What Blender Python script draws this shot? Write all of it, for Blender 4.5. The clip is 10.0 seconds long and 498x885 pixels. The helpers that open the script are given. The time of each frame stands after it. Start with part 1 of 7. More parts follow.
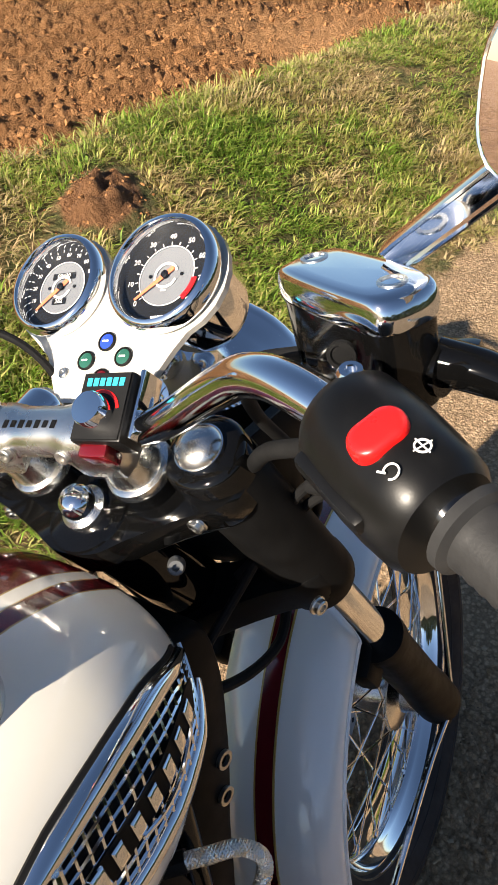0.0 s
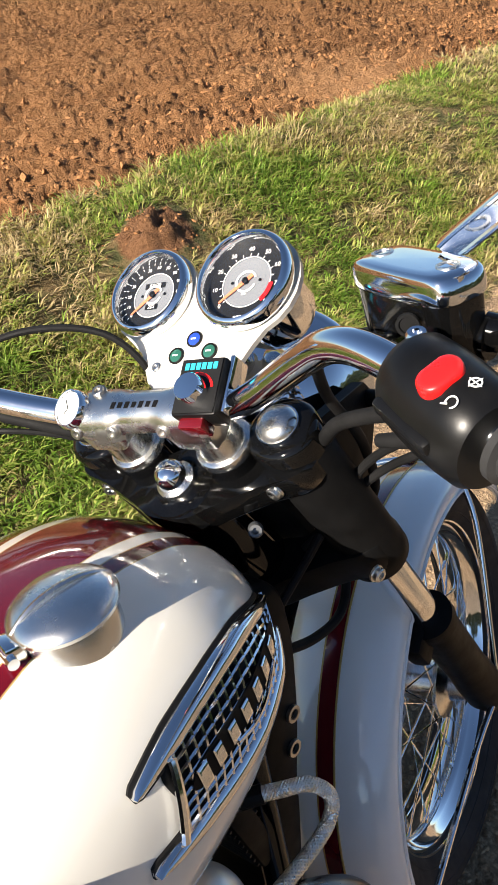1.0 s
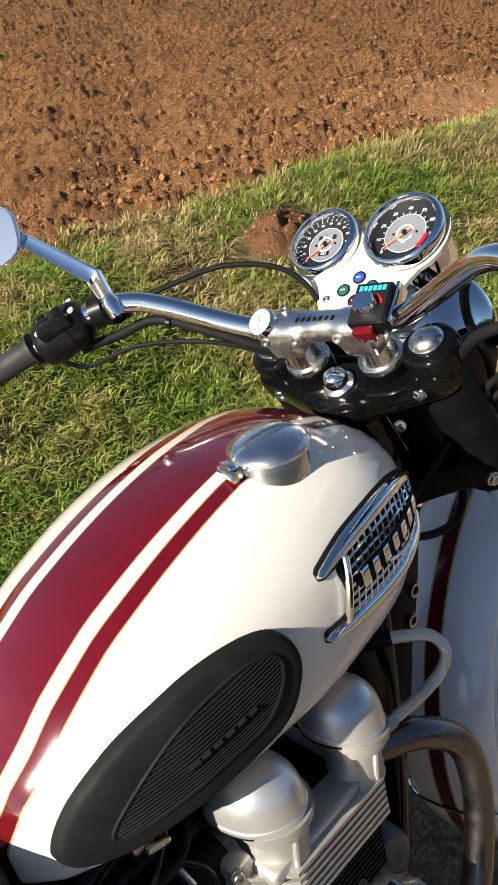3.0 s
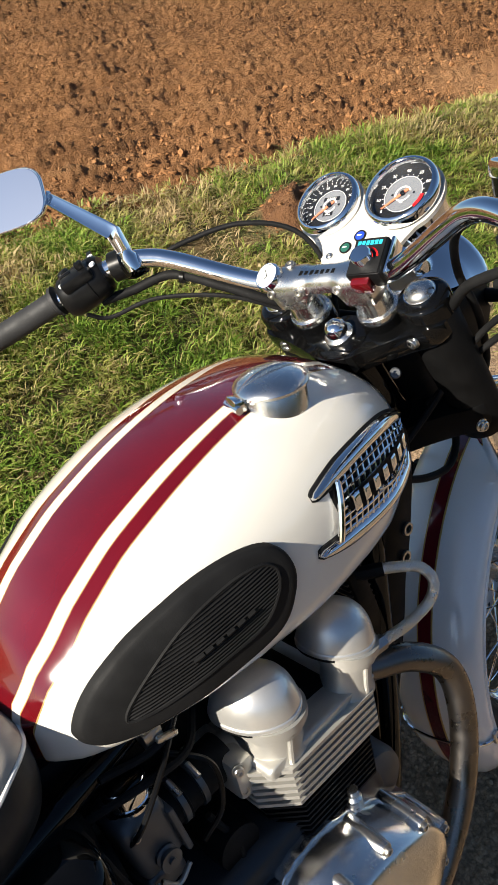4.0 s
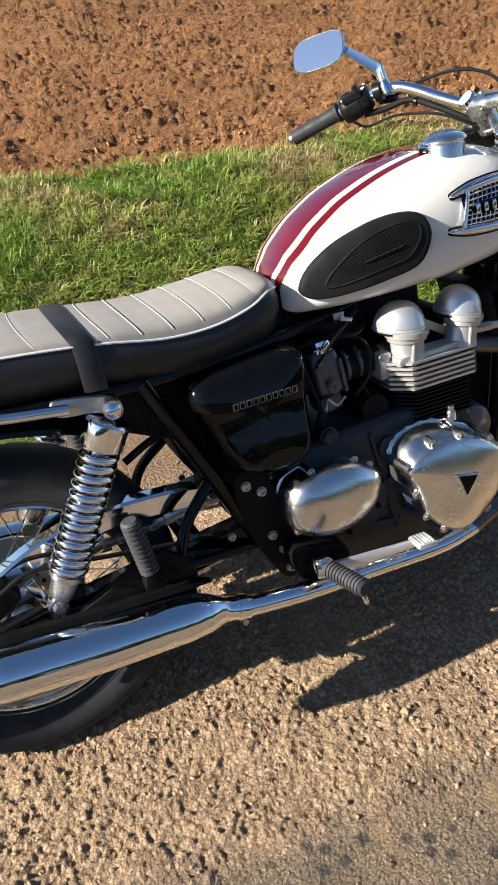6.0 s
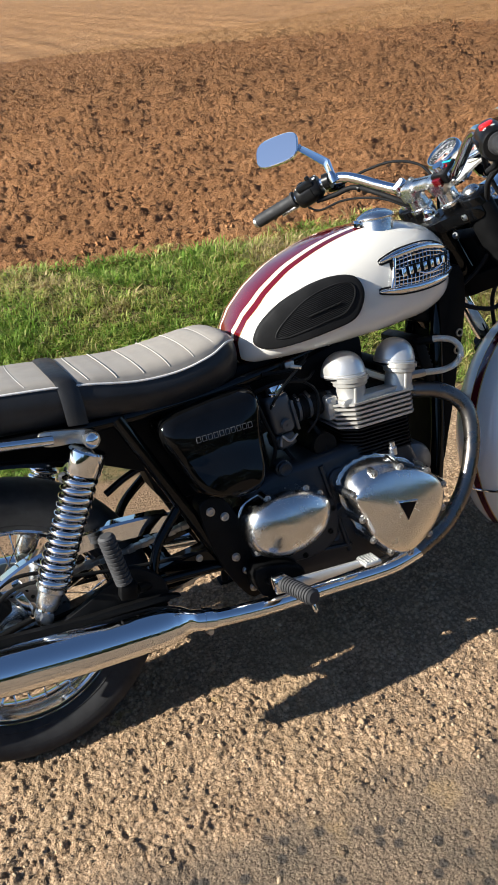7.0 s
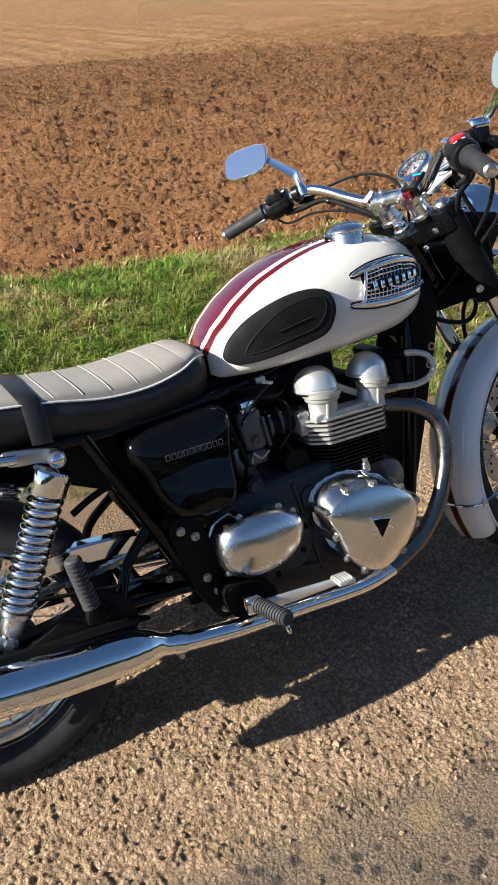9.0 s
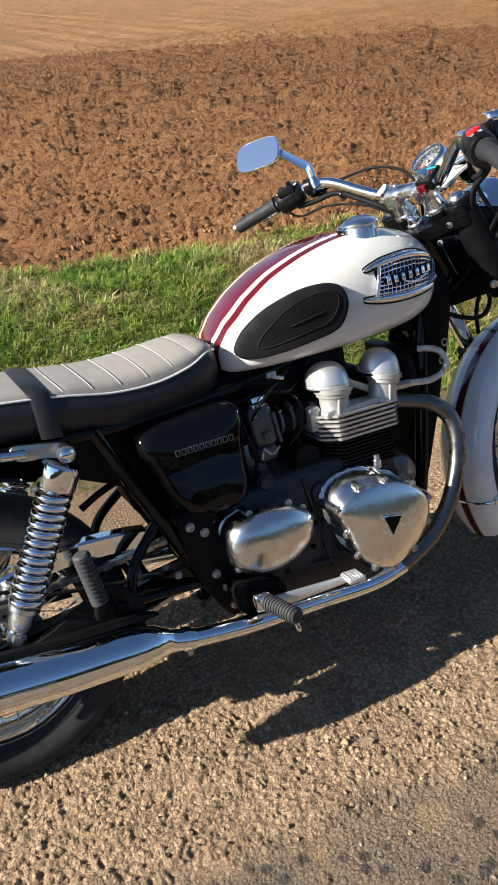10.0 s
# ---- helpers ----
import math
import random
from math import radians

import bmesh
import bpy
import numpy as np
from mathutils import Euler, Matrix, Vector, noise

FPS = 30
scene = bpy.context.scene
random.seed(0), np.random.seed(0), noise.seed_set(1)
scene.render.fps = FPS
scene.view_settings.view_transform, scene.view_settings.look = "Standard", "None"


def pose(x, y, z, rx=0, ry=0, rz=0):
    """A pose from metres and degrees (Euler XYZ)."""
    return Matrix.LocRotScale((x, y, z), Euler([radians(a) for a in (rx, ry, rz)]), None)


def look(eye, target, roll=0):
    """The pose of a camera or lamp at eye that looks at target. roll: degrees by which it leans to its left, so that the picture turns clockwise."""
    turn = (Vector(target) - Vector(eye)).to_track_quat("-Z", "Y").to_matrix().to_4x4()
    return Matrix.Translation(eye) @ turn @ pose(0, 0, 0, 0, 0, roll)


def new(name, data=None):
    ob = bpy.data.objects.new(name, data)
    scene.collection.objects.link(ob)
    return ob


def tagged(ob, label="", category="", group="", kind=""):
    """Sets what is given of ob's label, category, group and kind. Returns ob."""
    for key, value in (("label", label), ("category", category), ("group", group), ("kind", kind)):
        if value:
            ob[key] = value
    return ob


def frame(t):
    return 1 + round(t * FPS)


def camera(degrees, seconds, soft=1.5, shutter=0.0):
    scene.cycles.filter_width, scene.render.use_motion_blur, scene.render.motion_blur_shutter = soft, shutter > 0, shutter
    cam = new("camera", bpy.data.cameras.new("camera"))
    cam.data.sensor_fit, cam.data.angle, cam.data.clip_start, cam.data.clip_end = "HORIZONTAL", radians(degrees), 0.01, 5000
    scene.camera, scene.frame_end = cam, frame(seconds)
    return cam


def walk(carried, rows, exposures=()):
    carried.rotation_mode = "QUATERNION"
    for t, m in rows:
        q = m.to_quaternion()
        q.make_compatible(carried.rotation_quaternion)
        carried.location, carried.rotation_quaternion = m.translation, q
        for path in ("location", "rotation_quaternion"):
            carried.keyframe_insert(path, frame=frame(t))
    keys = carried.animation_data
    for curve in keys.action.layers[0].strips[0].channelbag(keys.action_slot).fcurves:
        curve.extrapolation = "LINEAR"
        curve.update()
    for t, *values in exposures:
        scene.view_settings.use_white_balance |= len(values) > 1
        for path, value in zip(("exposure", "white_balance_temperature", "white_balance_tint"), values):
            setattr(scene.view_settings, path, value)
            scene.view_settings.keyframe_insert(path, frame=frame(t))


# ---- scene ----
LEAN = 13.0          # side-stand lean to the left, degrees
STEER = 11.0         # handlebar turned to the left, degrees
RAKE = 26.0
cam = camera(33.56, 10.0, soft=1.5)
PATH = [
    (0.0, 0.9557, -0.1599, 1.3620, 48.588, 0.745, -56.357),
    (0.5, 0.8918, -0.1610, 1.3768, 49.492, 1.915, -56.066),
    (1.0, 0.8473, -0.1978, 1.3909, 51.304, 2.458, -54.404),
    (1.5, 0.7939, -0.2747, 1.4124, 52.798, 1.899, -49.949),
    (2.0, 0.7059, -0.3028, 1.4240, 52.867, 1.581, -46.380),
    (2.2, 0.6530, -0.2920, 1.4330, 52.807, 1.275, -46.170),
    (2.5, 0.6210, -0.2740, 1.4295, 52.750, 1.822, -46.545),
    (2.7, 0.6135, -0.2783, 1.4238, 53.246, 2.555, -47.132),
    (3.8, 0.5777, -0.3229, 1.4302, 52.045, 2.466, -47.560),
    (4.0, 0.5496, -0.3581, 1.4333, 51.886, 2.818, -46.002),
    (4.5, 0.4818, -0.5293, 1.4264, 52.156, 4.963, -37.234),
    (5.0, 0.3651, -0.7087, 1.4405, 51.708, 6.025, -30.611),
    (5.5, 0.1918, -0.9290, 1.4270, 49.877, 4.479, -27.816),
    (5.7, 0.1620, -1.0084, 1.4418, 50.259, 4.479, -26.496),
    (6.8, 0.1133, -1.3944, 1.4822, 58.647, 6.368, -22.003),
    (7.0, 0.1206, -1.4092, 1.4841, 58.886, 6.030, -24.427),
    (7.5, 0.1313, -1.3897, 1.4866, 59.505, 4.622, -30.388),
    (8.0, 0.1218, -1.3626, 1.4844, 59.607, 4.439, -29.630),
    (8.5, 0.1308, -1.3633, 1.4789, 59.324, 4.959, -27.617),
    (9.0, 0.1351, -1.3707, 1.4762, 59.415, 5.328, -26.469),
    (9.5, 0.1348, -1.3696, 1.4791, 59.335, 5.361, -26.036),
    (10.0, 0.1362, -1.3536, 1.4736, 58.995, 5.214, -25.800),
]
walk(cam, [(t, pose(x, y, z, rx, ry, rz)) for t, x, y, z, rx, ry, rz in PATH], [(0.0, 1.30, 7150, 12), (0.5, 1.32, 6900, 12), (1.5, 1.31, 6750, 11), (2.0, 1.22, 6700, 10), (2.5, 1.00, 6700, 10), (4.5, 1.08, 6700, 9), (5.0, 1.28, 6500, 9), (5.5, 1.35, 6350, 10), (7.0, 1.20, 6150, 9), (10.0, 1.19, 6150, 9)])

# ---- light ----
SUN = Vector((-1.83, 0.165, 1.0)).normalized()
world = bpy.data.worlds.new("world")
scene.world = world
world.use_nodes = True
wn = world.node_tree.nodes
sky = wn.new("ShaderNodeTexSky")
sky.sky_type = "NISHITA"
sky.sun_disc = False
sky.sun_elevation = math.asin(SUN.z)
sky.sun_rotation = math.atan2(SUN.x, SUN.y)
sky.air_density, sky.dust_density, sky.ozone_density = 0.9, 0.35, 4.0
world.node_tree.links.new(sky.outputs[0], wn["Background"].inputs[0])
wn["Background"].inputs[1].default_value = 0.053
sun_data = bpy.data.lights.new("sun", "SUN")
sun_data.energy, sun_data.angle, sun_data.color = 5.0, radians(0.6), (1.0, 0.93, 0.82)
sun = new("sun", sun_data)
sun.matrix_world = look((0, 0, 8), Vector((0, 0, 8)) - SUN)


# ---- materials ----
class Mat:
    """A node material built step by step."""

    def __init__(self, name, color, rough=0.5, metal=0.0, coat=0.0, spec=0.5):
        self.m = bpy.data.materials.new(name)
        self.m.use_nodes = True
        self.t = self.m.node_tree
        self.b = self.t.nodes["Principled BSDF"]
        self.set("Base Color", (*color, 1.0))
        self.set("Roughness", rough)
        self.set("Metallic", metal)
        self.set("Coat Weight", coat)
        self.set("Coat Roughness", 0.03)
        self.set("Specular IOR Level", spec)
        self.coord = self.node("ShaderNodeTexCoord").outputs["Object"]

    def set(self, key, value):
        self.b.inputs[key].default_value = value

    def node(self, kind, **props):
        n = self.t.nodes.new(kind)
        for k, v in props.items():
            if k == "operation":
                n.operation = v
            elif k == "blend_type":
                n.blend_type = v
            elif k == "data_type":
                n.data_type = v
            elif k == "feature":
                n.feature = v
        return n

    def link(self, a, b):
        self.t.links.new(a, b)

    def to(self, key, out):
        self.link(out, self.b.inputs[key])

    def noise(self, scale, detail=4.0, rough=0.6, coord=None):
        n = self.node("ShaderNodeTexNoise")
        n.inputs["Scale"].default_value, n.inputs["Detail"].default_value, n.inputs["Roughness"].default_value = scale, detail, rough
        self.link(coord or self.coord, n.inputs["Vector"])
        return n.outputs["Fac"]

    def voronoi(self, scale, feature="F1", coord=None):
        n = self.node("ShaderNodeTexVoronoi", feature=feature)
        n.inputs["Scale"].default_value = scale
        self.link(coord or self.coord, n.inputs["Vector"])
        return n

    def math(self, op, a, b=0.0, c=0.0):
        n = self.node("ShaderNodeMath", operation=op)
        for i, v in enumerate((a, b, c)):
            if isinstance(v, (int, float)):
                n.inputs[i].default_value = v
            else:
                self.link(v, n.inputs[i])
        return n.outputs[0]

    def ramp(self, fac, stops):
        n = self.node("ShaderNodeValToRGB")
        while len(n.color_ramp.elements) < len(stops):
            n.color_ramp.elements.new(0.5)
        for e, (p, c) in zip(n.color_ramp.elements, stops):
            e.position, e.color = p, (*c, 1.0)
        self.link(fac, n.inputs[0])
        return n.outputs[0]

    def mix(self, fac, a, b, kind="MIX"):
        n = self.node("ShaderNodeMix", data_type="RGBA", blend_type=kind)
        for i, v in ((0, fac), (6, a), (7, b)):
            if isinstance(v, (int, float)):
                n.inputs[i].default_value = v
            elif isinstance(v, tuple):
                n.inputs[i].default_value = (*v, 1.0)
            else:
                self.link(v, n.inputs[i])
        return n.outputs[2]

    def span(self, fac, a, b, lo, hi):
        n = self.node("ShaderNodeMapRange")
        self.link(fac, n.inputs[0])
        for i, v in enumerate((a, b, lo, hi)):
            n.inputs[i + 1].default_value = v
        return n.outputs[0]

    def bump(self, height, strength=0.3, dist=0.001):
        n = self.node("ShaderNodeBump")
        n.inputs["Strength"].default_value, n.inputs["Distance"].default_value = strength, dist
        self.link(height, n.inputs["Height"])
        self.to("Normal", n.outputs[0])

    def worn(self, lo, hi, scale=30.0):
        """Roughness that wanders between lo and hi."""
        self.to("Roughness", self.span(self.noise(scale, 5.0), 0.3, 0.7, lo, hi))
        return self

    def tint(self, color, amount=0.25, scale=20.0):
        """Base colour with soft blotches."""
        dark = tuple(c * (1 - amount) for c in color)
        light = tuple(min(1.0, c * (1 + amount)) for c in color)
        self.to("Base Color", self.ramp(self.noise(scale, 6.0), [(0.3, dark), (0.7, light)]))
        return self


def chrome_mat():
    m = Mat("chrome", (0.86, 0.87, 0.88), 0.05, 1.0)
    return m.worn(0.03, 0.10, 60.0).m


def alloy_mat(name, color, lo, hi, bump=0.05, metal=1.0):
    m = Mat(name, color, 0.3, metal).worn(lo, hi, 25.0)
    m.tint(color, 0.10, 14.0)
    m.bump(m.noise(400.0, 3.0), bump, 0.0004)
    return m.m


def black_mat(name, value, lo, hi, coat=0.0, bump=0.0, scale=300.0, spec=0.22):
    m = Mat(name, (value, value, value * 1.03), 0.4, 0.0, coat, spec).worn(lo, hi, 40.0)
    m.tint((value, value, value * 1.03), 0.3, 25.0)
    if bump:
        m.bump(m.noise(scale, 4.0), bump, 0.0006)
    return m.m


CHROME = chrome_mat()
ALLOY = alloy_mat("brushed_alloy", (0.70, 0.69, 0.66), 0.20, 0.34, 0.05, 1.0)
CASE = alloy_mat("polished_case", (0.76, 0.75, 0.72), 0.19, 0.29, 0.04)
FIN = alloy_mat("fin_alloy", (0.51, 0.495, 0.455), 0.34, 0.5, 0.08, 0.6)
STEEL = alloy_mat("dull_steel", (0.50, 0.48, 0.45), 0.25, 0.45)
BLUED = alloy_mat("heat_blued_pipe", (0.19, 0.172, 0.155), 0.16, 0.42)
CASTING = alloy_mat("dark_casting", (0.036, 0.039, 0.045), 0.34, 0.5, 0.15, 0.55)
CARB = alloy_mat("carburettor_zinc", (0.115, 0.12, 0.125), 0.36, 0.5, 0.15, 0.6)
FAINT = Mat("faint_print", (0.10, 0.10, 0.105), 0.4).m
DOME = alloy_mat("satin_cover", (0.74, 0.73, 0.70), 0.30, 0.42, 0.05, 0.75)
GLOSS = black_mat("black_gloss_paint", 0.003, 0.04, 0.09, 0.1, spec=0.24)
SATIN = black_mat("black_satin", 0.0045, 0.42, 0.56, 0.0, 0.1, spec=0.08)
DARK = black_mat("engine_black", 0.005, 0.42, 0.62, 0.0, 0.2, spec=0.14)
RUBBER = black_mat("rubber", 0.009, 0.55, 0.75, 0.0, 0.25, 500.0, 0.14)
PEG = black_mat("worn_peg_rubber", 0.045, 0.5, 0.72, 0.0, 0.3, 400.0, 0.3)
GRIP = black_mat("worn_grip_rubber", 0.022, 0.5, 0.72, 0.0, 0.3, 400.0, 0.3)
TYRE = black_mat("tyre_rubber", 0.028, 0.6, 0.8, 0.0, 0.3, 250.0)
PLASTIC = black_mat("black_plastic", 0.005, 0.28, 0.38, 0.0, 0.05, 900.0)
VINYL = black_mat("black_vinyl", 0.018, 0.36, 0.48, 0.0, 0.3, 700.0, 0.4)
WHITE = Mat("white_print", (0.82, 0.82, 0.8), 0.5).m
RED = Mat("red_plastic", (0.75, 0.012, 0.012), 0.28, 0.0, 0.2).worn(0.22, 0.34).m
RED_LENS = Mat("red_lens", (0.10, 0.004, 0.006), 0.12, 0.0, 0.5).m
ORANGE = Mat("orange_needle", (0.8, 0.22, 0.10), 0.4).m
DIAL = black_mat("dial_black", 0.008, 0.5, 0.6)
DIAL_GREY = Mat("dial_grey", (0.175, 0.185, 0.20), 0.5).m
BLUE_LENS = Mat("blue_lens", (0.02, 0.06, 0.45), 0.15, 0.0, 0.5).m
GREEN_LENS = Mat("green_lens", (0.02, 0.10, 0.07), 0.15, 0.0, 0.5).m
CYAN = Mat("cyan_print", (0.02, 0.45, 0.62), 0.4).m
GOLD = Mat("gold_line", (0.55, 0.36, 0.10), 0.3, 0.3, 0.4).m
BURGUNDY = Mat("burgundy_paint", (0.11, 0.005, 0.010), 0.18, 0.0, 1.0).m
CREAM = Mat("cream_paint", (0.52, 0.50, 0.455), 0.2, 0.0, 1.0).m
PALE = Mat("pale_cream_paint", (0.84, 0.83, 0.80), 0.15, 0.0, 1.0).m
PIPING = Mat("white_piping", (0.75, 0.73, 0.69), 0.45).m
SEAM = Mat("seam_thread", (0.36, 0.335, 0.30), 0.6).m
MIRROR = Mat("mirror_glass", (0.92, 0.93, 0.94), 0.01, 1.0).m
LENS = Mat("clear_lens", (0.9, 0.9, 0.9), 0.05, 0.0, 0.3).m
BRAID = alloy_mat("braided_steel", (0.80, 0.76, 0.68), 0.26, 0.36, 0.0)


def pane_mat():
    """Thin clear glass: light goes straight through, a little is mirrored."""
    m = Mat("gauge_glass", (1, 1, 1), 0.02)
    clear, gloss, mixer = m.node("ShaderNodeBsdfTransparent"), m.node("ShaderNodeBsdfGlossy"), m.node("ShaderNodeMixShader")
    gloss.inputs["Roughness"].default_value = 0.03
    mixer.inputs[0].default_value = 0.045
    m.link(clear.outputs[0], mixer.inputs[1])
    m.link(gloss.outputs[0], mixer.inputs[2])
    m.link(mixer.outputs[0], m.t.nodes["Material Output"].inputs[0])
    return m.m


GLASS = pane_mat()


def seat_mat():
    m = Mat("grey_vinyl", (0.33, 0.300, 0.258), 0.5)
    m.tint((0.335, 0.302, 0.256), 0.08, 18.0)
    m.worn(0.42, 0.6, 30.0)
    m.bump(m.noise(900.0, 3.0), 0.2, 0.0005)
    return m.m


SEAT = seat_mat()


def tank_mat():
    """Cream tank with a burgundy band, two slimmer bands and gold lines, narrowing to the rear."""
    m = Mat("tank_paint", (0.74, 0.71, 0.635), 0.16, 0.0, 1.0)
    sep = m.node("ShaderNodeSeparateXYZ")
    m.link(m.coord, sep.inputs[0])
    x, y = sep.outputs[0], sep.outputs[1]
    a = m.math("ABSOLUTE", m.math("SUBTRACT", y, m.math("ADD", m.math("MULTIPLY", m.math("POWER", m.span(x, 0.86, 1.10, 0.0, 1.0), 2.0), 0.024), -0.010)))
    lac = m.mix(m.span(m.noise(9.0, 3.0), 0.3, 0.7, 0.0, 1.0), (0.085, 0.0015, 0.004), (0.125, 0.002, 0.005))

    a = m.math("DIVIDE", a, m.math("SUBTRACT", 1.0, m.math("MULTIPLY", m.math("POWER", m.span(x, 0.690, 0.765, 1.0, 0.0), 2.0), 0.35)))

    def band(lo, hi):
        return m.math("MULTIPLY", m.math("GREATER_THAN", a, lo), m.math("LESS_THAN", a, hi))

    red = m.math("MAXIMUM", band(-1.0, STRIPE[0]), band(STRIPE[1], STRIPE[2]))
    gold = band(STRIPE[0] - 0.0009, STRIPE[0] + 0.0006)
    for s in STRIPE[1:]:
        gold = m.math("MAXIMUM", gold, band(s - 0.0009, s + 0.0006))
    col = m.mix(red, (0.74, 0.71, 0.635), lac)
    m.to("Base Color", m.mix(gold, col, (0.38, 0.25, 0.09)))
    m.worn(0.10, 0.16, 15.0)
    return m.m


STRIPE = (0.041, 0.0565, 0.0735)
TANK = tank_mat()

# ---- ground ----
def part(name, bm, material, parent, label=""):
    """One mesh object out of a bmesh, under a thing or a part."""
    data = bpy.data.meshes.new(name)
    bmesh.ops.recalc_face_normals(bm, faces=bm.faces)
    bm.to_mesh(data)
    bm.free()
    if material:
        data.materials.append(material)
    ob = new(name, data)
    ob.parent = parent
    if label:
        ob["label"] = label
    return ob


def smooth(ob, angle=35.0):
    """Shade smooth, with edges sharper than the angle kept crisp."""
    bm = bmesh.new()
    bm.from_mesh(ob.data)
    for f in bm.faces:
        f.smooth = True
    for e in bm.edges:
        e.smooth = not (len(e.link_faces) == 2 and e.calc_face_angle(0.0) > radians(angle))
    bm.to_mesh(ob.data)
    bm.free()
    return ob


EDGE = [(-40.0, 8.0), (-3.0, 3.55), (-1.0, 2.85), (0.65, 2.33), (1.68, 2.02), (2.70, 1.88), (4.10, 1.62), (5.0, 1.50), (9.0, 0.9), (60.0, -5.0)]
ROADSIDE = [(-60.0, 0.95), (0.0, 0.92), (0.6, 0.95), (1.4, 0.84), (2.2, 0.82), (4.0, 0.55), (60.0, -7.0)]
MOUND = (2.665, 1.535)


def line_y(line, x):
    for (x0, y0), (x1, y1) in zip(line, line[1:]):
        if x <= x1:
            return y0 + (y1 - y0) * (x - x0) / (x1 - x0)
    return line[-1][1]


def ease(t):
    t = max(0.0, min(1.0, t))
    return t * t * (3 - 2 * t)


FIELD_Z = 0.30


def mound_k(x, y):
    """How far a place lies up the little soil heap, 0 to 1."""
    d = math.hypot((x - MOUND[0]) / 0.19, (y - MOUND[1]) / 0.14)
    return ease(1.15 - d)


def camber(y):
    """The lane falls gently away from the verge."""
    return -0.05 * np.clip(-0.05 - y, 0.0, 1.6)


def ground_z(x, y):
    """Cambered lane, verge rising to the field."""
    a, b = line_y(ROADSIDE, x), line_y(EDGE, x)
    t = (y - a) / max(0.3, b - a)
    z = FIELD_Z * ease(t) + float(camber(y))
    if t > 0:
        n1 = noise.noise(Vector((x * 1.7, y * 1.7, 0.3)))
        n2 = noise.noise(Vector((x * 6.0, y * 6.0, 1.3)))
        z += min(1.0, t * 2.0) * (0.030 * n1 + 0.014 * n2)
    m = mound_k(x, y)
    if m > 0:
        z += m * (0.040 + 0.10 * abs(noise.noise(Vector((x * 13.0, y * 13.0, 5.0)))) + 0.030 * noise.noise(Vector((x * 35.0, y * 35.0, 6.0))))
    if t > 0.96:
        k = ease((t - 0.96) / 0.12)
        far = 1.0 / (1.0 + max(0.0, y - 6.0) * 0.1)
        v = y + 0.22 * x
        n3 = noise.noise(Vector((x * 5.0, v * 10.0, 2.1)))
        n4 = noise.noise(Vector((x * 22.0, v * 32.0, 4.1)))
        n5 = noise.noise(Vector((x * 46.0, v * 52.0, 8.1)))
        furrow = math.sin(v * 44.0 + 1.6 * n1 + 1.2 * n3)
        sand = ease((math.hypot(x - 4.35, (y - 1.75) * 1.4) - 0.05 + 0.12 * n1) / 0.6)
        z += k * far * (0.45 + 0.55 * sand) * (0.010 * n3 + (0.028 + 0.014 * furrow) * abs(n4) + (0.0175 + 0.006 * furrow) * n5 + 0.028 * furrow)
        rough = ease((y - 4.3) / 1.5) * (1 - ease((y - 10.5) / 2.5))
        if rough > 0:
            z += rough * (0.06 * abs(noise.noise(Vector((x * 6.0, v * 12.0, 3.3)))) + 0.020 * math.sin(v * 17.0 + 1.5 * n1))
    return z


GRAIN = np.random.default_rng(3).uniform(-1, 1, (256, 256))


def grain(x, y, size, layer):
    """Smooth value noise over arrays, with lumps of about the given size."""
    u, v = x / size + 17.3 * layer, y / size + 41.7 * layer
    i, j = np.floor(u).astype(int), np.floor(v).astype(int)
    f, g = u - i, v - j
    f, g = f * f * (3 - 2 * f), g * g * (3 - 2 * g)

    def at(a, b):
        return GRAIN[(i + a) % 256, (j + b) % 256]

    return (at(0, 0) * (1 - f) + at(1, 0) * f) * (1 - g) + (at(0, 1) * (1 - f) + at(1, 1) * f) * g


def lane_edge(x, y):
    """Above 0: sandy gravel; below 0: worn tar."""
    return y + 0.12 * x + 0.375 + 0.07 * grain(x, y, 0.16, 2) + 0.025 * grain(x, y, 0.04, 3)


def lane_relief(x, y):
    """Bedded stones with pits between them, flatter on the tar."""
    warp = 0.004 * grain(x, y, 0.015, 9)
    stones = np.abs(grain(x + warp, y, 0.0125, 4)) * 0.55 + np.abs(grain(x, y + warp, 0.0085, 5)) * 0.45
    pits = np.clip(grain(x, y, 0.014, 6) + 0.5 * grain(x, y, 0.0085, 7) - 0.15, 0, 1)
    k = np.clip(lane_edge(x, y) / 0.05 + 0.5, 0, 1)
    coarse = (0.6 + 0.4 * np.clip(0.5 + grain(x, y, 0.35, 8), 0, 1)) * k + 0.22 * (1 - k)
    return coarse * (0.0150 * stones - 0.0050 * pits) + 0.003 * grain(x, y, 0.07, 10) * (0.3 + 0.7 * k) - 0.002


def axis_steps(stops):
    """Positions along an axis: (start, end, step) stretches run together."""
    out = []
    for a, b, s in stops:
        n = max(1, round((b - a) / s))
        out += [a + (b - a) * i / n for i in range(n)]
    return out + [stops[-1][1]]


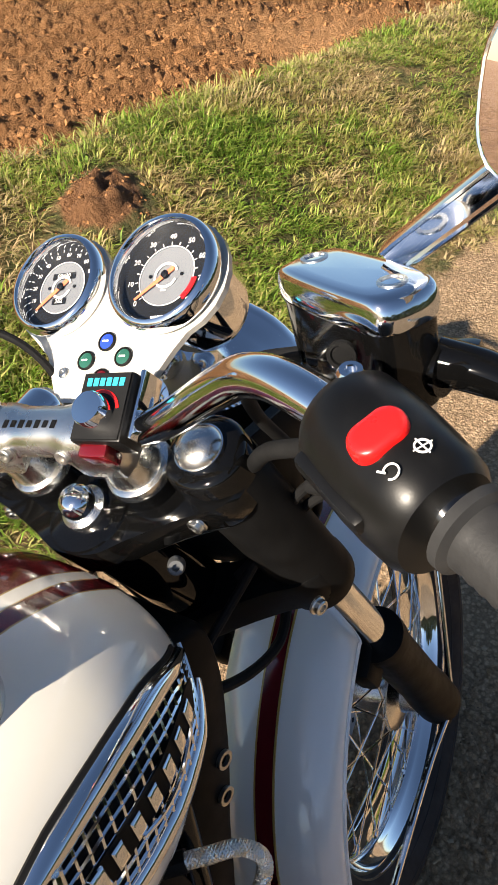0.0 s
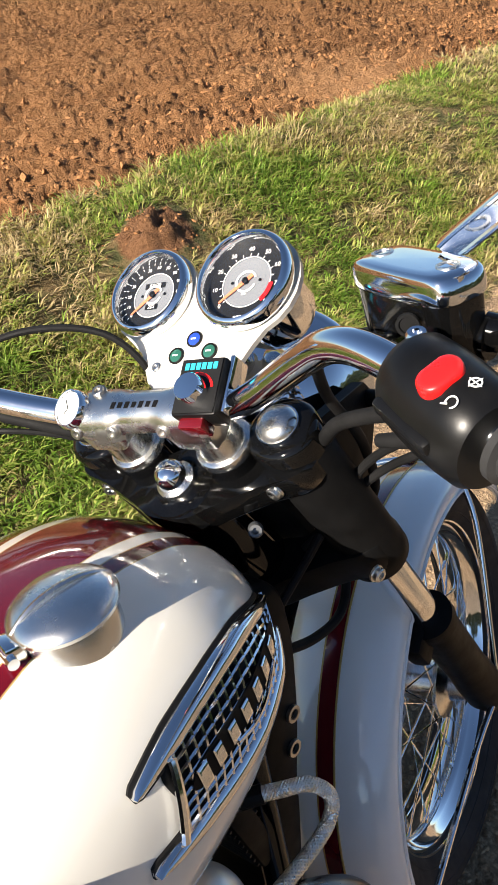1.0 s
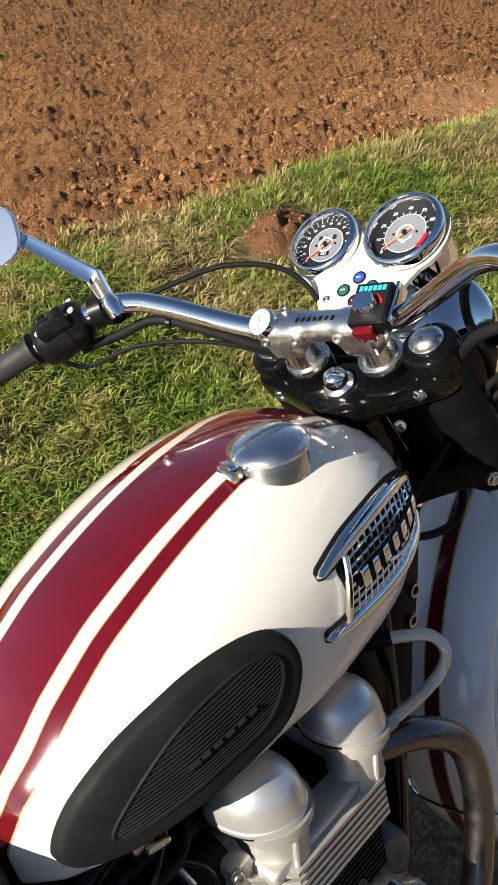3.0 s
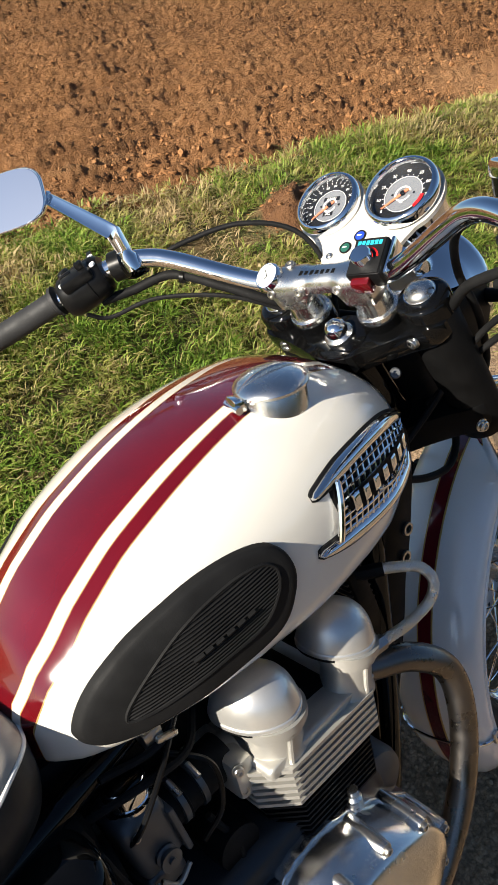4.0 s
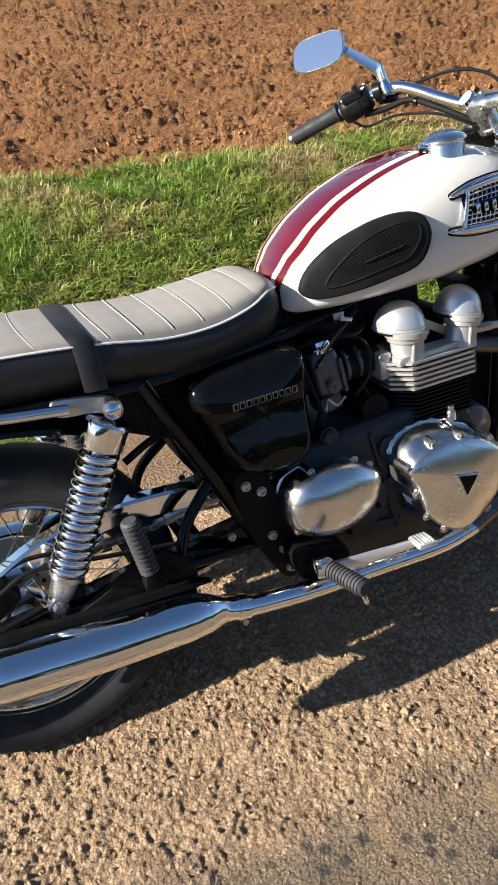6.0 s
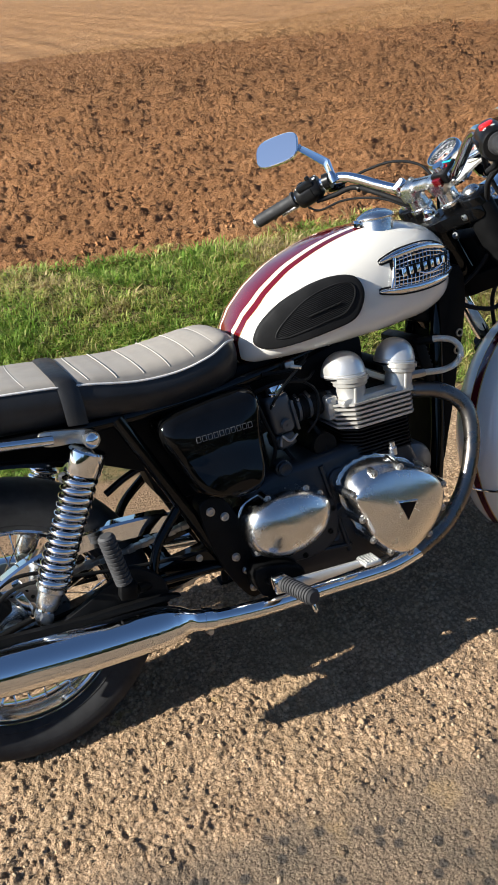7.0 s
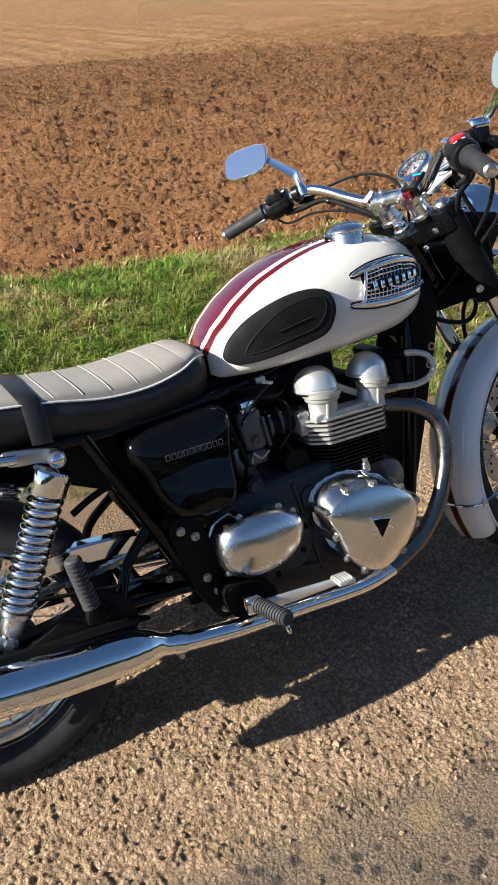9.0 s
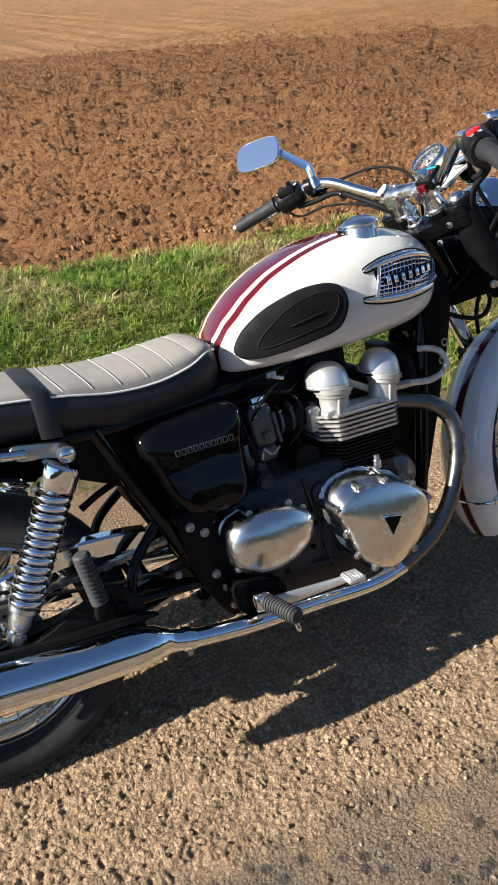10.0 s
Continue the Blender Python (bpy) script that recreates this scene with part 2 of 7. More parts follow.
def soil_nodes(m, coord):
    big = m.noise(0.9, 5.0, 0.6, coord)
    mid = m.noise(7.0, 8.0, 0.7, coord)
    fine = m.noise(60.0, 6.0, 0.7, coord)
    col = m.ramp(m.math("ADD", m.math("MULTIPLY", mid, 0.65), m.math("MULTIPLY", fine, 0.35)),
                 [(0.30, (0.190, 0.089, 0.035)), (0.5, (0.330, 0.158, 0.064)), (0.70, (0.49, 0.245, 0.107))])
    # darker and paler streaks drawn out along the rows
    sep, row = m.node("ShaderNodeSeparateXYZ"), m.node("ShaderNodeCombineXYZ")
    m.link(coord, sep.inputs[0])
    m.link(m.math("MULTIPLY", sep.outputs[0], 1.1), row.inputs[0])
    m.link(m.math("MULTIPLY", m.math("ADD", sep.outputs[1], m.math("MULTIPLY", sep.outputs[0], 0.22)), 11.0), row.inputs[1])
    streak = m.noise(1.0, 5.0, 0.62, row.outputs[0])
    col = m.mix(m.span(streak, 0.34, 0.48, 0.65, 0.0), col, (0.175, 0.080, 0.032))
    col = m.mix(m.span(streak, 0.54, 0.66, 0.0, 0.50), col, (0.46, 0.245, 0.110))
    col = m.mix(m.span(big, 0.35, 0.65, 0.0, 0.35), col, (0.300, 0.142, 0.058))
    # colour darkened with distance, painting in the shade among far clods
    return m.mix(m.span(m.math("ADD", sep.outputs[0], sep.outputs[1]), 5.5, 10.5, 0.0, 0.62), col, (0.160, 0.077, 0.031))


def ground_mat():
    """Gravelly lane, grass roots, red-brown tilth, and a paler field beyond it."""
    m = Mat("ground", (0.2, 0.15, 0.1), 0.9)
    geo = m.node("ShaderNodeNewGeometry")
    p = geo.outputs["Position"]
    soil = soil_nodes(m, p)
    # paler rolled field beyond an oblique line
    sep = m.node("ShaderNodeSeparateXYZ")
    m.link(p, sep.inputs[0])
    over = m.math("ADD", m.math("ADD", sep.outputs[0], m.math("MULTIPLY", sep.outputs[1], 1.0)), m.span(m.noise(0.8, 5.0, 0.65, p), 0.0, 1.0, -0.12, 0.12))
    pale = m.ramp(m.noise(3.0, 8.0, 0.7, p), [(0.3, (0.255, 0.132, 0.054)), (0.7, (0.365, 0.196, 0.081))])
    streak_co = m.node("ShaderNodeMapping")
    streak_co.inputs["Rotation"].default_value = (0, 0, radians(45))
    streak_co.inputs["Scale"].default_value = (0.12, 1.6, 1.0)
    m.link(p, streak_co.inputs["Vector"])
    streak = m.noise(1.0, 4.0, 0.5, streak_co.outputs[0])
    pale = m.mix(m.span(streak, 0.52, 0.72, 0.0, 0.4), pale, (0.40, 0.235, 0.110))
    field = m.mix(m.span(over, 15.65, 15.8, 0.0, 1.0), soil, pale)
    spot = m.node("ShaderNodeVectorMath", operation="DISTANCE")
    m.link(p, spot.inputs[0])
    spot.inputs[1].default_value = (4.35, 1.75, 0.3)
    near = m.math("ADD", spot.outputs["Value"], m.span(m.noise(4.0, 4.0, 0.6, p), 0.0, 1.0, -0.25, 0.25))
    field = m.mix(m.span(near, 0.1, 0.6, 0.65, 0.0), field, (0.50, 0.27, 0.125))
    heap = m.node("ShaderNodeVectorMath", operation="DISTANCE")
    m.link(p, heap.inputs[0])
    heap.inputs[1].default_value = (MOUND[0], MOUND[1], 0.3)
    field = m.mix(m.span(heap.outputs["Value"], 0.16, 0.24, 0.75, 0.0), field, m.mix(m.noise(30.0, 5.0, 0.6, p), (0.15, 0.072, 0.036), (0.27, 0.130, 0.062)))
    # lane: sandy bedded stone beside worn tar with damp spots
    v = m.voronoi(95.0, "F1", p)
    tone = m.noise(150.0, 4.0, 0.65, p)
    fine = m.voronoi(185.0, "F1", p)
    stone = m.ramp(m.math("ADD", m.math("MULTIPLY", tone, 0.55), m.math("MULTIPLY", m.math("ADD", v.outputs["Color"], fine.outputs["Color"]), 0.22)),
                   [(0.26, (0.29, 0.182, 0.102)), (0.46, (0.50, 0.335, 0.198)), (0.72, (0.68, 0.490, 0.315))])
    patchy = m.span(m.noise(9.0, 4.0, 0.6, p), 0.3, 0.7, 0.0, 0.28)
    gaps = m.span(m.math("ADD", m.math("ADD", v.outputs["Distance"], m.math("MULTIPLY", m.noise(60.0, 4.0, 0.6, p), 0.7)), patchy), 0.84, 1.08, 0.0, 0.52)
    dusty = m.mix(gaps, stone, (0.105, 0.068, 0.038))
    dusty = m.mix(m.span(m.math("ADD", fine.outputs["Distance"], m.math("MULTIPLY", tone, 0.6)), 0.82, 1.02, 0.0, 0.32), dusty, (0.12, 0.078, 0.042))
    dusty = m.mix(m.span(m.noise(2.2, 5.0, 0.6, p), 0.5, 0.7, 0.0, 0.35), dusty, (0.45, 0.31, 0.17))
    dusty = m.mix(m.span(m.noise(6.0, 4.0, 0.6, p), 0.66, 0.72, 0.0, 0.5), dusty, (0.50, 0.36, 0.13))
    dusty = m.mix(m.span(m.noise(4.0, 6.0, 0.65, p), 0.30, 0.44, 0.35, 0.0), dusty, (0.17, 0.125, 0.085))
    grit = m.ramp(m.noise(210.0, 5.0, 0.7, p), [(0.3, (0.085, 0.063, 0.042)), (0.5, (0.205, 0.146, 0.095)), (0.72, (0.45, 0.34, 0.225))])
    grey = m.mix(m.span(m.noise(5.0, 6.0, 0.65, p), 0.52, 0.66, 0.0, 0.55), grit, (0.105, 0.088, 0.064))
    drip = m.voronoi(26.0, "F1", p)
    drops = m.math("MULTIPLY", m.span(drip.outputs["Distance"], 0.24, 0.36, 1.0, 0.0), m.span(m.noise(5.0, 3.0, 0.6, p), 0.42, 0.52, 0.0, 0.85))
    grey = m.mix(drops, grey, (0.055, 0.048, 0.042))
    grey = m.mix(m.span(m.noise(7.0, 4.0, 0.6, p), 0.62, 0.70, 0.0, 0.5), grey, (0.40, 0.27, 0.13))
    lane_line = m.math("ADD", sep.outputs[1], m.math("MULTIPLY", sep.outputs[0], 0.12))
    wob = m.span(m.noise(6.0, 7.0, 0.7, p), 0.0, 1.0, -0.16, 0.16)
    lane = m.mix(m.span(m.math("ADD", lane_line, wob), -0.41, -0.34, 1.0, 0.0), dusty, grey)
    lane = m.mix(m.span(m.math("ADD", m.math("ADD", lane_line, m.math("MULTIPLY", sep.outputs[0], -0.22)), wob), 0.45, 0.62, 0.0, 0.85), lane, (0.22, 0.14, 0.08))
    # verge earth
    earth = m.ramp(m.noise(14.0, 7.0, 0.7, p), [(0.28, (0.055, 0.070, 0.020)), (0.45, (0.11, 0.110, 0.040)), (0.58, (0.24, 0.165, 0.075)), (0.76, (0.36, 0.240, 0.118))])
    verge = m.node("ShaderNodeAttribute")
    verge.attribute_name = "verge"
    tilth = m.node("ShaderNodeAttribute")
    tilth.attribute_name = "tilth"
    rag = m.span(m.noise(9.0, 6.0, 0.7, p), 0.0, 1.0, -0.5, 0.5)
    fv = m.span(m.math("ADD", verge.outputs["Fac"], rag), 0.4, 0.6, 0.0, 1.0)
    ft = m.span(m.math("ADD", tilth.outputs["Fac"], rag), 0.4, 0.6, 0.0, 1.0)
    col = m.mix(ft, m.mix(fv, lane, earth), field)
    m.to("Base Color", col)
    h = m.math("ADD", m.math("MULTIPLY", m.noise(120.0, 6.0, 0.72, p), 1.0), m.math("MULTIPLY", m.math("ADD", v.outputs["Distance"], m.math("MULTIPLY", fine.outputs["Distance"], 0.6)), -0.55))
    h2 = m.math("ADD", m.noise(75.0, 9.0, 0.78, p), m.math("MULTIPLY", m.noise(30.0, 7.0, 0.7, p), 1.7))
    hh = m.node("ShaderNodeMix", data_type="FLOAT")
    m.link(m.math("MAXIMUM", fv, ft), hh.inputs[0])
    m.link(h, hh.inputs[2])
    m.link(m.math("MULTIPLY", h2, 2.4), hh.inputs[3])
    m.bump(hh.outputs[0], 0.9, 0.012)
    m.set("Specular IOR Level", 0.25)
    return m.m


def build_ground():
    xs = axis_steps([(-400, -40, 60), (-40, -6, 3.4), (-6, -1.2, 0.3), (-1.2, -0.2, 0.018), (-0.2, 2.0, 0.0145), (2.0, 6.6, 0.016), (6.6, 12, 0.09), (12, 40, 2.0), (40, 400, 60)])
    ys = axis_steps([(-400, -40, 60), (-40, -4, 3), (-4, -0.9, 0.2), (-0.9, 0.4, 0.2), (0.4, 1.25, 0.05), (1.25, 4.4, 0.0115), (4.4, 7.5, 0.026), (7.5, 13.0, 0.05), (13, 40, 1.0), (40, 900, 60)])
    verts, faces, verge, tilth = [], [], [], []
    for y in ys:
        for x in xs:
            verts.append((x, y, ground_z(x, y)))
            verge.append((y - line_y(ROADSIDE, x)) / 0.25 + 0.5)
            tilth.append(max((y - line_y(EDGE, x)) / 0.22 + 0.5, 1.4 * mound_k(x, y)))
    nx = len(xs)
    for j in range(len(ys) - 1):
        lane = -0.9 < (ys[j] + ys[j + 1]) / 2 < 0.4
        for i in range(nx - 1):
            if lane and -0.2 < (xs[i] + xs[i + 1]) / 2 < 2.0:
                continue
            a = j * nx + i
            faces.append((a, a + 1, a + nx + 1, a + nx))
    # the lane beside the machine, fine enough for its stones
    px, py = np.linspace(-0.2, 2.0, 525), np.linspace(-0.9, 0.4, 311)
    gx, gy = np.meshgrid(px, py)
    rim = np.clip(np.minimum(np.minimum(gx + 0.2, 2.0 - gx), np.minimum(gy + 0.9, 0.4 - gy)) / 0.06, 0, 1)
    gz = lane_relief(gx, gy) * rim + camber(gy)
    base = len(verts)
    verts += np.stack([gx, gy, gz], -1).reshape(-1, 3).tolist()
    verge += [(y - line_y(ROADSIDE, x)) / 0.25 + 0.5 for x, y in zip(gx.ravel(), gy.ravel())]
    tilth += [-1.0] * gx.size
    for j in range(310):
        for i in range(524):
            a = base + j * 525 + i
            faces.append((a, a + 1, a + 526, a + 525))
    data = bpy.data.meshes.new("ground")
    data.from_pydata(verts, [], faces)
    for key, values in (("verge", verge), ("tilth", tilth)):
        data.attributes.new(key, "FLOAT", "POINT").data.foreach_set("value", [max(-1.0, min(2.0, v)) for v in values])
    data.polygons.foreach_set("use_smooth", [True] * len(faces))
    data.materials.append(ground_mat())
    return tagged(new("ground", data), "gravel lane, rough grass verge and red-brown ploughed field", "ground", kind="structure")


build_ground()

# ---- mesh helpers ----
def V(*p):
    return Vector(p)


def spline(points, n=8, closed=False):
    """A smooth run through the points."""
    pts = [Vector(p) for p in points]
    m = len(pts)
    out = []
    for i in range(m if closed else m - 1):
        p0 = pts[(i - 1) % m] if closed or i > 0 else pts[0] * 2 - pts[1]
        p1, p2 = pts[i], pts[(i + 1) % m]
        p3 = pts[(i + 2) % m] if closed or i + 2 < m else pts[-1] * 2 - pts[-2]
        for k in range(n):
            t = k / n
            out.append(0.5 * ((2 * p1) + (p2 - p0) * t + (2 * p0 - 5 * p1 + 4 * p2 - p3) * t * t + (3 * p1 - p0 - 3 * p2 + p3) * t ** 3))
    if not closed:
        out.append(pts[-1])
    return out


def rings(bm, loops, closed_ring=True, caps=True):
    rows = [[bm.verts.new(p) for p in loop] for loop in loops]
    n = len(rows[0])
    for a, b in zip(rows, rows[1:]):
        for i in range(n if closed_ring else n - 1):
            j = (i + 1) % n
            try:
                bm.faces.new((a[i], a[j], b[j], b[i]))
            except ValueError:
                pass
    if caps:
        for row in (rows[0], rows[-1]):
            try:
                bm.faces.new(row)
            except ValueError:
                pass
    return rows


def tube(points, radius, seg=14, n=8, straight=False, flat=1.0, caps=True, bm=None):
    """A round bar along a smooth run; radius is a number or one for each given point."""
    bm = bm or bmesh.new()
    pts = [Vector(p) for p in points] if straight else spline(points, n)
    m = len(points)

    def rad(i):
        if isinstance(radius, (int, float)):
            return radius
        u = i / (len(pts) - 1) * (m - 1)
        k = min(int(u), m - 2)
        return radius[k] + (radius[k + 1] - radius[k]) * (u - k)

    up = None
    loops = []
    for i, p in enumerate(pts):
        d = (pts[min(i + 1, len(pts) - 1)] - pts[max(i - 1, 0)]).normalized()
        if up is None:
            up = d.orthogonal().normalized()
        up = (up - d * up.dot(d)).normalized()
        side = d.cross(up)
        r = rad(i)
        loops.append([p + (up * math.cos(a) + side * math.sin(a) * flat) * r for a in (math.tau * k / seg for k in range(seg))])
    rings(bm, loops, True, caps)
    return bm


def revolve(profile, base, axis, seg=32, bm=None, ring=False):
    """Turn (radius, height) pairs round an axis."""
    bm = bm or bmesh.new()
    axis = Vector(axis).normalized()
    u = axis.orthogonal().normalized()
    w = axis.cross(u)
    loops = [[Vector(base) + axis * h + (u * math.cos(a) + w * math.sin(a)) * max(r, 1e-5) for a in (math.tau * k / seg for k in range(seg))] for r, h in profile]
    rings(bm, loops + [loops[0]] if ring else loops, True, not ring)
    if ring:
        bmesh.ops.remove_doubles(bm, verts=bm.verts, dist=1e-6)
    return bm


def slab(outline, y0, y1, bevel=0.004, steps=3, dome=0.0, bm=None):
    """An outline of (x, z) extruded from y0 to y1 with a rounded edge at y1; dome swells the face."""
    bm = bm or bmesh.new()
    cx = sum(p[0] for p in outline) / len(outline)
    cz = sum(p[1] for p in outline) / len(outline)
    sgn = 1 if y1 > y0 else -1

    def ring(shrink, y):
        out = []
        for x, z in outline:
            d = math.hypot(x - cx, z - cz) or 1.0
            k = max(0.0, 1 - shrink / d)
            out.append((cx + (x - cx) * k, y, cz + (z - cz) * k))
        return out

    loops = [ring(0, y0), ring(0, y1 - sgn * bevel)]
    for i in range(1, steps + 1):
        a = math.pi / 2 * i / steps
        loops.append(ring(bevel * (1 - math.cos(a)), y1 - sgn * bevel * (1 - math.sin(a))))
    if dome:
        size = max(math.hypot(x - cx, z - cz) for x, z in outline)
        for k in (0.8, 0.6, 0.4, 0.2, 0.05):
            loops.append([(cx + (x - cx) * k, y1 + sgn * dome * (1 - k * k), cz + (z - cz) * k) for x, z in outline])
    rings(bm, loops)
    return bm


def block(size, bevel=0.003, m=None, bm=None, seg=2):
    """A box with rounded edges, posed by a matrix."""
    one = bmesh.new()
    bmesh.ops.create_cube(one, size=1.0)
    bmesh.ops.scale(one, vec=Vector(size), verts=one.verts)
    if bevel:
        bmesh.ops.bevel(one, geom=list(one.edges), offset=bevel, segments=seg, affect="EDGES", profile=0.5)
    if m is not None:
        bmesh.ops.transform(one, matrix=m, verts=one.verts)
    if bm is None:
        return one
    data = bpy.data.meshes.new("tmp")
    one.to_mesh(data)
    one.free()
    bm.from_mesh(data)
    bpy.data.meshes.remove(data)
    return bm


def moved(bm, m):
    bmesh.ops.transform(bm, matrix=m, verts=bm.verts)
    return bm


def mirrored(bm):
    bmesh.ops.transform(bm, matrix=Matrix.Diagonal((1, -1, 1, 1)), verts=bm.verts)
    return bm


def frame_to(origin, z_axis, x_hint=(1, 0, 0)):
    """A pose with its z along z_axis."""
    z = Vector(z_axis).normalized()
    x = (Vector(x_hint) - z * z.dot(Vector(x_hint))).normalized()
    y = z.cross(x)
    return Matrix((( x.x, y.x, z.x, origin[0]), (x.y, y.y, z.y, origin[1]), (x.z, y.z, z.z, origin[2]), (0, 0, 0, 1)))


# ---- motorcycle ----
bike = tagged(new("motorcycle"), "cream and burgundy classic twin motorcycle parked on its side stand", "motorcycle")
bike.matrix_world = pose(0, 0, 0, -LEAN, 0, 0)

STEM = V(1.257, 0.0, 0.922)
AXIS = V(-math.sin(radians(RAKE)), 0, math.cos(radians(RAKE)))
FRONT = Matrix.Translation(STEM) @ Matrix.Rotation(radians(STEER), 4, AXIS) @ Matrix.Translation(-STEM)
DOWN = -AXIS


# -- fuel tank --
TANK_KEYS = [  # x, half width, top, bottom, height of the widest line
    (0.689, 0.034, 0.774, 0.722, 0.745),
    (0.700, 0.066, 0.797, 0.715, 0.748),
    (0.727, 0.098, 0.829, 0.711, 0.755),
    (0.776, 0.125, 0.868, 0.709, 0.762),
    (0.840, 0.147, 0.903, 0.708, 0.772),
    (0.920, 0.161, 0.929, 0.708, 0.785),
    (1.000, 0.168, 0.942, 0.709, 0.795),
    (1.070, 0.165, 0.943, 0.712, 0.805),
    (1.135, 0.155, 0.936, 0.717, 0.812),
    (1.187, 0.134, 0.918, 0.731, 0.817),
    (1.222, 0.102, 0.892, 0.752, 0.820),
    (1.243, 0.050, 0.858, 0.784, 0.822),
]


def tank_at(x):
    k = TANK_KEYS
    if x <= k[0][0]:
        return k[0][1:]
    for i in range(len(k) - 1):
        if x <= k[i + 1][0]:
            t = (x - k[i][0]) / (k[i + 1][0] - k[i][0])
            out = []
            for c in range(1, 5):
                p0, p1, p2, p3 = k[max(i - 1, 0)][c], k[i][c], k[i + 1][c], k[min(i + 2, len(k) - 1)][c]
                out.append(0.5 * (2 * p1 + (p2 - p0) * t + (2 * p0 - 5 * p1 + 4 * p2 - p3) * t * t + (3 * p1 - p0 - 3 * p2 + p3) * t ** 3))
            return out
    return k[-1][1:]


def tank_ring(x, seg=48):
    w, top, bot, mid = tank_at(x)
    loop = []
    for i in range(seg):
        a = math.tau * i / seg
        c, s = math.cos(a), math.sin(a)
        e = 0.72 if s > 0 else 0.55
        yy = w * math.copysign(abs(c) ** (0.80 if s > 0 else 0.6), c)
        zz = mid + (top - mid if s > 0 else mid - bot) * math.copysign(abs(s) ** e, s)
        loop.append(V(x, yy, zz))
    return loop


def tank_y(x, z):
    """Half width of the tank at a station and height."""
    w, top, bot, mid = tank_at(x)
    if z >= mid:
        s = min(1.0, (z - mid) / max(1e-4, top - mid)) ** (1 / 0.72)
        return w * max(0.0, 1 - s * s) ** (0.5 * 0.80)
    s = min(1.0, (mid - z) / max(1e-4, mid - bot)) ** (1 / 0.55)
    return w * max(0.0, 1 - s * s) ** (0.5 * 0.6)


def build_tank():
    bm = bmesh.new()
    n = 56
    xs = [0.672 + (1.243 - 0.672) * (0.5 - 0.5 * math.cos(math.pi * i / n)) for i in range(n + 1)]
    rings(bm, [tank_ring(x) for x in xs])
    tank = smooth(part("fuel_tank", bm, TANK, bike, "cream tank with burgundy bands and gold lines"), 60)
    return tank


def on_tank(outline, side, lift, inner=0.0, dome=0.0, rows=10):
    """A skin over the tank's flank inside an (x, z) outline, lifted off it, with a rolled edge."""
    bm = bmesh.new()
    cx = sum(p[0] for p in outline) / len(outline)
    cz = sum(p[1] for p in outline) / len(outline)
    loops = []
    for k, l in [(1.0, -0.004), (1.0, lift * 0.55), (0.985, lift * 0.9), (0.96, lift)] + [(1 - 0.96 * i / rows, lift + dome * (i / rows)) for i in range(1, rows + 1)]:
        loop = []
        for x, z in outline:
            px, pz = cx + (x - cx) * k, cz + (z - cz) * k
            loop.append((px, side * (tank_y(px, pz) + l), pz))
        loops.append(loop)
    rings(bm, loops)
    return bm


def closed(points, n=6):
    return [(p.x, p.y) for p in spline([(x, z, 0) for x, z in points], n, True)]


tank = build_tank()
PAD = closed([(0.724, 0.770), (0.730, 0.752), (0.754, 0.744), (0.800, 0.746), (0.872, 0.756), (0.930, 0.769), (0.955, 0.799), (0.961, 0.831), (0.945, 0.858), (0.902, 0.865), (0.848, 0.857), (0.786, 0.833), (0.742, 0.800)])
PAD_IN = closed([(0.763, 0.768), (0.780, 0.764), (0.810, 0.768), (0.862, 0.779), (0.908, 0.788), (0.933, 0.812), (0.939, 0.836), (0.924, 0.848), (0.886, 0.847), (0.832, 0.830), (0.780, 0.793)])


def inside(outline, x, z):
    hit = False
    for (x0, z0), (x1, z1) in zip(outline, outline[1:] + outline[:1]):
        if (z0 > z) != (z1 > z) and x < (x1 - x0) * (z - z0) / (z1 - z0) + x0:
            hit = not hit
    return hit


def span_at(outline, z):
    xs = []
    for (x0, z0), (x1, z1) in zip(outline, outline[1:] + outline[:1]):
        if (z0 > z) != (z1 > z):
            xs.append((x1 - x0) * (z - z0) / (z1 - z0) + x0)
    return (min(xs), max(xs)) if len(xs) >= 2 else None


def flank_run(points, side, lift, n=5):
    """Points over the tank's flank, lifted off it."""
    return [V(p.x, side * (tank_y(p.x, p.y) + lift), p.y) for p in spline([(x, z, 0) for x, z in points], n)]


for side in (-1, 1):
    smooth(part("knee_pad", on_tank(PAD, side, 0.011), RUBBER, tank, "black rubber knee pad with fine ribs"), 50)
    # ribs run with the tank's lower edge
    bm = bmesh.new()
    z = 0.770
    while z < 0.845:
        s = span_at([(px, pz - 0.19 * (px - 0.85)) for px, pz in PAD_IN], z)
        if s and s[1] - s[0] > 0.01:
            n = 8
            tube([V(x, side * (tank_y(x, z + 0.19 * (x - 0.85)) + 0.0112), z + 0.19 * (x - 0.85)) for x in (s[0] + (s[1] - s[0]) * i / n for i in range(n + 1))], 0.0011, 6, 1, True, bm=bm)
        z += 0.0036
    smooth(part("pad_ribs", bm, RUBBER, tank, "fine moulded ribs of the knee pad"))
    rim = [V(x, side * (tank_y(x, z) + 0.0108), z) for x, z in PAD_IN]
    smooth(part("pad_rim", tube(rim + rim[:1], 0.0022, 6, 1, True, caps=False), RUBBER, tank))
    # worn maker's mark on the pad as plain bars
    for i in range(6):
        x = 0.832 + i * 0.0125
        w = 0.0085 if i else 0.011
        bm = bmesh.new()
        tube(flank_run([(x, 0.797 + i * 0.0024), (x + w, 0.799 + i * 0.0024)], side, 0.0122, 3), 0.0026, 6, 1, True, bm=bm)
        smooth(part("mark_bar", bm, RUBBER, tank))

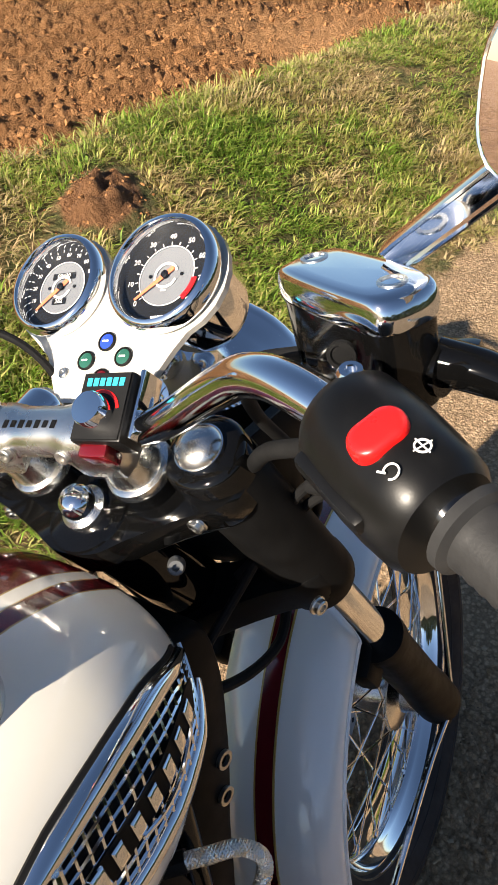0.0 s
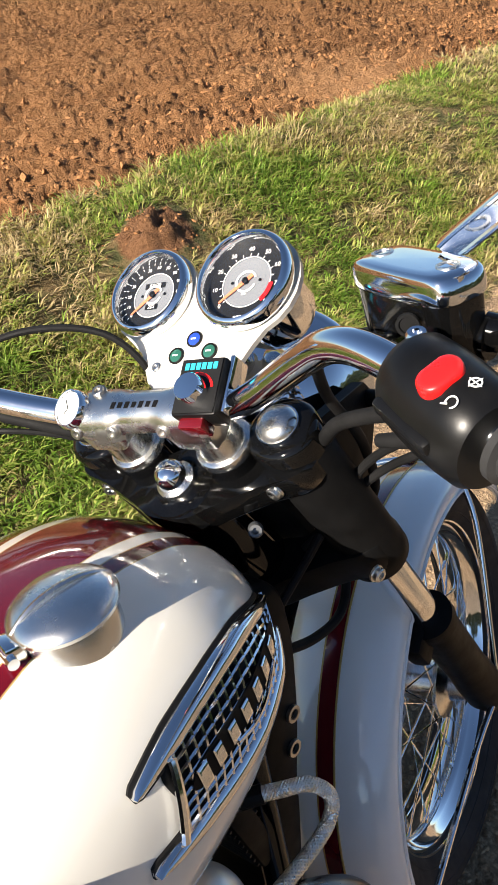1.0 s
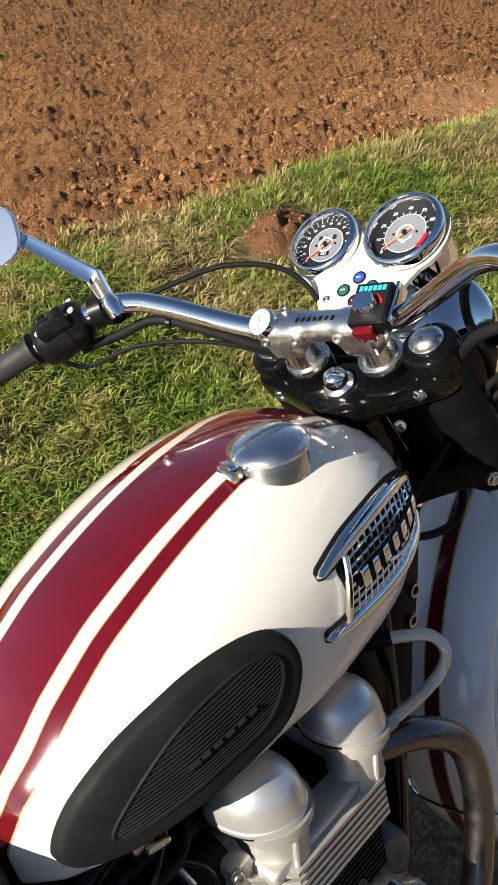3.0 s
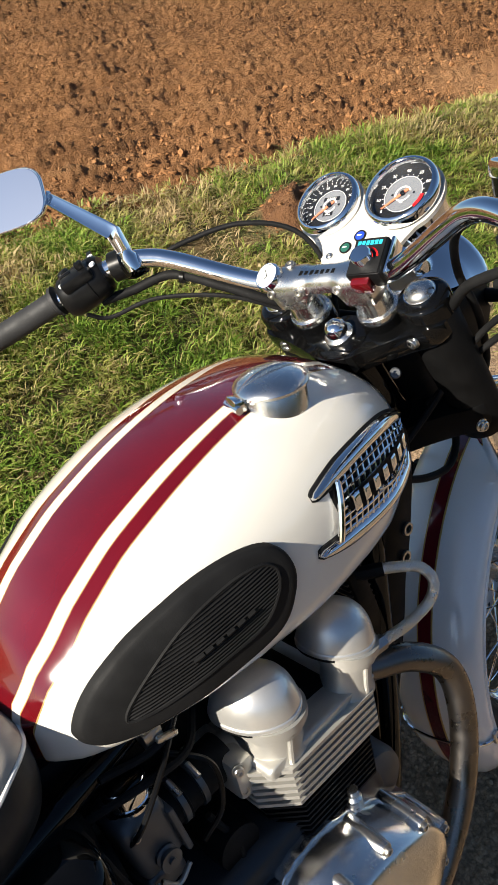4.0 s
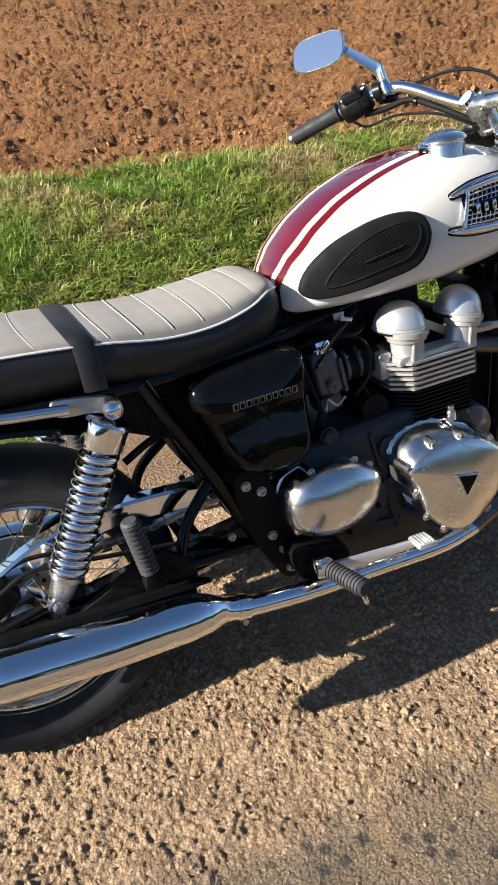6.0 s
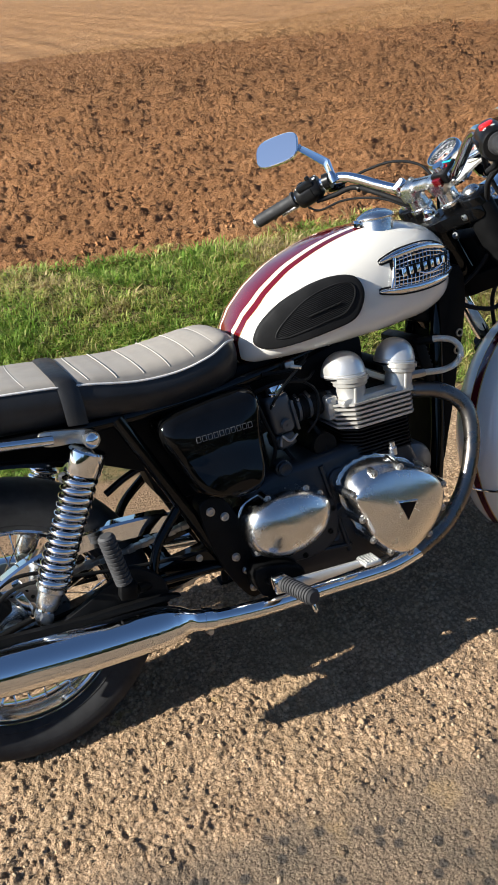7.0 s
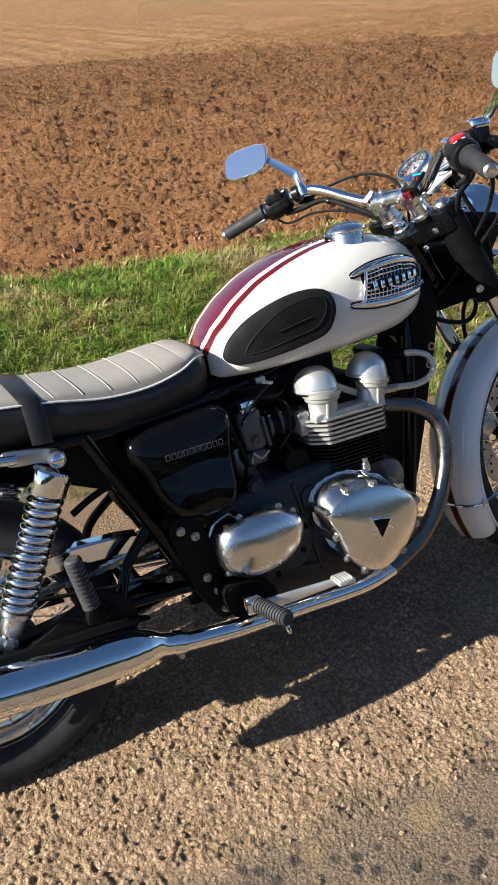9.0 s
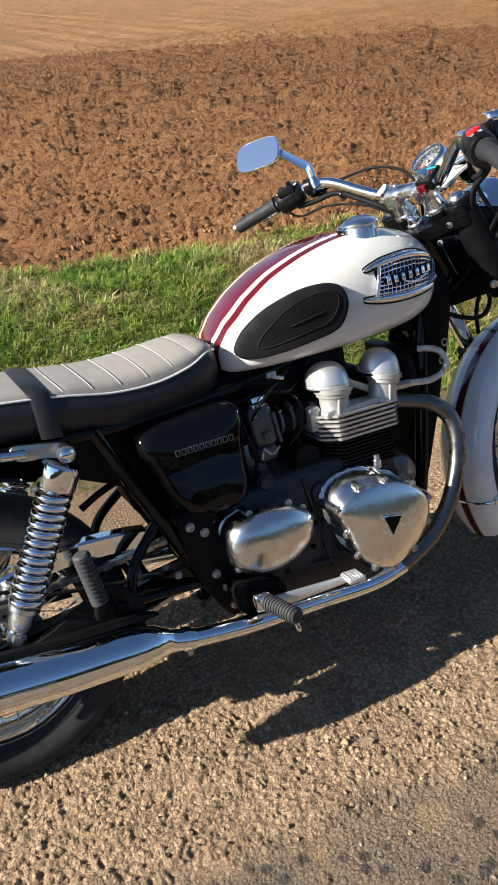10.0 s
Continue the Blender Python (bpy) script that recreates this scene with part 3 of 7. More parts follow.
# filler: neck, cap with raised spine, hinge
CAP = V(1.070, -0.070, 0.0)
smooth(part("filler_neck", revolve([(0.037, 0.895), (0.037, 0.9475), (0.0365, 0.9485), (0.0365, 0.9525)], CAP, (0, 0, 1), 44), ALLOY, tank, "polished filler neck"))
smooth(part("filler_cap", revolve([(0.0370, 0.951), (0.0415, 0.9515), (0.0420, 0.9545), (0.0408, 0.957), (0.034, 0.962), (0.020, 0.9665), (0.003, 0.968)], CAP, (0, 0, 1), 44), CASE, tank, "satin chrome flip-up filler cap"))
spine = [CAP + V(-0.039 + 0.078 * t, 0.010 - 0.02 * t, 0.9565 + 0.0115 * (1 - (2 * t - 1) ** 2)) for t in (0, 0.15, 0.3, 0.5, 0.7, 0.85, 1)]
smooth(part("cap_spine", tube(spine, [0.0016, 0.003, 0.0036, 0.0036, 0.0036, 0.003, 0.0016], 8, 4, flat=1.2), CASE, tank))
smooth(part("cap_hinge", block((0.016, 0.022, 0.016), 0.003, Matrix.Translation(CAP + V(-0.042, 0.012, 0.946)) @ pose(0, 0, 0, 0, 12, -15)), CHROME, tank, "chrome hinge"))
smooth(part("hinge_pin", tube([CAP + V(-0.051, -0.002, 0.945), CAP + V(-0.043, 0.026, 0.945)], 0.0045, 10, straight=True), CHROME, tank))

# tank badges: two chrome blades, rear bar, lattice and a word worn to plain bars
UP = [(1.011, 0.868), (1.045, 0.8735), (1.090, 0.8775), (1.135, 0.877), (1.175, 0.868), (1.208, 0.852)]
LO = [(0.998, 0.811), (1.035, 0.805), (1.090, 0.799), (1.140, 0.798), (1.185, 0.800), (1.218, 0.808)]


def flank_normal(x, z, side):
    """The way out of the tank's flank."""
    e = 0.003
    return V(-(tank_y(x + e, z) - tank_y(x - e, z)) / (2 * e), side, -(tank_y(x, z + e) - tank_y(x, z - e)) / (2 * e)).normalized()


def on_flank(x, z, side, lift):
    return V(x, side * tank_y(x, z), z) + flank_normal(x, z, side) * lift


def ribbon(run, side, section, widths):
    """A strip along the flank with a raised cross-section; widths gives its half width by share of length."""
    pts = [(p.x, p.y) for p in spline([(x, z, 0) for x, z in run], 7)]
    m = len(pts)
    bm = bmesh.new()
    loops = []
    for i, (x, z) in enumerate(pts):
        x0, z0 = pts[max(i - 1, 0)]
        x1, z1 = pts[min(i + 1, m - 1)]
        l = math.hypot(x1 - x0, z1 - z0)
        nx, nz = -(z1 - z0) / l, (x1 - x0) / l
        grad = (tank_y(x + nx * 0.004, z + nz * 0.004) - tank_y(x - nx * 0.004, z - nz * 0.004)) / 0.008
        half = widths(i / (m - 1)) / math.sqrt(1 + grad * grad)
        loops.append([on_flank(x + nx * half * u, z + nz * half * u, side, h) for u, h in section])
    rings(bm, loops)
    return bm


def blade_width(t):
    return 0.0092 * min(1.0, 0.42 + t * 2.2, math.sqrt(0.03 + t * 30)) * (1.0 if t < 0.7 else 1 - (t - 0.7) * 1.5)


for side in (-1, 1):
    face = closed([(1.040, 0.866), (1.100, 0.873), (1.150, 0.873), (1.195, 0.862), (1.218, 0.838), (1.214, 0.812), (1.150, 0.800), (1.080, 0.801), (1.034, 0.806), (1.038, 0.836)])
    smooth(part("badge_base", on_tank(face, side, 0.003, rows=5), SATIN, tank, "black badge ground"), 50)
    for run in (UP, LO):
        smooth(part("badge_gasket", ribbon(run, side, ((-1, -0.004), (-1, 0.0022), (-0.5, 0.003), (0.5, 0.003), (1, 0.0022), (1, -0.004)), lambda t: blade_width(t) + 0.0028), RUBBER, tank, "dark rubber edging"), 40)
        smooth(part("badge_blade", ribbon(run, side, ((-1, 0.001), (-0.92, 0.0042), (-0.65, 0.0072), (-0.30, 0.0090), (0.10, 0.0094), (0.45, 0.0084), (0.75, 0.0062), (0.94, 0.0036), (1, 0.001)), blade_width), CHROME, tank, "chrome badge blade"), 50)
    bar = [on_flank(p.x, p.y, side, 0.007) for p in spline([(1.046, 0.868, 0), (1.037, 0.842, 0), (1.026, 0.812, 0)], 5)]
    smooth(part("badge_bar", tube(bar, 0.0036, 8, 1, True), CHROME, tank, "chrome upright of the badge"))
    # slanted chrome lattice over the dark ground
    bm = bmesh.new()
    for i in range(7):
        t = (i + 0.5) / 7
        row = [(x, line_y(LO, x) + 0.007 + (line_y(UP, x) - line_y(LO, x) - 0.014) * t) for x in (1.034 + 0.012 * t + (0.172 - 0.012 * t) * q / 16 for q in range(17))]
        tube([on_flank(x, z, side, 0.0040) for x, z in row], 0.0018, 6, 1, True, bm=bm)
    for j in range(17):
        x0 = 1.034 + j * 0.0106
        tube([on_flank(x0 + 0.016 * t, line_y(LO, x0) + 0.006 + (line_y(UP, x0 + 0.016 * t) - line_y(LO, x0) - 0.012) * t, side, 0.0040) for t in (0, 0.25, 0.5, 0.75, 1)], 0.0018, 6, 1, True, bm=bm)
    smooth(part("badge_lattice", bm, CHROME, tank, "fine slanted chrome lattice"))
    bm = bmesh.new()
    n = 14
    rings(bm, [[on_flank(x, 0.838 + h, side, l) for h, l in ((-k, 0.001), (-k, 0.0066), (k, 0.0066), (k, 0.001))] for x, k in ((1.050 + 0.148 * q / n, 0.0104 * min(1.0, (0.4 + q) / 1.5, (n + 0.4 - q) / 1.5)) for q in range(n + 1))])
    smooth(part("word_ground", bm, SATIN, tank), 40)
    for i in range(7):
        x, z = 1.056 + i * 0.0192, 0.838
        wa, h = (0.0100, 0.0160) if i else (0.0115, 0.0190)
        bm = bmesh.new()
        quad = [(x, z - h / 2), (x + wa, z - h / 2), (x + wa, z + h / 2), (x, z + h / 2)]
        cxm = x + wa / 2
        rings(bm, [[on_flank(cxm + (p - cxm) * k, z + (q - z) * k, side, l) for p, q in quad] for k, l in ((1.0, 0.002), (1.0, 0.0084), (0.80, 0.0095), (0.40, 0.0098))])
        smooth(part("badge_mark", bm, CHROME, tank), 30)
    smooth(part("badge_sweep", tube([on_flank(p.x, p.y, side, 0.0088) for p in spline([(1.098, 0.829, 0), (1.120, 0.823, 0), (1.145, 0.824, 0), (1.170, 0.832, 0)], 5)], 0.0020, 8, 1, True), CHROME, tank))

# -- seat --
SEAT_KEYS = [  # x, half width, top, piping height, bottom
    (0.694, 0.050, 0.776, 0.770, 0.716), (0.684, 0.080, 0.792, 0.778, 0.706), (0.660, 0.104, 0.806, 0.781, 0.698), (0.615, 0.119, 0.809, 0.766, 0.688), (0.540, 0.129, 0.804, 0.756, 0.682), (0.450, 0.135, 0.801, 0.762, 0.686),
    (0.340, 0.137, 0.812, 0.786, 0.706), (0.200, 0.135, 0.831, 0.806, 0.724), (0.020, 0.127, 0.846, 0.822, 0.740), (-0.140, 0.110, 0.850, 0.828, 0.755), (-0.230, 0.070, 0.838, 0.822, 0.770)]


def dense(loops, n=6):
    runs = [spline(c, n) for c in zip(*loops)]
    return [list(r) for r in zip(*runs)]


def seat_top(x):
    """Half width, top and piping height of the seat at a station."""
    for (x0, *a), (x1, *b) in zip(SEAT_KEYS, SEAT_KEYS[1:]):
        if x1 <= x <= x0:
            t = (x - x0) / (x1 - x0)
            return [p + (q - p) * t for p, q in zip(a, b)]
    return SEAT_KEYS[-1][1:]


def seat_arc(x, lift=0.0, bend=0.0):
    pts = []
    for i in range(17):
        a = math.pi * i / 16
        xx = x + bend * math.sin(a)
        w, t, p, b = seat_top(max(-0.229, min(0.693, xx)))
        pts.append(V(xx, -(w + lift) * math.cos(a), p + (t - p + lift) * math.sin(a) ** 0.7))
    return pts


low, top, line = [], [], {1: [], -1: []}
for x, w, t, p, b in SEAT_KEYS:
    low.append([V(x, -w, p), V(x, -w - 0.008, p * 0.75 + b * 0.25), V(x, -w - 0.006, (p + b) / 2), V(x, -w + 0.006, b + 0.012), V(x, -w + 0.02, b), V(x, 0, b - 0.004), V(x, w - 0.02, b), V(x, w - 0.006, b + 0.012), V(x, w + 0.006, (p + b) / 2), V(x, w + 0.008, p * 0.75 + b * 0.25), V(x, w, p)])
    top.append([V(x, -w * math.cos(a), p + (t - p) * math.sin(a) ** 0.7) for a in (math.pi * i / 16 for i in range(17))])
    for s in (1, -1):
        line[s].append((x, s * (w + 0.001), p + 0.001))
bm = bmesh.new()
rows = rings(bm, dense(low), False, False)
bm.faces.new(rows[0])
bm.faces.new(rows[-1])
seat = smooth(part("seat", bm, VINYL, bike, "dual seat, grey ribbed top over black sides"), 60)
bm = bmesh.new()
RIBS = [0.640, 0.585, 0.530, 0.475, 0.420, 0.365, 0.245, 0.19, 0.135, 0.08, 0.025]
rings(bm, [[V(p.x, p.y, p.z - 0.0010 * max(0.0, 1 - min(abs(p.x - r + 0.018 * math.sin(math.pi * i / 16)) for r in RIBS) / 0.010)) for i, p in enumerate(row)] for row in dense(top, 26)], False, False)
smooth(part("seat_cover", bm, SEAT, seat, "grey vinyl cover with cross ribs"), 60)
nose = [line[-1][0], (0.700, -0.02, 0.768), (0.700, 0.02, 0.768), line[1][0]]
smooth(part("piping", tube(list(reversed(line[-1])) + nose[1:3] + line[1], 0.0023, 8, 5), PIPING, seat, "white piping"))
for r in RIBS:
    arc = seat_arc(r, -0.0005, -0.018)
    smooth(part("rib_seam", tube(arc[1:-1], 0.0011, 6, 2), SEAM, seat, "white stitched seam"))
# black strap across the seat
bm = bmesh.new()
strap = []
for x in (0.298, 0.306, 0.318, 0.330, 0.338):
    w, t, p, b = seat_top(x)
    k = 0.004 if 0.30 < x < 0.336 else 0.0005
    arc = seat_arc(x, k + 0.002, -0.012)
    strap.append([V(x, -(w + 0.010 + k), b + 0.006), V(x, -(w + 0.011 + k), p - 0.02)] + arc + [V(x, w + 0.011 + k, p - 0.02), V(x, w + 0.010 + k, b + 0.006)])
rings(bm, strap, False, False)
smooth(part("seat_strap", bm, VINYL, seat, "wide black passenger strap"), 60)


# -- wheels --
def build_wheel(name, centre, radius, rim_r, width, spokes, label, m=None):
    c = Vector(centre)
    ax = V(0, 1, 0)
    w2 = width / 2
    pts = [(rim_r - 0.004, -w2 * 0.60), (rim_r + 0.010, -w2 * 0.80), ((rim_r * 0.55 + radius * 0.45), -w2), (radius - 0.026, -w2 * 0.97), (radius - 0.010, -w2 * 0.70), (radius - 0.002, -w2 * 0.32), (radius, 0)]
    prof = pts + [(r, -h) for r, h in reversed(pts[:-1])]
    prof = [(p.x, p.y) for p in spline([(r, h, 0) for r, h in prof], 4)]
    wheel = new(name)
    wheel.parent = bike
    wheel["label"] = label
    if m is not None:
        wheel.matrix_local = m
    smooth(part("tyre", revolve(prof, c, ax, 96, ring=True), TYRE, wheel, "worn black road tyre"), 70)
    # sidewall steps and tread cuts
    for s in (-1, 1):
        for q, r in ((0.83, rim_r + 0.014), (0.985, (rim_r + radius) / 2 - 0.004)):
            ringp = [c + V(math.cos(a) * r, s * w2 * q, math.sin(a) * r) for a in (math.tau * i / 96 for i in range(97))]
            smooth(part("tyre_bead", tube(ringp, 0.0016, 6, 1, True, caps=False), TYRE, wheel))
    h = w2 * 0.66
    rim = [(rim_r - 0.002, -h), (rim_r + 0.008, -h - 0.003), (rim_r + 0.011, -h + 0.001), (rim_r + 0.006, -h + 0.006), (rim_r - 0.008, -h + 0.008), (rim_r - 0.011, -h + 0.016), (rim_r - 0.017, -h * 0.45), (rim_r - 0.022, -h * 0.3), (rim_r - 0.022, 0)]
    rim = rim + [(r, -q) for r, q in reversed(rim[:-1])]
    smooth(part("rim", revolve(rim, c, ax, 96, ring=True), CHROME, wheel, "chrome wheel rim"), 50)
    hub = [(0.010, -0.078), (0.022, -0.076), (0.026, -0.055), (0.044, -0.050), (0.052, -0.046), (0.052, -0.040), (0.034, -0.032), (0.030, 0.032), (0.052, 0.040), (0.052, 0.046), (0.044, 0.050), (0.026, 0.055), (0.022, 0.076), (0.010, 0.078)]
    smooth(part("hub", revolve(hub, c, ax, 40), CASE, wheel, "polished alloy hub"))
    for i in range(spokes):
        a = math.tau * (i + 0.5) / spokes
        s = 1 if i % 2 else -1
        b = a + (0.95 if (i // 2) % 2 else -0.95)
        p = c + V(math.cos(b) * 0.048, s * 0.043, math.sin(b) * 0.048)
        q = c + V(math.cos(a) * (rim_r - 0.019), s * 0.007, math.sin(a) * (rim_r - 0.019))
        k = p.lerp(q, 0.93)
        smooth(part("spoke", tube([p, k, k, q], [0.0017, 0.0017, 0.0031, 0.0031], 7, straight=True), CHROME, wheel))
    return wheel


REAR = (0.088, 0, 0.300)
AXLE = (1.600, 0, 0.305)
rear_wheel = build_wheel("rear_wheel", REAR, 0.317, 0.222, 0.150, 40, "spoked rear wheel with chrome rim")
front_wheel = build_wheel("front_wheel", AXLE, 0.325, 0.246, 0.120, 40, "spoked front wheel with chrome rim", FRONT)


def disc(wheel, centre, r, y, holes, lo):
    c = Vector(centre) + V(0, y, 0)
    prof = [(lo, -0.0025), (r, -0.0025), (r, 0.0025), (lo, 0.0025)]
    smooth(part("brake_disc", revolve(prof, c, (0, 1, 0), 72, ring=True), STEEL, wheel, "drilled steel brake disc"), 30)
    pit = bpy.data.meshes.new("disc_hole")
    bm = revolve([(0.0045, -0.0031), (0.0045, 0.0031)], (0, 0, 0), (0, 1, 0), 8)
    bm.to_mesh(pit)
    bm.free()
    pit.materials.append(DARK)
    for i in range(holes):
        a = math.tau * i / holes
        rr = lo + (r - lo) * (0.25 + 0.25 * (i % 3))
        ob = new("disc_hole", pit)
        ob.parent = wheel
        ob.matrix_local = Matrix.Translation(c + V(math.cos(a) * rr, 0, math.sin(a) * rr))


disc(front_wheel, AXLE, 0.155, 0.070, 48, 0.098)
disc(rear_wheel, REAR, 0.128, -0.079, 40, 0.080)
smooth(part("sprocket", revolve([(0.05, 0.078), (0.10, 0.078), (0.10, 0.084), (0.05, 0.084)], REAR, (0, 1, 0), 60, ring=True), STEEL, rear_wheel, "rear chain sprocket"), 30)


# -- engine --
def edged(outline, grow):
    cx = sum(p[0] for p in outline) / len(outline)
    cz = sum(p[1] for p in outline) / len(outline)
    return [(x + (x - cx) / math.hypot(x - cx, z - cz) * grow, z + (z - cz) / math.hypot(x - cx, z - cz) * grow) for x, z in outline]


def screw(at, parent, r=0.006, h=0.006, axis=(0, -1, 0), mat=None):
    """A cap screw with a socket."""
    ob = smooth(part("screw", revolve([(r * 1.25, -0.001), (r * 1.25, 0.001), (r, 0.001), (r, h * 0.85), (r * 0.85, h), (r * 0.52, h), (r * 0.5, h * 0.4), (0, h * 0.4)], at, axis, 12), mat or STEEL, parent), 30)
    return ob


engine = new("engine")
engine.parent = bike
engine["label"] = "air-cooled twin engine, bare alloy and black"
RIM = [(0.823, 0.414), (0.842, 0.448), (0.885, 0.463), (0.937, 0.458), (1.003, 0.424), (1.060, 0.376), (1.071, 0.330), (1.053, 0.279), (1.012, 0.236), (0.961, 0.214), (0.908, 0.231), (0.866, 0.287), (0.837, 0.346)]
CLUTCH = closed(RIM)
case = bmesh.new()
slab(closed([(0.58, 0.29), (0.62, 0.215), (0.80, 0.195), (0.98, 0.20), (1.04, 0.30), (1.05, 0.42), (0.98, 0.485), (0.80, 0.49), (0.66, 0.48), (0.60, 0.42)]), 0.15, -0.150, 0.02, 3, bm=case)
smooth(part("crankcase", case, CASTING, engine, "dark grey crankcase"), 50)
scallop = [(x + 0.0016 * math.cos(k * 1.9), z + 0.0016 * math.sin(k * 1.9)) for k, (x, z) in enumerate(edged(CLUTCH, 0.001))]
smooth(part("clutch_cover_flange", slab(scallop, -0.148, -0.166, 0.003), CASE, engine, "alloy joint flange"), 40)
BOSS = [(0.831, 0.410), (0.889, 0.442), (0.954, 0.437), (1.020, 0.406), (1.056, 0.361), (1.046, 0.307), (1.003, 0.256), (0.948, 0.229), (0.899, 0.247), (0.861, 0.291), (0.844, 0.347)]
HUB = (0.950, 0.340)


def radial(outline, n=110):
    """The outline again, as points at even angles round the cover's middle."""
    out = []
    for i in range(n):
        a = math.tau * i / n
        c, q = math.cos(a), math.sin(a)
        best = 0.0
        for (x0, z0), (x1, z1) in zip(outline, outline[1:] + outline[:1]):
            d = (x1 - x0) * q - (z1 - z0) * c
            if abs(d) < 1e-12:
                continue
            u = ((z0 - HUB[1]) * c - (x0 - HUB[0]) * q) / d
            r = ((x1 - x0) * (z0 - HUB[1]) - (z1 - z0) * (x0 - HUB[0])) / d
            if -1e-9 <= u <= 1 + 1e-9:
                best = max(best, r)
        out.append((HUB[0] + c * best, HUB[1] + q * best))
    return out


wall, FACE = radial(edged(CLUTCH, -0.005)), radial(edged(closed(BOSS), -0.0015))
loops = []
for u, k, y in ((0.0, 1.0, -0.160), (0.0, 1.0, -0.186), (0.2, 1.0, -0.202), (0.6, 1.0, -0.213), (1.0, 0.99, -0.2215), (1.0, 0.97, -0.2285), (1.0, 0.94, -0.2325), (1.0, 0.89, -0.2355), (1.0, 0.78, -0.2395), (1.0, 0.64, -0.2435), (1.0, 0.45, -0.2475), (1.0, 0.25, -0.2510), (1.0, 0.04, -0.2525)):
    loops.append([(HUB[0] + ((x0 - HUB[0]) * (1 - u) + (x1 - HUB[0]) * u) * k, y, HUB[1] + ((z0 - HUB[1]) * (1 - u) + (z1 - HUB[1]) * u) * k) for (x0, z0), (x1, z1) in zip(wall, FACE)])
bm = bmesh.new()
rings(bm, loops)
smooth(part("clutch_cover", bm, CASE, engine, "polished clutch cover"), 60)
for x, z in BOSS:
    smooth(part("screw_boss", tube([(x, -0.160, z), (x, -0.212, z), (x, -0.225, z)], [0.0135, 0.0108, 0.0088], 16, 1, True), CASE, engine), 40)
    smooth(part("screw_washer", revolve([(0.0078, 0.0), (0.0078, 0.0012), (0.0060, 0.0014)], (x, -0.225, z), (0, -1, 0), 16), STEEL, engine), 40)
    screw((x, -0.2255, z), engine, 0.0052, 0.0055)
smooth(part("case_bulge", revolve([(0.050, -0.02), (0.050, 0.030), (0.046, 0.040), (0.036, 0.045), (0.0, 0.047)], (1.040, -0.100, 0.395), (0, -1, 0), 36), CARB, engine, "round alloy bulge behind the clutch cover"), 40)
tri = [(0.922, 0.371), (0.964, 0.361), (0.938, 0.324)]
smooth(part("cover_emblem_rim", slab(edged(tri, 0.005), -0.238, -0.2560, 0.002), CHROME, engine, "chrome triangular emblem rim"), 30)
smooth(part("cover_emblem", slab(tri, -0.248, -0.2570, 0.001), SATIN, engine, "black triangular emblem"), 30)
SPRK = closed([(0.588, 0.398), (0.599, 0.430), (0.622, 0.447), (0.680, 0.456), (0.742, 0.447), (0.786, 0.413), (0.788, 0.380), (0.768, 0.345), (0.724, 0.321), (0.666, 0.312), (0.626, 0.324), (0.594, 0.355)])
bm = bmesh.new()
cx0, cz0 = 0.690, 0.388
loops = []
for k, y in ((1.0, -0.12), (1.0, -0.176), (0.985, -0.190), (0.95, -0.201), (0.88, -0.211), (0.76, -0.219), (0.58, -0.225), (0.35, -0.229), (0.04, -0.231)):
    loops.append([(cx0 + (x - cx0) * k, y, cz0 + (z - cz0) * k) for x, z in SPRK])
rings(bm, loops)
smooth(part("sprocket_cover", bm, CASE, engine, "polished sprocket cover"), 60)
smooth(part("cover_lip", slab(edged(SPRK, 0.004), -0.115, -0.150, 0.004), CASE, engine), 40)
for x, z in [(0.772, 0.424), (0.742, 0.446), (0.652, 0.452), (0.606, 0.342)]:
    smooth(part("screw_boss", tube([(x, -0.14, z), (x, -0.186, z)], [0.0100, 0.0085], 14, 1, True), CASE, engine), 40)
    screw((x, -0.186, z), engine, 0.0056, 0.005)
smooth(part("lower_case_cover", slab(closed([(0.63, 0.335), (0.66, 0.285), (0.76, 0.275), (0.81, 0.31), (0.815, 0.38), (0.78, 0.40), (0.70, 0.36)]), -0.14, -0.165, 0.006), CASTING, engine, "dark outer case"), 40)
for x, z in [(0.66, 0.292), (0.72, 0.284), (0.79, 0.318), (0.805, 0.37)]:
    screw((x, -0.165, z), engine, 0.0055, 0.005, mat=DARK)
for x, z, r, h in ((0.828, 0.352, 0.016, 0.012), (0.835, 0.430, 0.024, 0.010), (0.800, 0.300, 0.014, 0.010), (0.715, 0.492, 0.016, 0.010)):
    smooth(part("case_plug", revolve([(r * 1.2, -0.020), (r * 1.15, 0.0), (r, 0.002), (r, h), (r * 0.8, h + 0.003), (r * 0.5, h), (0, h)], (x, -0.150, z), (0, -1, 0), 22), CASTING, engine), 40)
for x0, z0, x1, z1 in ((0.80, 0.47, 0.835, 0.25), (0.62, 0.30, 0.84, 0.262)):
    smooth(part("case_web", tube([(x0, -0.151, z0), (x1, -0.151, z1)], 0.006, 8, straight=True), CASTING, engine), 40)
smooth(part("oil_filler", revolve([(0.018, -0.02), (0.0165, 0.010), (0.0165, 0.022), (0.0135, 0.024), (0.0135, 0.027), (0.0185, 0.029), (0.0185, 0.045), (0.015, 0.049), (0.006, 0.050), (0, 0.050)], (0.849, -0.122, 0.436), (-0.12, -0.12, 1), 20), CARB, engine, "oil filler plug"), 30)
smooth(part("sensor_plug", revolve([(0.010, 0), (0.010, 0.016), (0.007, 0.02), (0.007, 0.03)], (0.975, -0.165, 0.445), (0, 0, 1), 14), ALLOY, engine), 30)


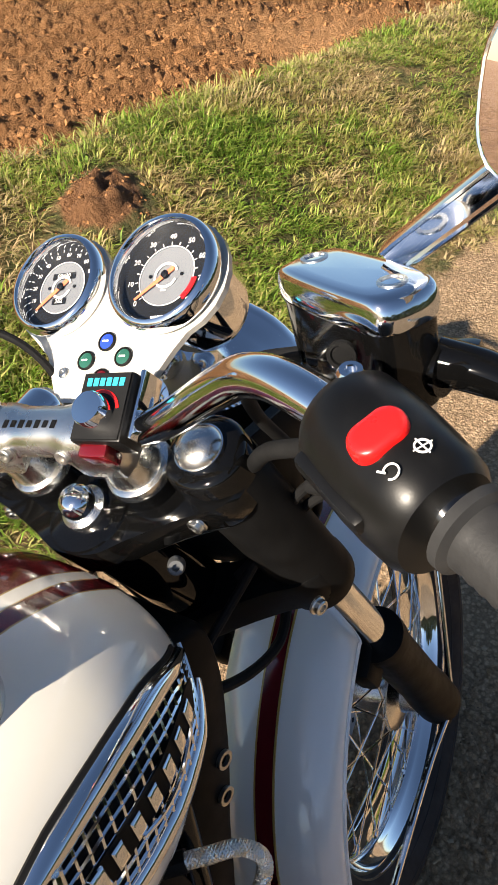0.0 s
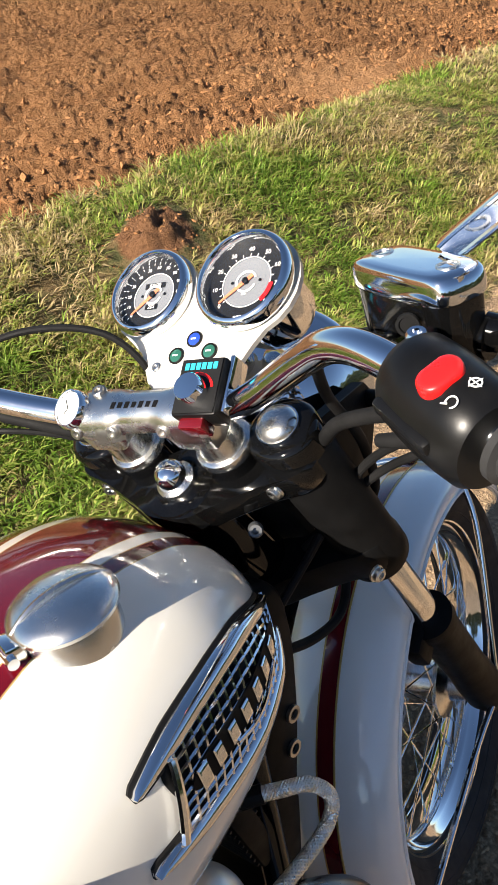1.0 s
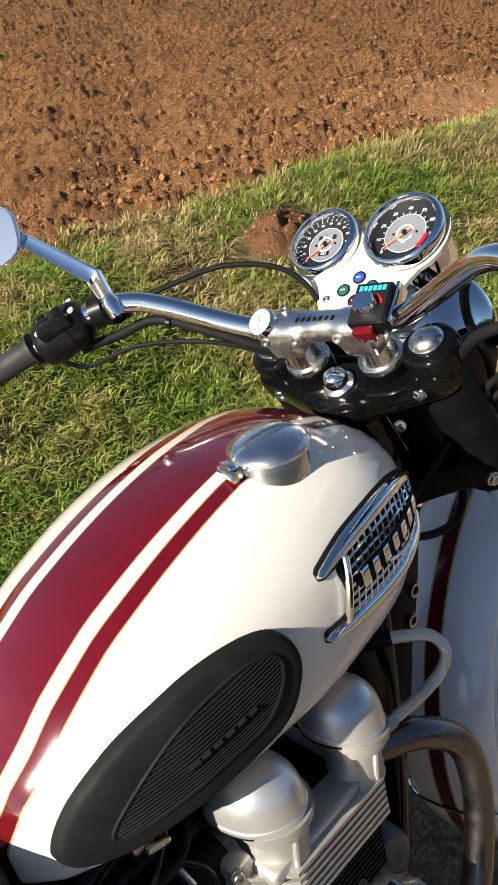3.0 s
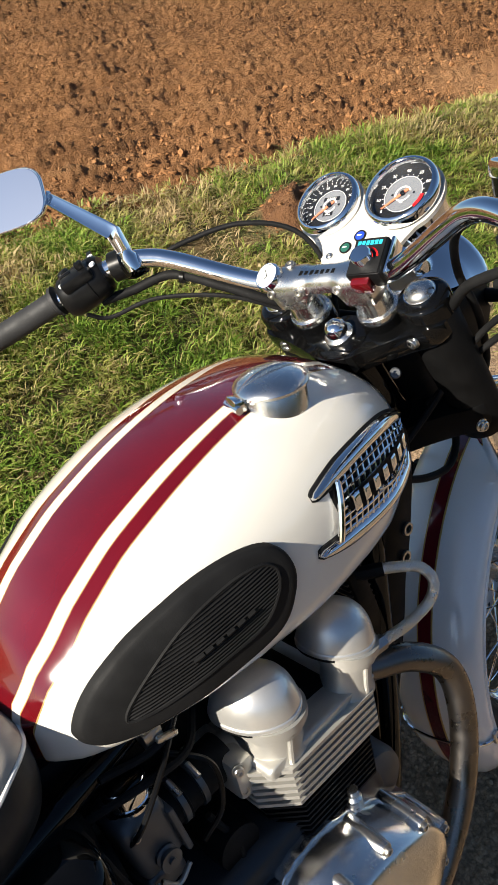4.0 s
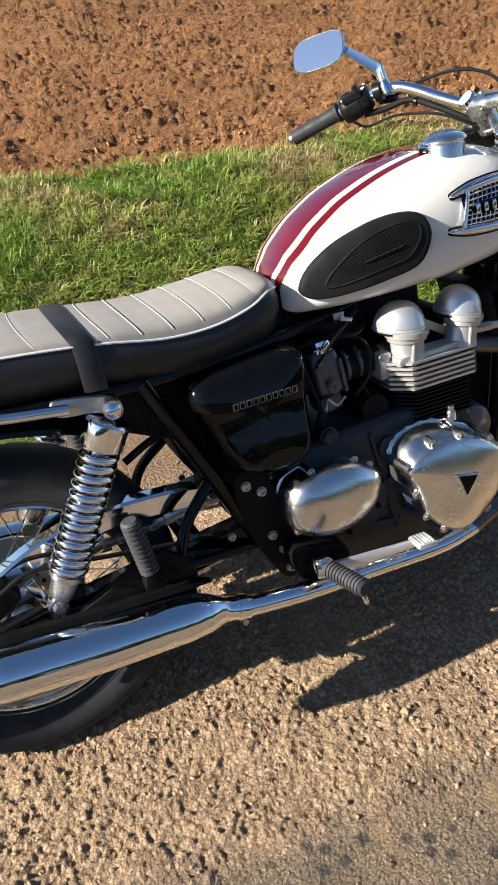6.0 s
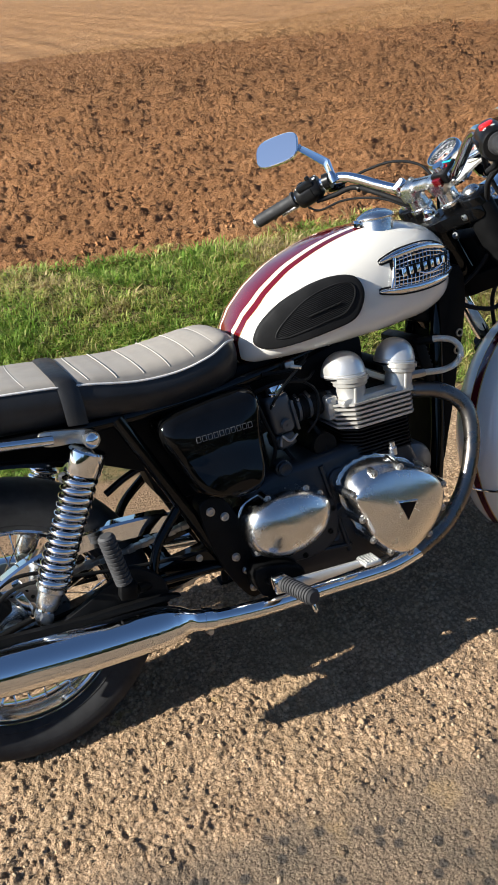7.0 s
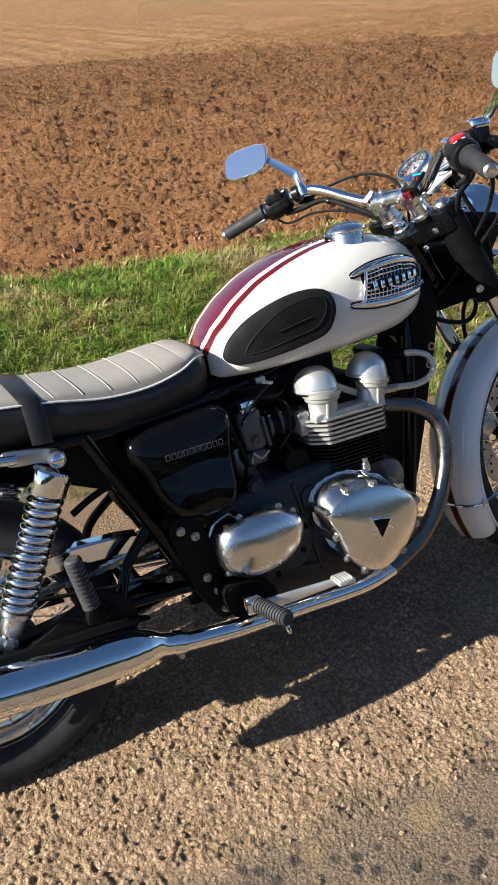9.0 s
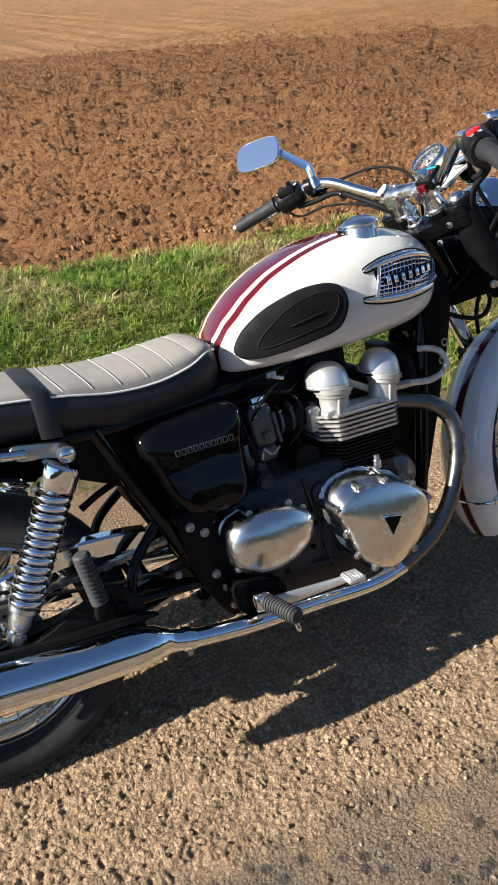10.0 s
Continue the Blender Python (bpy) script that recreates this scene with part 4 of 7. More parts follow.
def barrel(z0, z1, x0, x1, hw, cut, mat, name, n, tilt, thick):
    """A stack of cooling fins, each its own plate with a chamfered corner."""
    for i in range(n):
        z = z0 + (z1 - z0) * i / max(1, n - 1)
        pts = [(x0, -hw + cut), (x0 + cut * 0.9, -hw), (x1 - 0.012, -hw), (x1, -hw + 0.012), (x1, hw - 0.012), (x1 - 0.012, hw), (x0 + cut * 0.9, hw), (x0, hw - cut)]
        bm = bmesh.new()
        rings(bm, [[V(x, y, z - thick / 2 + (x - 0.95) * tilt) for x, y in pts], [V(x, y, z + thick / 2 + (x - 0.95) * tilt) for x, y in pts]])
        part(name, bm, mat, engine)


barrel(0.531, 0.583, 0.866, 1.050, 0.166, 0.036, FIN, "head_fin", 6, -0.03, 0.0050)
barrel(0.455, 0.521, 0.876, 1.036, 0.160, 0.034, DARK, "barrel_fin", 9, -0.03, 0.0032)
smooth(part("cylinder", block((0.125, 0.27, 0.16), 0.02, pose(0.962, 0, 0.520, 0, 1.7, 0)), DARK, engine, "black finned cylinder block"), 40)
smooth(part("cylinder_head", slab(closed([(0.876, 0.586), (0.880, 0.597), (0.91, 0.599), (1.00, 0.596), (1.045, 0.592), (1.05, 0.584), (0.96, 0.580), (0.885, 0.582)], 3), 0.155, -0.157, 0.006), FIN, engine, "cast alloy cylinder head"), 40)
smooth(part("head_edge", block((0.030, 0.085, 0.055), 0.008, pose(0.866, -0.086, 0.580, 0, 0, 0)), FIN, engine), 40)
smooth(part("inlet_flange", tube([(0.880, -0.085, 0.586), (0.838, -0.085, 0.592)], 0.0235, 20, straight=True), FIN, engine, "alloy inlet flange"), 40)
screw((0.858, -0.126, 0.600), engine, 0.006, 0.007, (-0.4, -1, 0.2))
screw((0.860, -0.122, 0.566), engine, 0.006, 0.007, (-0.4, -1, 0.2))
for cx, cy, cz, r, lean, peak in ((0.910, 0.117, 0.643, 0.0415, 0.06, 0.34), (1.036, 0.122, 0.640, 0.0385, 0.22, 0.22)):
    for side in (-1, 1):
        c = V(cx, side * cy, cz)
        way = V(-0.62, -side * 0.78, 0)
        base = c - way * 0.012
        smooth(part("cam_neck", revolve([(r * 0.90, -0.062), (r * 0.80, -0.048), (r * 0.78, -0.024), (r * 0.92, -0.020), (r * 0.92, -0.013), (r * 1.02, -0.011), (r * 1.02, -0.001)], base, (lean, 0, 1), 36), FIN, engine, "alloy cam tower"), 40)
        smooth(part("cam_rib", tube([base + V(-0.006, side * r * 0.79, -0.022), base + V(-0.012, side * r * 0.80, -0.055)], 0.0035, 8, straight=True), FIN, engine), 40)

        def oval(q, h):
            """A ring of the cover, drawn out towards its inner end."""
            out = []
            for i in range(44):
                a = math.tau * i / 44
                d = math.cos(a) * way.x + math.sin(a) * way.y
                k = 1 + (peak * max(0.0, d) ** 4 + 0.20 * max(0.0, -d) ** 2) * max(0.25, 1 - max(0.0, h) / 0.06)
                x, y = r * q * k * math.cos(a), r * q * k * math.sin(a)
                out.append(c + V(x + lean * h, y, h - lean * x))
            return out

        bm = bmesh.new()
        rings(bm, [oval(0.90, -0.006), oval(0.97, -0.004), oval(0.97, -0.0005)])
        smooth(part("cam_gasket", bm, DARK, engine), 40)
        bm = bmesh.new()
        rings(bm, [oval(q, h) for q, h in ((0.93, -0.001), (1.0, 0.0), (1.02, 0.004), (1.01, 0.0060), (0.985, 0.0066), (0.985, 0.0080), (1.01, 0.0086), (1.0, 0.013), (0.975, 0.021), (0.92, 0.030), (0.82, 0.038), (0.66, 0.0450), (0.45, 0.0500), (0.22, 0.0525), (0.01, 0.0530))])
        smooth(part("cam_cover", bm, DOME, engine, "satin alloy cam cover end"), 50)
    smooth(part("cam_box", tube([(cx - 0.003, -0.075, cz - 0.016), (cx - 0.003, 0.075, cz - 0.016)], r * 0.45, 28, straight=True), DARK, engine, "dark cam box"), 40)

# carburettors
for side in (-1, 1):
    y = side * 0.085
    smooth(part("carburettor", block((0.058, 0.066, 0.088), 0.012, pose(0.748, y, 0.598, 0, -6, 0), seg=3), CARB, engine, "grey cast carburettor"), 40)
    smooth(part("carb_flange", block((0.008, 0.076, 0.070), 0.003, pose(0.776, y, 0.590, 0, -6, 0)), CARB, engine), 40)
    smooth(part("throttle_drum", revolve([(0.013, 0), (0.013, 0.002), (0.010, 0.004), (0.010, 0.007), (0.013, 0.009), (0.013, 0.011), (0.004, 0.011), (0.004, 0.014), (0, 0.014)], (0.752, y - 0.034, 0.575), (0, -1, 0), 20), CARB, engine), 30)
    smooth(part("idle_screw", tube([(0.735, y - 0.034, 0.548), (0.722, y - 0.052, 0.535)], 0.004, 10, straight=True), STEEL, engine), 30)
    smooth(part("carburettor_top", revolve([(0.028, -0.01), (0.028, 0.004), (0.0245, 0.005), (0.0245, 0.024), (0.022, 0.027), (0.0, 0.028)], (0.750, y, 0.640), (0.05, 0, 1), 24), CHROME, engine, "bright carburettor cap"), 40)
    smooth(part("float_bowl", block((0.050, 0.058, 0.035), 0.009, pose(0.748, y, 0.536, 0, -6, 0), seg=3), CARB, engine, "alloy float bowl"), 40)
    smooth(part("intake_rubber", tube([(0.775, y, 0.590), (0.792, y, 0.590), (0.80, y, 0.590), (0.808, y, 0.590), (0.868, y, 0.590)], [0.026, 0.026, 0.030, 0.026, 0.027], 22, 4), RUBBER, engine, "rubber intake stub"), 40)
    for hx in (0.790, 0.817):
        smooth(part("hose_clamp", tube([(hx, y, 0.592), (hx + 0.007, y, 0.592)], 0.0305, 24, straight=True), CARB, engine, "steel hose clamp"), 40)
        smooth(part("clamp_screw", tube([(hx + 0.003, y - 0.026, 0.618), (hx + 0.003, y - 0.008, 0.626)], 0.0035, 8, straight=True), STEEL, engine), 40)
    smooth(part("air_boot", tube([(0.715, y, 0.588), (0.66, y * 0.9, 0.585)], [0.026, 0.034], 20, straight=True), RUBBER, engine), 40)
    for dz in (0.0, -0.03):
        screw((0.730 + dz, y - 0.036 * 1, 0.628 + dz), engine, 0.004, 0.004)
smooth(part("air_box", block((0.18, 0.24, 0.22), 0.03, pose(0.615, 0, 0.575)), DARK, engine, "black air box"), 40)
smooth(part("under_tank_tray", block((0.34, 0.11, 0.115), 0.015, pose(0.83, 0.0, 0.655, 0, 2, 0)), DARK, engine, "dark tray and wiring under the tank"), 40)
for k, run in enumerate(([(0.70, -0.085, 0.655), (0.76, -0.112, 0.668), (0.82, -0.105, 0.655), (0.86, -0.07, 0.66)], [(0.72, -0.10, 0.60), (0.735, -0.128, 0.64), (0.78, -0.118, 0.672), (0.84, -0.08, 0.69)], [(0.69, -0.125, 0.655), (0.70, -0.132, 0.60), (0.715, -0.125, 0.54), (0.70, -0.12, 0.49)], [(0.80, -0.095, 0.665), (0.835, -0.118, 0.63), (0.828, -0.125, 0.575), (0.80, -0.115, 0.54)], [(0.86, -0.06, 0.70), (0.80, -0.10, 0.685), (0.73, -0.09, 0.69)])):
    smooth(part("cable" if k % 2 else "fuel_hose", tube(run, 0.0032 if k % 2 else 0.0046, 8), PLASTIC if k % 2 else RUBBER, engine))
smooth(part("fuel_tap", block((0.024, 0.020, 0.022), 0.004, pose(0.795, -0.088, 0.692)), STEEL, engine, "fuel tap"), 40)
smooth(part("tap_lever", block((0.026, 0.006, 0.008), 0.002, pose(0.806, -0.102, 0.688, 0, 20, 0)), ALLOY, engine), 40)
smooth(part("carb_linkage", tube([(0.735, -0.125, 0.555), (0.75, -0.13, 0.54), (0.77, -0.128, 0.55)], 0.003, 8), STEEL, engine))
smooth(part("drain_hose", tube([(0.745, -0.10, 0.515), (0.765, -0.12, 0.47), (0.79, -0.125, 0.44), (0.80, -0.12, 0.41)], 0.004, 8), RUBBER, engine))
smooth(part("breather_hose", tube([(0.815, -0.11, 0.56), (0.83, -0.125, 0.51), (0.825, -0.13, 0.46), (0.81, -0.12, 0.43)], 0.0045, 8), RUBBER, engine))
smooth(part("starter_motor", tube([(0.83, -0.13, 0.505), (0.83, 0.13, 0.505)], 0.028, 22, straight=True), DARK, engine), 40)

# braided oil line
hose_run = spline([(1.070, -0.135, 0.600), (1.105, -0.140, 0.598), (1.150, -0.142, 0.592), (1.184, -0.147, 0.602), (1.197, -0.147, 0.626), (1.187, -0.136, 0.650), (1.165, -0.120, 0.659), (1.148, -0.100, 0.658)], 22)
oil_line = smooth(part("oil_line", tube(hose_run, 0.0064, 14, 1, True), STEEL, engine, "braided steel oil line"))
for way in (-1, 1):
    for k in range(9):
        up = V(0, 0, 1)
        strand = []
        for i, p in enumerate(hose_run):
            d = (hose_run[min(i + 1, len(hose_run) - 1)] - hose_run[max(i - 1, 0)]).normalized()
            up = (up - d * up.dot(d)).normalized()
            ang = math.tau * k / 9 + way * i * 0.30
            strand.append(p + (up * math.cos(ang) + d.cross(up) * math.sin(ang)) * (0.0062 + 0.0003 * (1 if (i + k) % 2 else -1) * way))
        smooth(part("braid_strand", tube(strand, 0.0011, 5, 1, True), BRAID, oil_line))
smooth(part("hose_end", tube([(1.154, -0.107, 0.6585), (1.130, -0.080, 0.655)], 0.0095, 12, straight=True), DARK, engine), 30)
smooth(part("oil_line_union", tube([(1.062, -0.135, 0.601), (1.098, -0.139, 0.599)], 0.010, 6, straight=True), STEEL, engine), 30)

# -- exhaust --
exhaust = new("exhaust")
exhaust.parent = bike
exhaust["label"] = "chrome exhaust, header blued by heat"
for side in (-1, 1):
    k = -side
    run = [(1.030, -0.085, 0.572), (1.075, -0.118, 0.562), (1.135, -0.145, 0.545), (1.176, -0.168, 0.500), (1.172, -0.186, 0.425), (1.130, -0.200, 0.330), (1.060, -0.207, 0.255), (0.970, -0.210, 0.216)]
    run = [(x, y * k, z) for x, y, z in run]
    smooth(part("header_pipe", tube(run, 0.0188, 22), BLUED, exhaust, "exhaust header blued by heat"))
    run = [(0.975, -0.210, 0.2165), (0.890, -0.214, 0.207), (0.750, -0.219, 0.220), (0.600, -0.222, 0.233), (0.480, -0.224, 0.252), (0.425, -0.225, 0.268)]
    smooth(part("link_pipe", tube([(x, y * k, z) for x, y, z in run], 0.0190, 22), CHROME, exhaust, "chrome connecting pipe"))
    run = [(0.470, 0.254), (0.425, 0.268), (0.392, 0.276), (0.345, 0.283), (0.20, 0.296), (0.08, 0.310), (0.03, 0.316), (-0.03, 0.323), (-0.075, 0.329), (-0.122, 0.335)]
    smooth(part("muffler", tube([(x, -0.225 * k, z) for x, z in run], [0.0215, 0.023, 0.036, 0.043, 0.0465, 0.0475, 0.047, 0.038, 0.029, 0.026], 30), CHROME, exhaust, "long chrome muffler"), 50)
    smooth(part("pipe_clamp", tube([(0.462, -0.225 * k, 0.2575), (0.446, -0.225 * k, 0.2625)], 0.0245, 24, straight=True), CHROME, exhaust, "chrome clamp"), 40)
    smooth(part("clamp_bolt", tube([(0.453, -0.243 * k, 0.236), (0.455, -0.205 * k, 0.236)], 0.006, 8, straight=True), STEEL, exhaust))
    smooth(part("clamp_lug", block((0.016, 0.012, 0.024), 0.003, pose(0.455, -0.222 * k, 0.238)), STEEL, exhaust), 40)
    smooth(part("port_flange", revolve([(0.030, 0), (0.030, 0.008), (0.024, 0.012), (0.02, 0.012)], (1.046, -0.097 * k, 0.568), (0.75, -0.5 * k, -0.12), 24), STEEL, exhaust), 40)
for s in (-1, 1):
    bm = bmesh.new()
    rings(bm, [[V(x, s * y, z + dz) for y, dz in ((0.138, 0.030), (0.150, 0.036), (0.178, 0.036), (0.178, -0.034), (0.150, -0.040), (0.138, -0.034))] for x, z in ((0.392, 0.287), (0.34, 0.286), (0.155, 0.3035))])
    smooth(part("muffler_bracket", bm, SATIN, exhaust, "black bracket along the muffler"), 40)
smooth(part("heat_shield", slab(closed([(0.42, 0.318), (0.36, 0.336), (0.20, 0.348), (0.05, 0.366), (0.02, 0.356), (0.20, 0.334), (0.36, 0.322)]), -0.185, -0.200, 0.003), DARK, exhaust, "black strip over the muffler"), 40)

# -- side panels --
SIDE = closed([(0.468, 0.660), (0.497, 0.678), (0.600, 0.687), (0.678, 0.681), (0.692, 0.655), (0.687, 0.622), (0.679, 0.573), (0.666, 0.505), (0.638, 0.475), (0.569, 0.478), (0.517, 0.508), (0.488, 0.576), (0.469, 0.624)])
for side in (-1, 1):
    bm = slab(SIDE, side * 0.08, side * 0.172, 0.030, 6, 0.010)
    for v in bm.verts:
        if abs(v.co.y) > 0.13:
            # the top turns in under the seat, the foot stands out
            v.co.y += side * (0.024 * ease((0.610 - v.co.z) / 0.11) - 0.020 * max(0.0, (v.co.z - 0.600) / 0.095) ** 2)
    panel = smooth(part("side_panel", bm, GLOSS, bike, "gloss black side panel"), 60)
    # outlined word kept as plain bars
    for i in range(10):
        x = 0.532 + i * 0.0126
        z = 0.622 - i * 0.0002
        for dz in (-0.0055, 0.0055):
            part("mark_bar", block((0.0096, 0.0012, 0.0013), 0.0, pose(x + 0.004, side * 0.1802, z + dz)), FAINT, panel)
        for dx in (-0.0042, 0.0042):
            part("mark_bar", block((0.0013, 0.0012, 0.011), 0.0, pose(x + 0.004 + dx, side * 0.1802, z)), FAINT, panel)

# -- frame --
chassis = new("frame")
chassis.parent = bike
chassis["label"] = "black tubular steel frame"
for s in (-1, 1):
    smooth(part("seat_rail", tube([(1.17, s * 0.04, 0.78), (0.95, s * 0.045, 0.715), (0.68, s * 0.085, 0.688), (0.42, s * 0.122, 0.694), (0.10, s * 0.128, 0.720), (-0.18, s * 0.115, 0.745)], 0.0135, 14), GLOSS, chassis), 40)
    smooth(part("rear_tube", tube([(0.395, s * 0.128, 0.700), (0.474, s * 0.130, 0.504), (0.535, s * 0.130, 0.348), (0.600, s * 0.128, 0.225)], 0.0155, 14), GLOSS, chassis), 40)
    smooth(part("down_tube", tube([(1.235, s * 0.030, 0.830), (1.195, s * 0.055, 0.640), (1.150, s * 0.075, 0.400), (1.105, s * 0.085, 0.250), (1.03, s * 0.092, 0.205), (0.80, s * 0.10, 0.200), (0.60, s * 0.115, 0.225)], 0.0165, 16), GLOSS, chassis), 40)
    smooth(part("shock_strut", tube([(0.47, s * 0.13, 0.475), (0.405, s * 0.15, 0.415), (0.375, s * 0.165, 0.345)], 0.011, 12), GLOSS, chassis), 40)
    smooth(part("peg_strut", tube([(0.545, s * 0.135, 0.315), (0.46, s * 0.155, 0.335), (0.375, s * 0.168, 0.350)], 0.010, 12), GLOSS, chassis), 40)
    smooth(part("pivot_plate", slab(closed([(0.512, 0.470), (0.560, 0.478), (0.590, 0.420), (0.602, 0.330), (0.618, 0.250), (0.585, 0.225), (0.545, 0.290), (0.520, 0.370)]), s * 0.105, s * 0.152, 0.004), DARK, chassis, "black pivot plate"), 40)
    for x, z in ((0.533, 0.453), (0.561, 0.432), (0.566, 0.333), (0.583, 0.296), (0.591, 0.250)):
        screw((x, s * 0.152, z), chassis, 0.008, 0.007, (0, s, 0), STEEL)
    screw((0.487, s * 0.150, 0.360), chassis, 0.0065, 0.006, (0, s, 0), STEEL)
smooth(part("head_tube", tube([STEM + DOWN * 0.03, STEM + DOWN * 0.20], 0.033, 24, straight=True), GLOSS, chassis), 40)
smooth(part("backbone", tube([(1.24, 0, 0.83), (1.05, 0, 0.80), (0.75, 0, 0.72)], 0.024, 16), GLOSS, chassis), 40)
smooth(part("gusset", slab([(1.235, 0.86), (1.16, 0.80), (1.20, 0.66), (1.225, 0.70)], 0.022, -0.022, 0.003), GLOSS, chassis), 40)
# added black plate, fills the dark space between yoke, frame tubes and pipe
gap_fill = slab(closed([(1.276, 0.800), (1.284, 0.740), (1.273, 0.680), (1.262, 0.635), (1.240, 0.560), (1.214, 0.480), (1.188, 0.405), (1.160, 0.330), (1.125, 0.330), (1.142, 0.405), (1.160, 0.480), (1.180, 0.560), (1.198, 0.640), (1.206, 0.740), (1.214, 0.800)], 4), 0.060, -0.070, 0.012, 4)
smooth(part("frame_gap_fill", gap_fill, SATIN, chassis, "black plate added to fill the dark gap at the front frame tubes"), 40)
for z in (0.645, 0.605):
    smooth(part("frame_eyelet", revolve([(0.006, 0.0), (0.0095, 0.0), (0.0095, 0.004), (0.006, 0.004)], (1.250 + (z - 0.645) * 0.3, -0.0705, z), (0, -1, 0), 18, ring=True), STEEL, chassis), 40)
cooler = smooth(part("oil_cooler", block((0.030, 0.150, 0.150), 0.006, pose(1.150, 0, 0.590, 0, -12, 0)), DARK, chassis, "black oil cooler between the frame tubes"), 40)
for i in range(12):
    part("cooler_fin", block((0.036, 0.140, 0.0022), 0.0, pose(1.150, 0, 0.590, 0, -12, 0) @ pose(0, 0, -0.062 + i * 0.0113)), CASTING, cooler)
# oil cooler plate and horn box ahead of the frame
smooth(part("coil_box", block((0.055, 0.09, 0.09), 0.01, pose(1.185, 0, 0.73, 0, 18, 0)), DARK, chassis, "black coil housing"), 40)
smooth(part("rear_guard_inner", tube([(0.372, 0, 0.592), (0.345, 0, 0.628), (0.30, 0, 0.655), (0.12, 0, 0.700), (-0.08, 0, 0.690), (-0.22, 0, 0.61)], 0.066, 16, 6, flat=0.12), GLOSS, chassis, "black rear mudguard"), 60)
# added block, fills the dark opening under the seat and stops light leaks
smooth(part("seat_gap_fill", slab([(0.350, 0.690), (0.350, 0.594), (0.392, 0.572), (0.438, 0.548), (0.452, 0.490), (0.470, 0.462), (0.600, 0.462), (0.600, 0.690)], 0.050, -0.055, 0.006), DARK, chassis, "black filler block added under the seat"), 40)
smooth(part("guard_stay", tube([(0.352, 0, 0.508), (0.400, 0, 0.530), (0.448, 0, 0.545)], 0.008, 10), GLOSS, chassis), 40)

# swing arm, chain and guard
arm = new("swing_arm")
arm.parent = bike
arm["label"] = "black box-section swing arm"
for s in (-1, 1):
    pts = [V(0.56, s * 0.115, 0.345), V(0.36, s * 0.112, 0.325), V(0.18, s * 0.108, 0.308), V(0.03, s * 0.105, 0.296)]
    bm = bmesh.new()
    rings(bm, [[p + V(0, s * 0.019, 0.028), p + V(0, s * 0.019, -0.028), p + V(0, -s * 0.026, -0.028), p + V(0, -s * 0.026, 0.028)] for p in pts])
    bmesh.ops.bevel(bm, geom=list(bm.edges), offset=0.004, segments=2, affect="EDGES")
    smooth(part("arm_rail", bm, GLOSS, arm), 40)
    smooth(part("axle_adjuster", block((0.062, 0.02, 0.036), 0.004, pose(0.055, s * 0.118, 0.297)), ALLOY, arm, "alloy chain adjuster"), 40)
    smooth(part("axle_nut", revolve([(0.016, 0), (0.016, 0.014), (0.010, 0.018), (0.010, 0.024)], (0.08, s * 0.128, 0.298), (0, s, 0), 6), STEEL, arm), 30)
    smooth(part("muffler_hanger", slab(closed([(0.16, 0.332), (0.30, 0.318), (0.388, 0.305), (0.400, 0.328), (0.390, 0.368), (0.342, 0.408), (0.300, 0.396), (0.22, 0.362)], 4), s * 0.170, s * 0.186, 0.003), DARK, chassis, "black muffler hanger"), 40)
smooth(part("cross_tube", tube([(0.43, -0.11, 0.333), (0.43, 0.11, 0.333)], 0.022, 16, straight=True), GLOSS, arm), 40)
guard = [(0.455, 0.452), (0.40, 0.462), (0.27, 0.470), (0.15, 0.450), (0.05, 0.405), (-0.02, 0.350)]
bm = bmesh.new()
rings(bm, [[V(p.x, -0.066, p.y - 0.012), V(p.x, -0.066, p.y + 0.004), V(p.x, -0.070, p.y + 0.008), V(p.x, -0.096, p.y + 0.008), V(p.x, -0.101, p.y + 0.003), V(p.x, -0.101, p.y - 0.032), V(p.x, -0.098, p.y - 0.032), V(p.x, -0.098, p.y + 0.002), V(p.x, -0.094, p.y + 0.005), V(p.x, -0.071, p.y + 0.005)] for p in spline([(x, z, 0) for x, z in guard], 6)])
smooth(part("chain_guard", bm, CHROME, arm, "chrome chain guard"), 40)
# chain, link by link
link_a = block((0.0185, 0.022, 0.013), 0.002, None, seg=1)
link_b = block((0.0160, 0.015, 0.012), 0.002, None, seg=1)
data = []
for nm, lb in (("chain_link", link_a), ("chain_link", link_b)):
    me = bpy.data.meshes.new(nm)
    lb.to_mesh(me)
    lb.free()
    me.materials.append(STEEL)
    data.append(me)
chain = new("chain")
chain.parent = bike
chain["label"] = "greasy drive chain"
for x0, z0, x1, z1 in ((0.62, 0.425, 0.09, 0.400), (0.60, 0.318, 0.08, 0.200)):
    for i in range(34):
        t = (i + 0.5) / 34
        ob = new("chain_link", data[i % 2])
        ob.parent = chain
        ob.matrix_local = pose(x0 + (x1 - x0) * t, -0.076, z0 + (z1 - z0) * t - 0.012 * math.sin(math.pi * t), 0, -math.degrees(math.atan2(z1 - z0, x1 - x0)), 0)
smooth(part("brake_caliper", block((0.075, 0.045, 0.055), 0.010, pose(0.055, -0.105, 0.385, 0, -30, 0), seg=3), DARK, arm, "black rear brake caliper"), 40)
smooth(part("caliper_strap", block((0.018, 0.012, 0.060), 0.003, pose(0.126, -0.135, 0.385, 0, -18, 0)), CHROME, arm, "bright caliper bracket"), 40)
smooth(part("torque_arm", tube([(0.14, -0.128, 0.352), (0.02, -0.130, 0.330)], 0.007, 10, straight=True), SATIN, arm), 40)
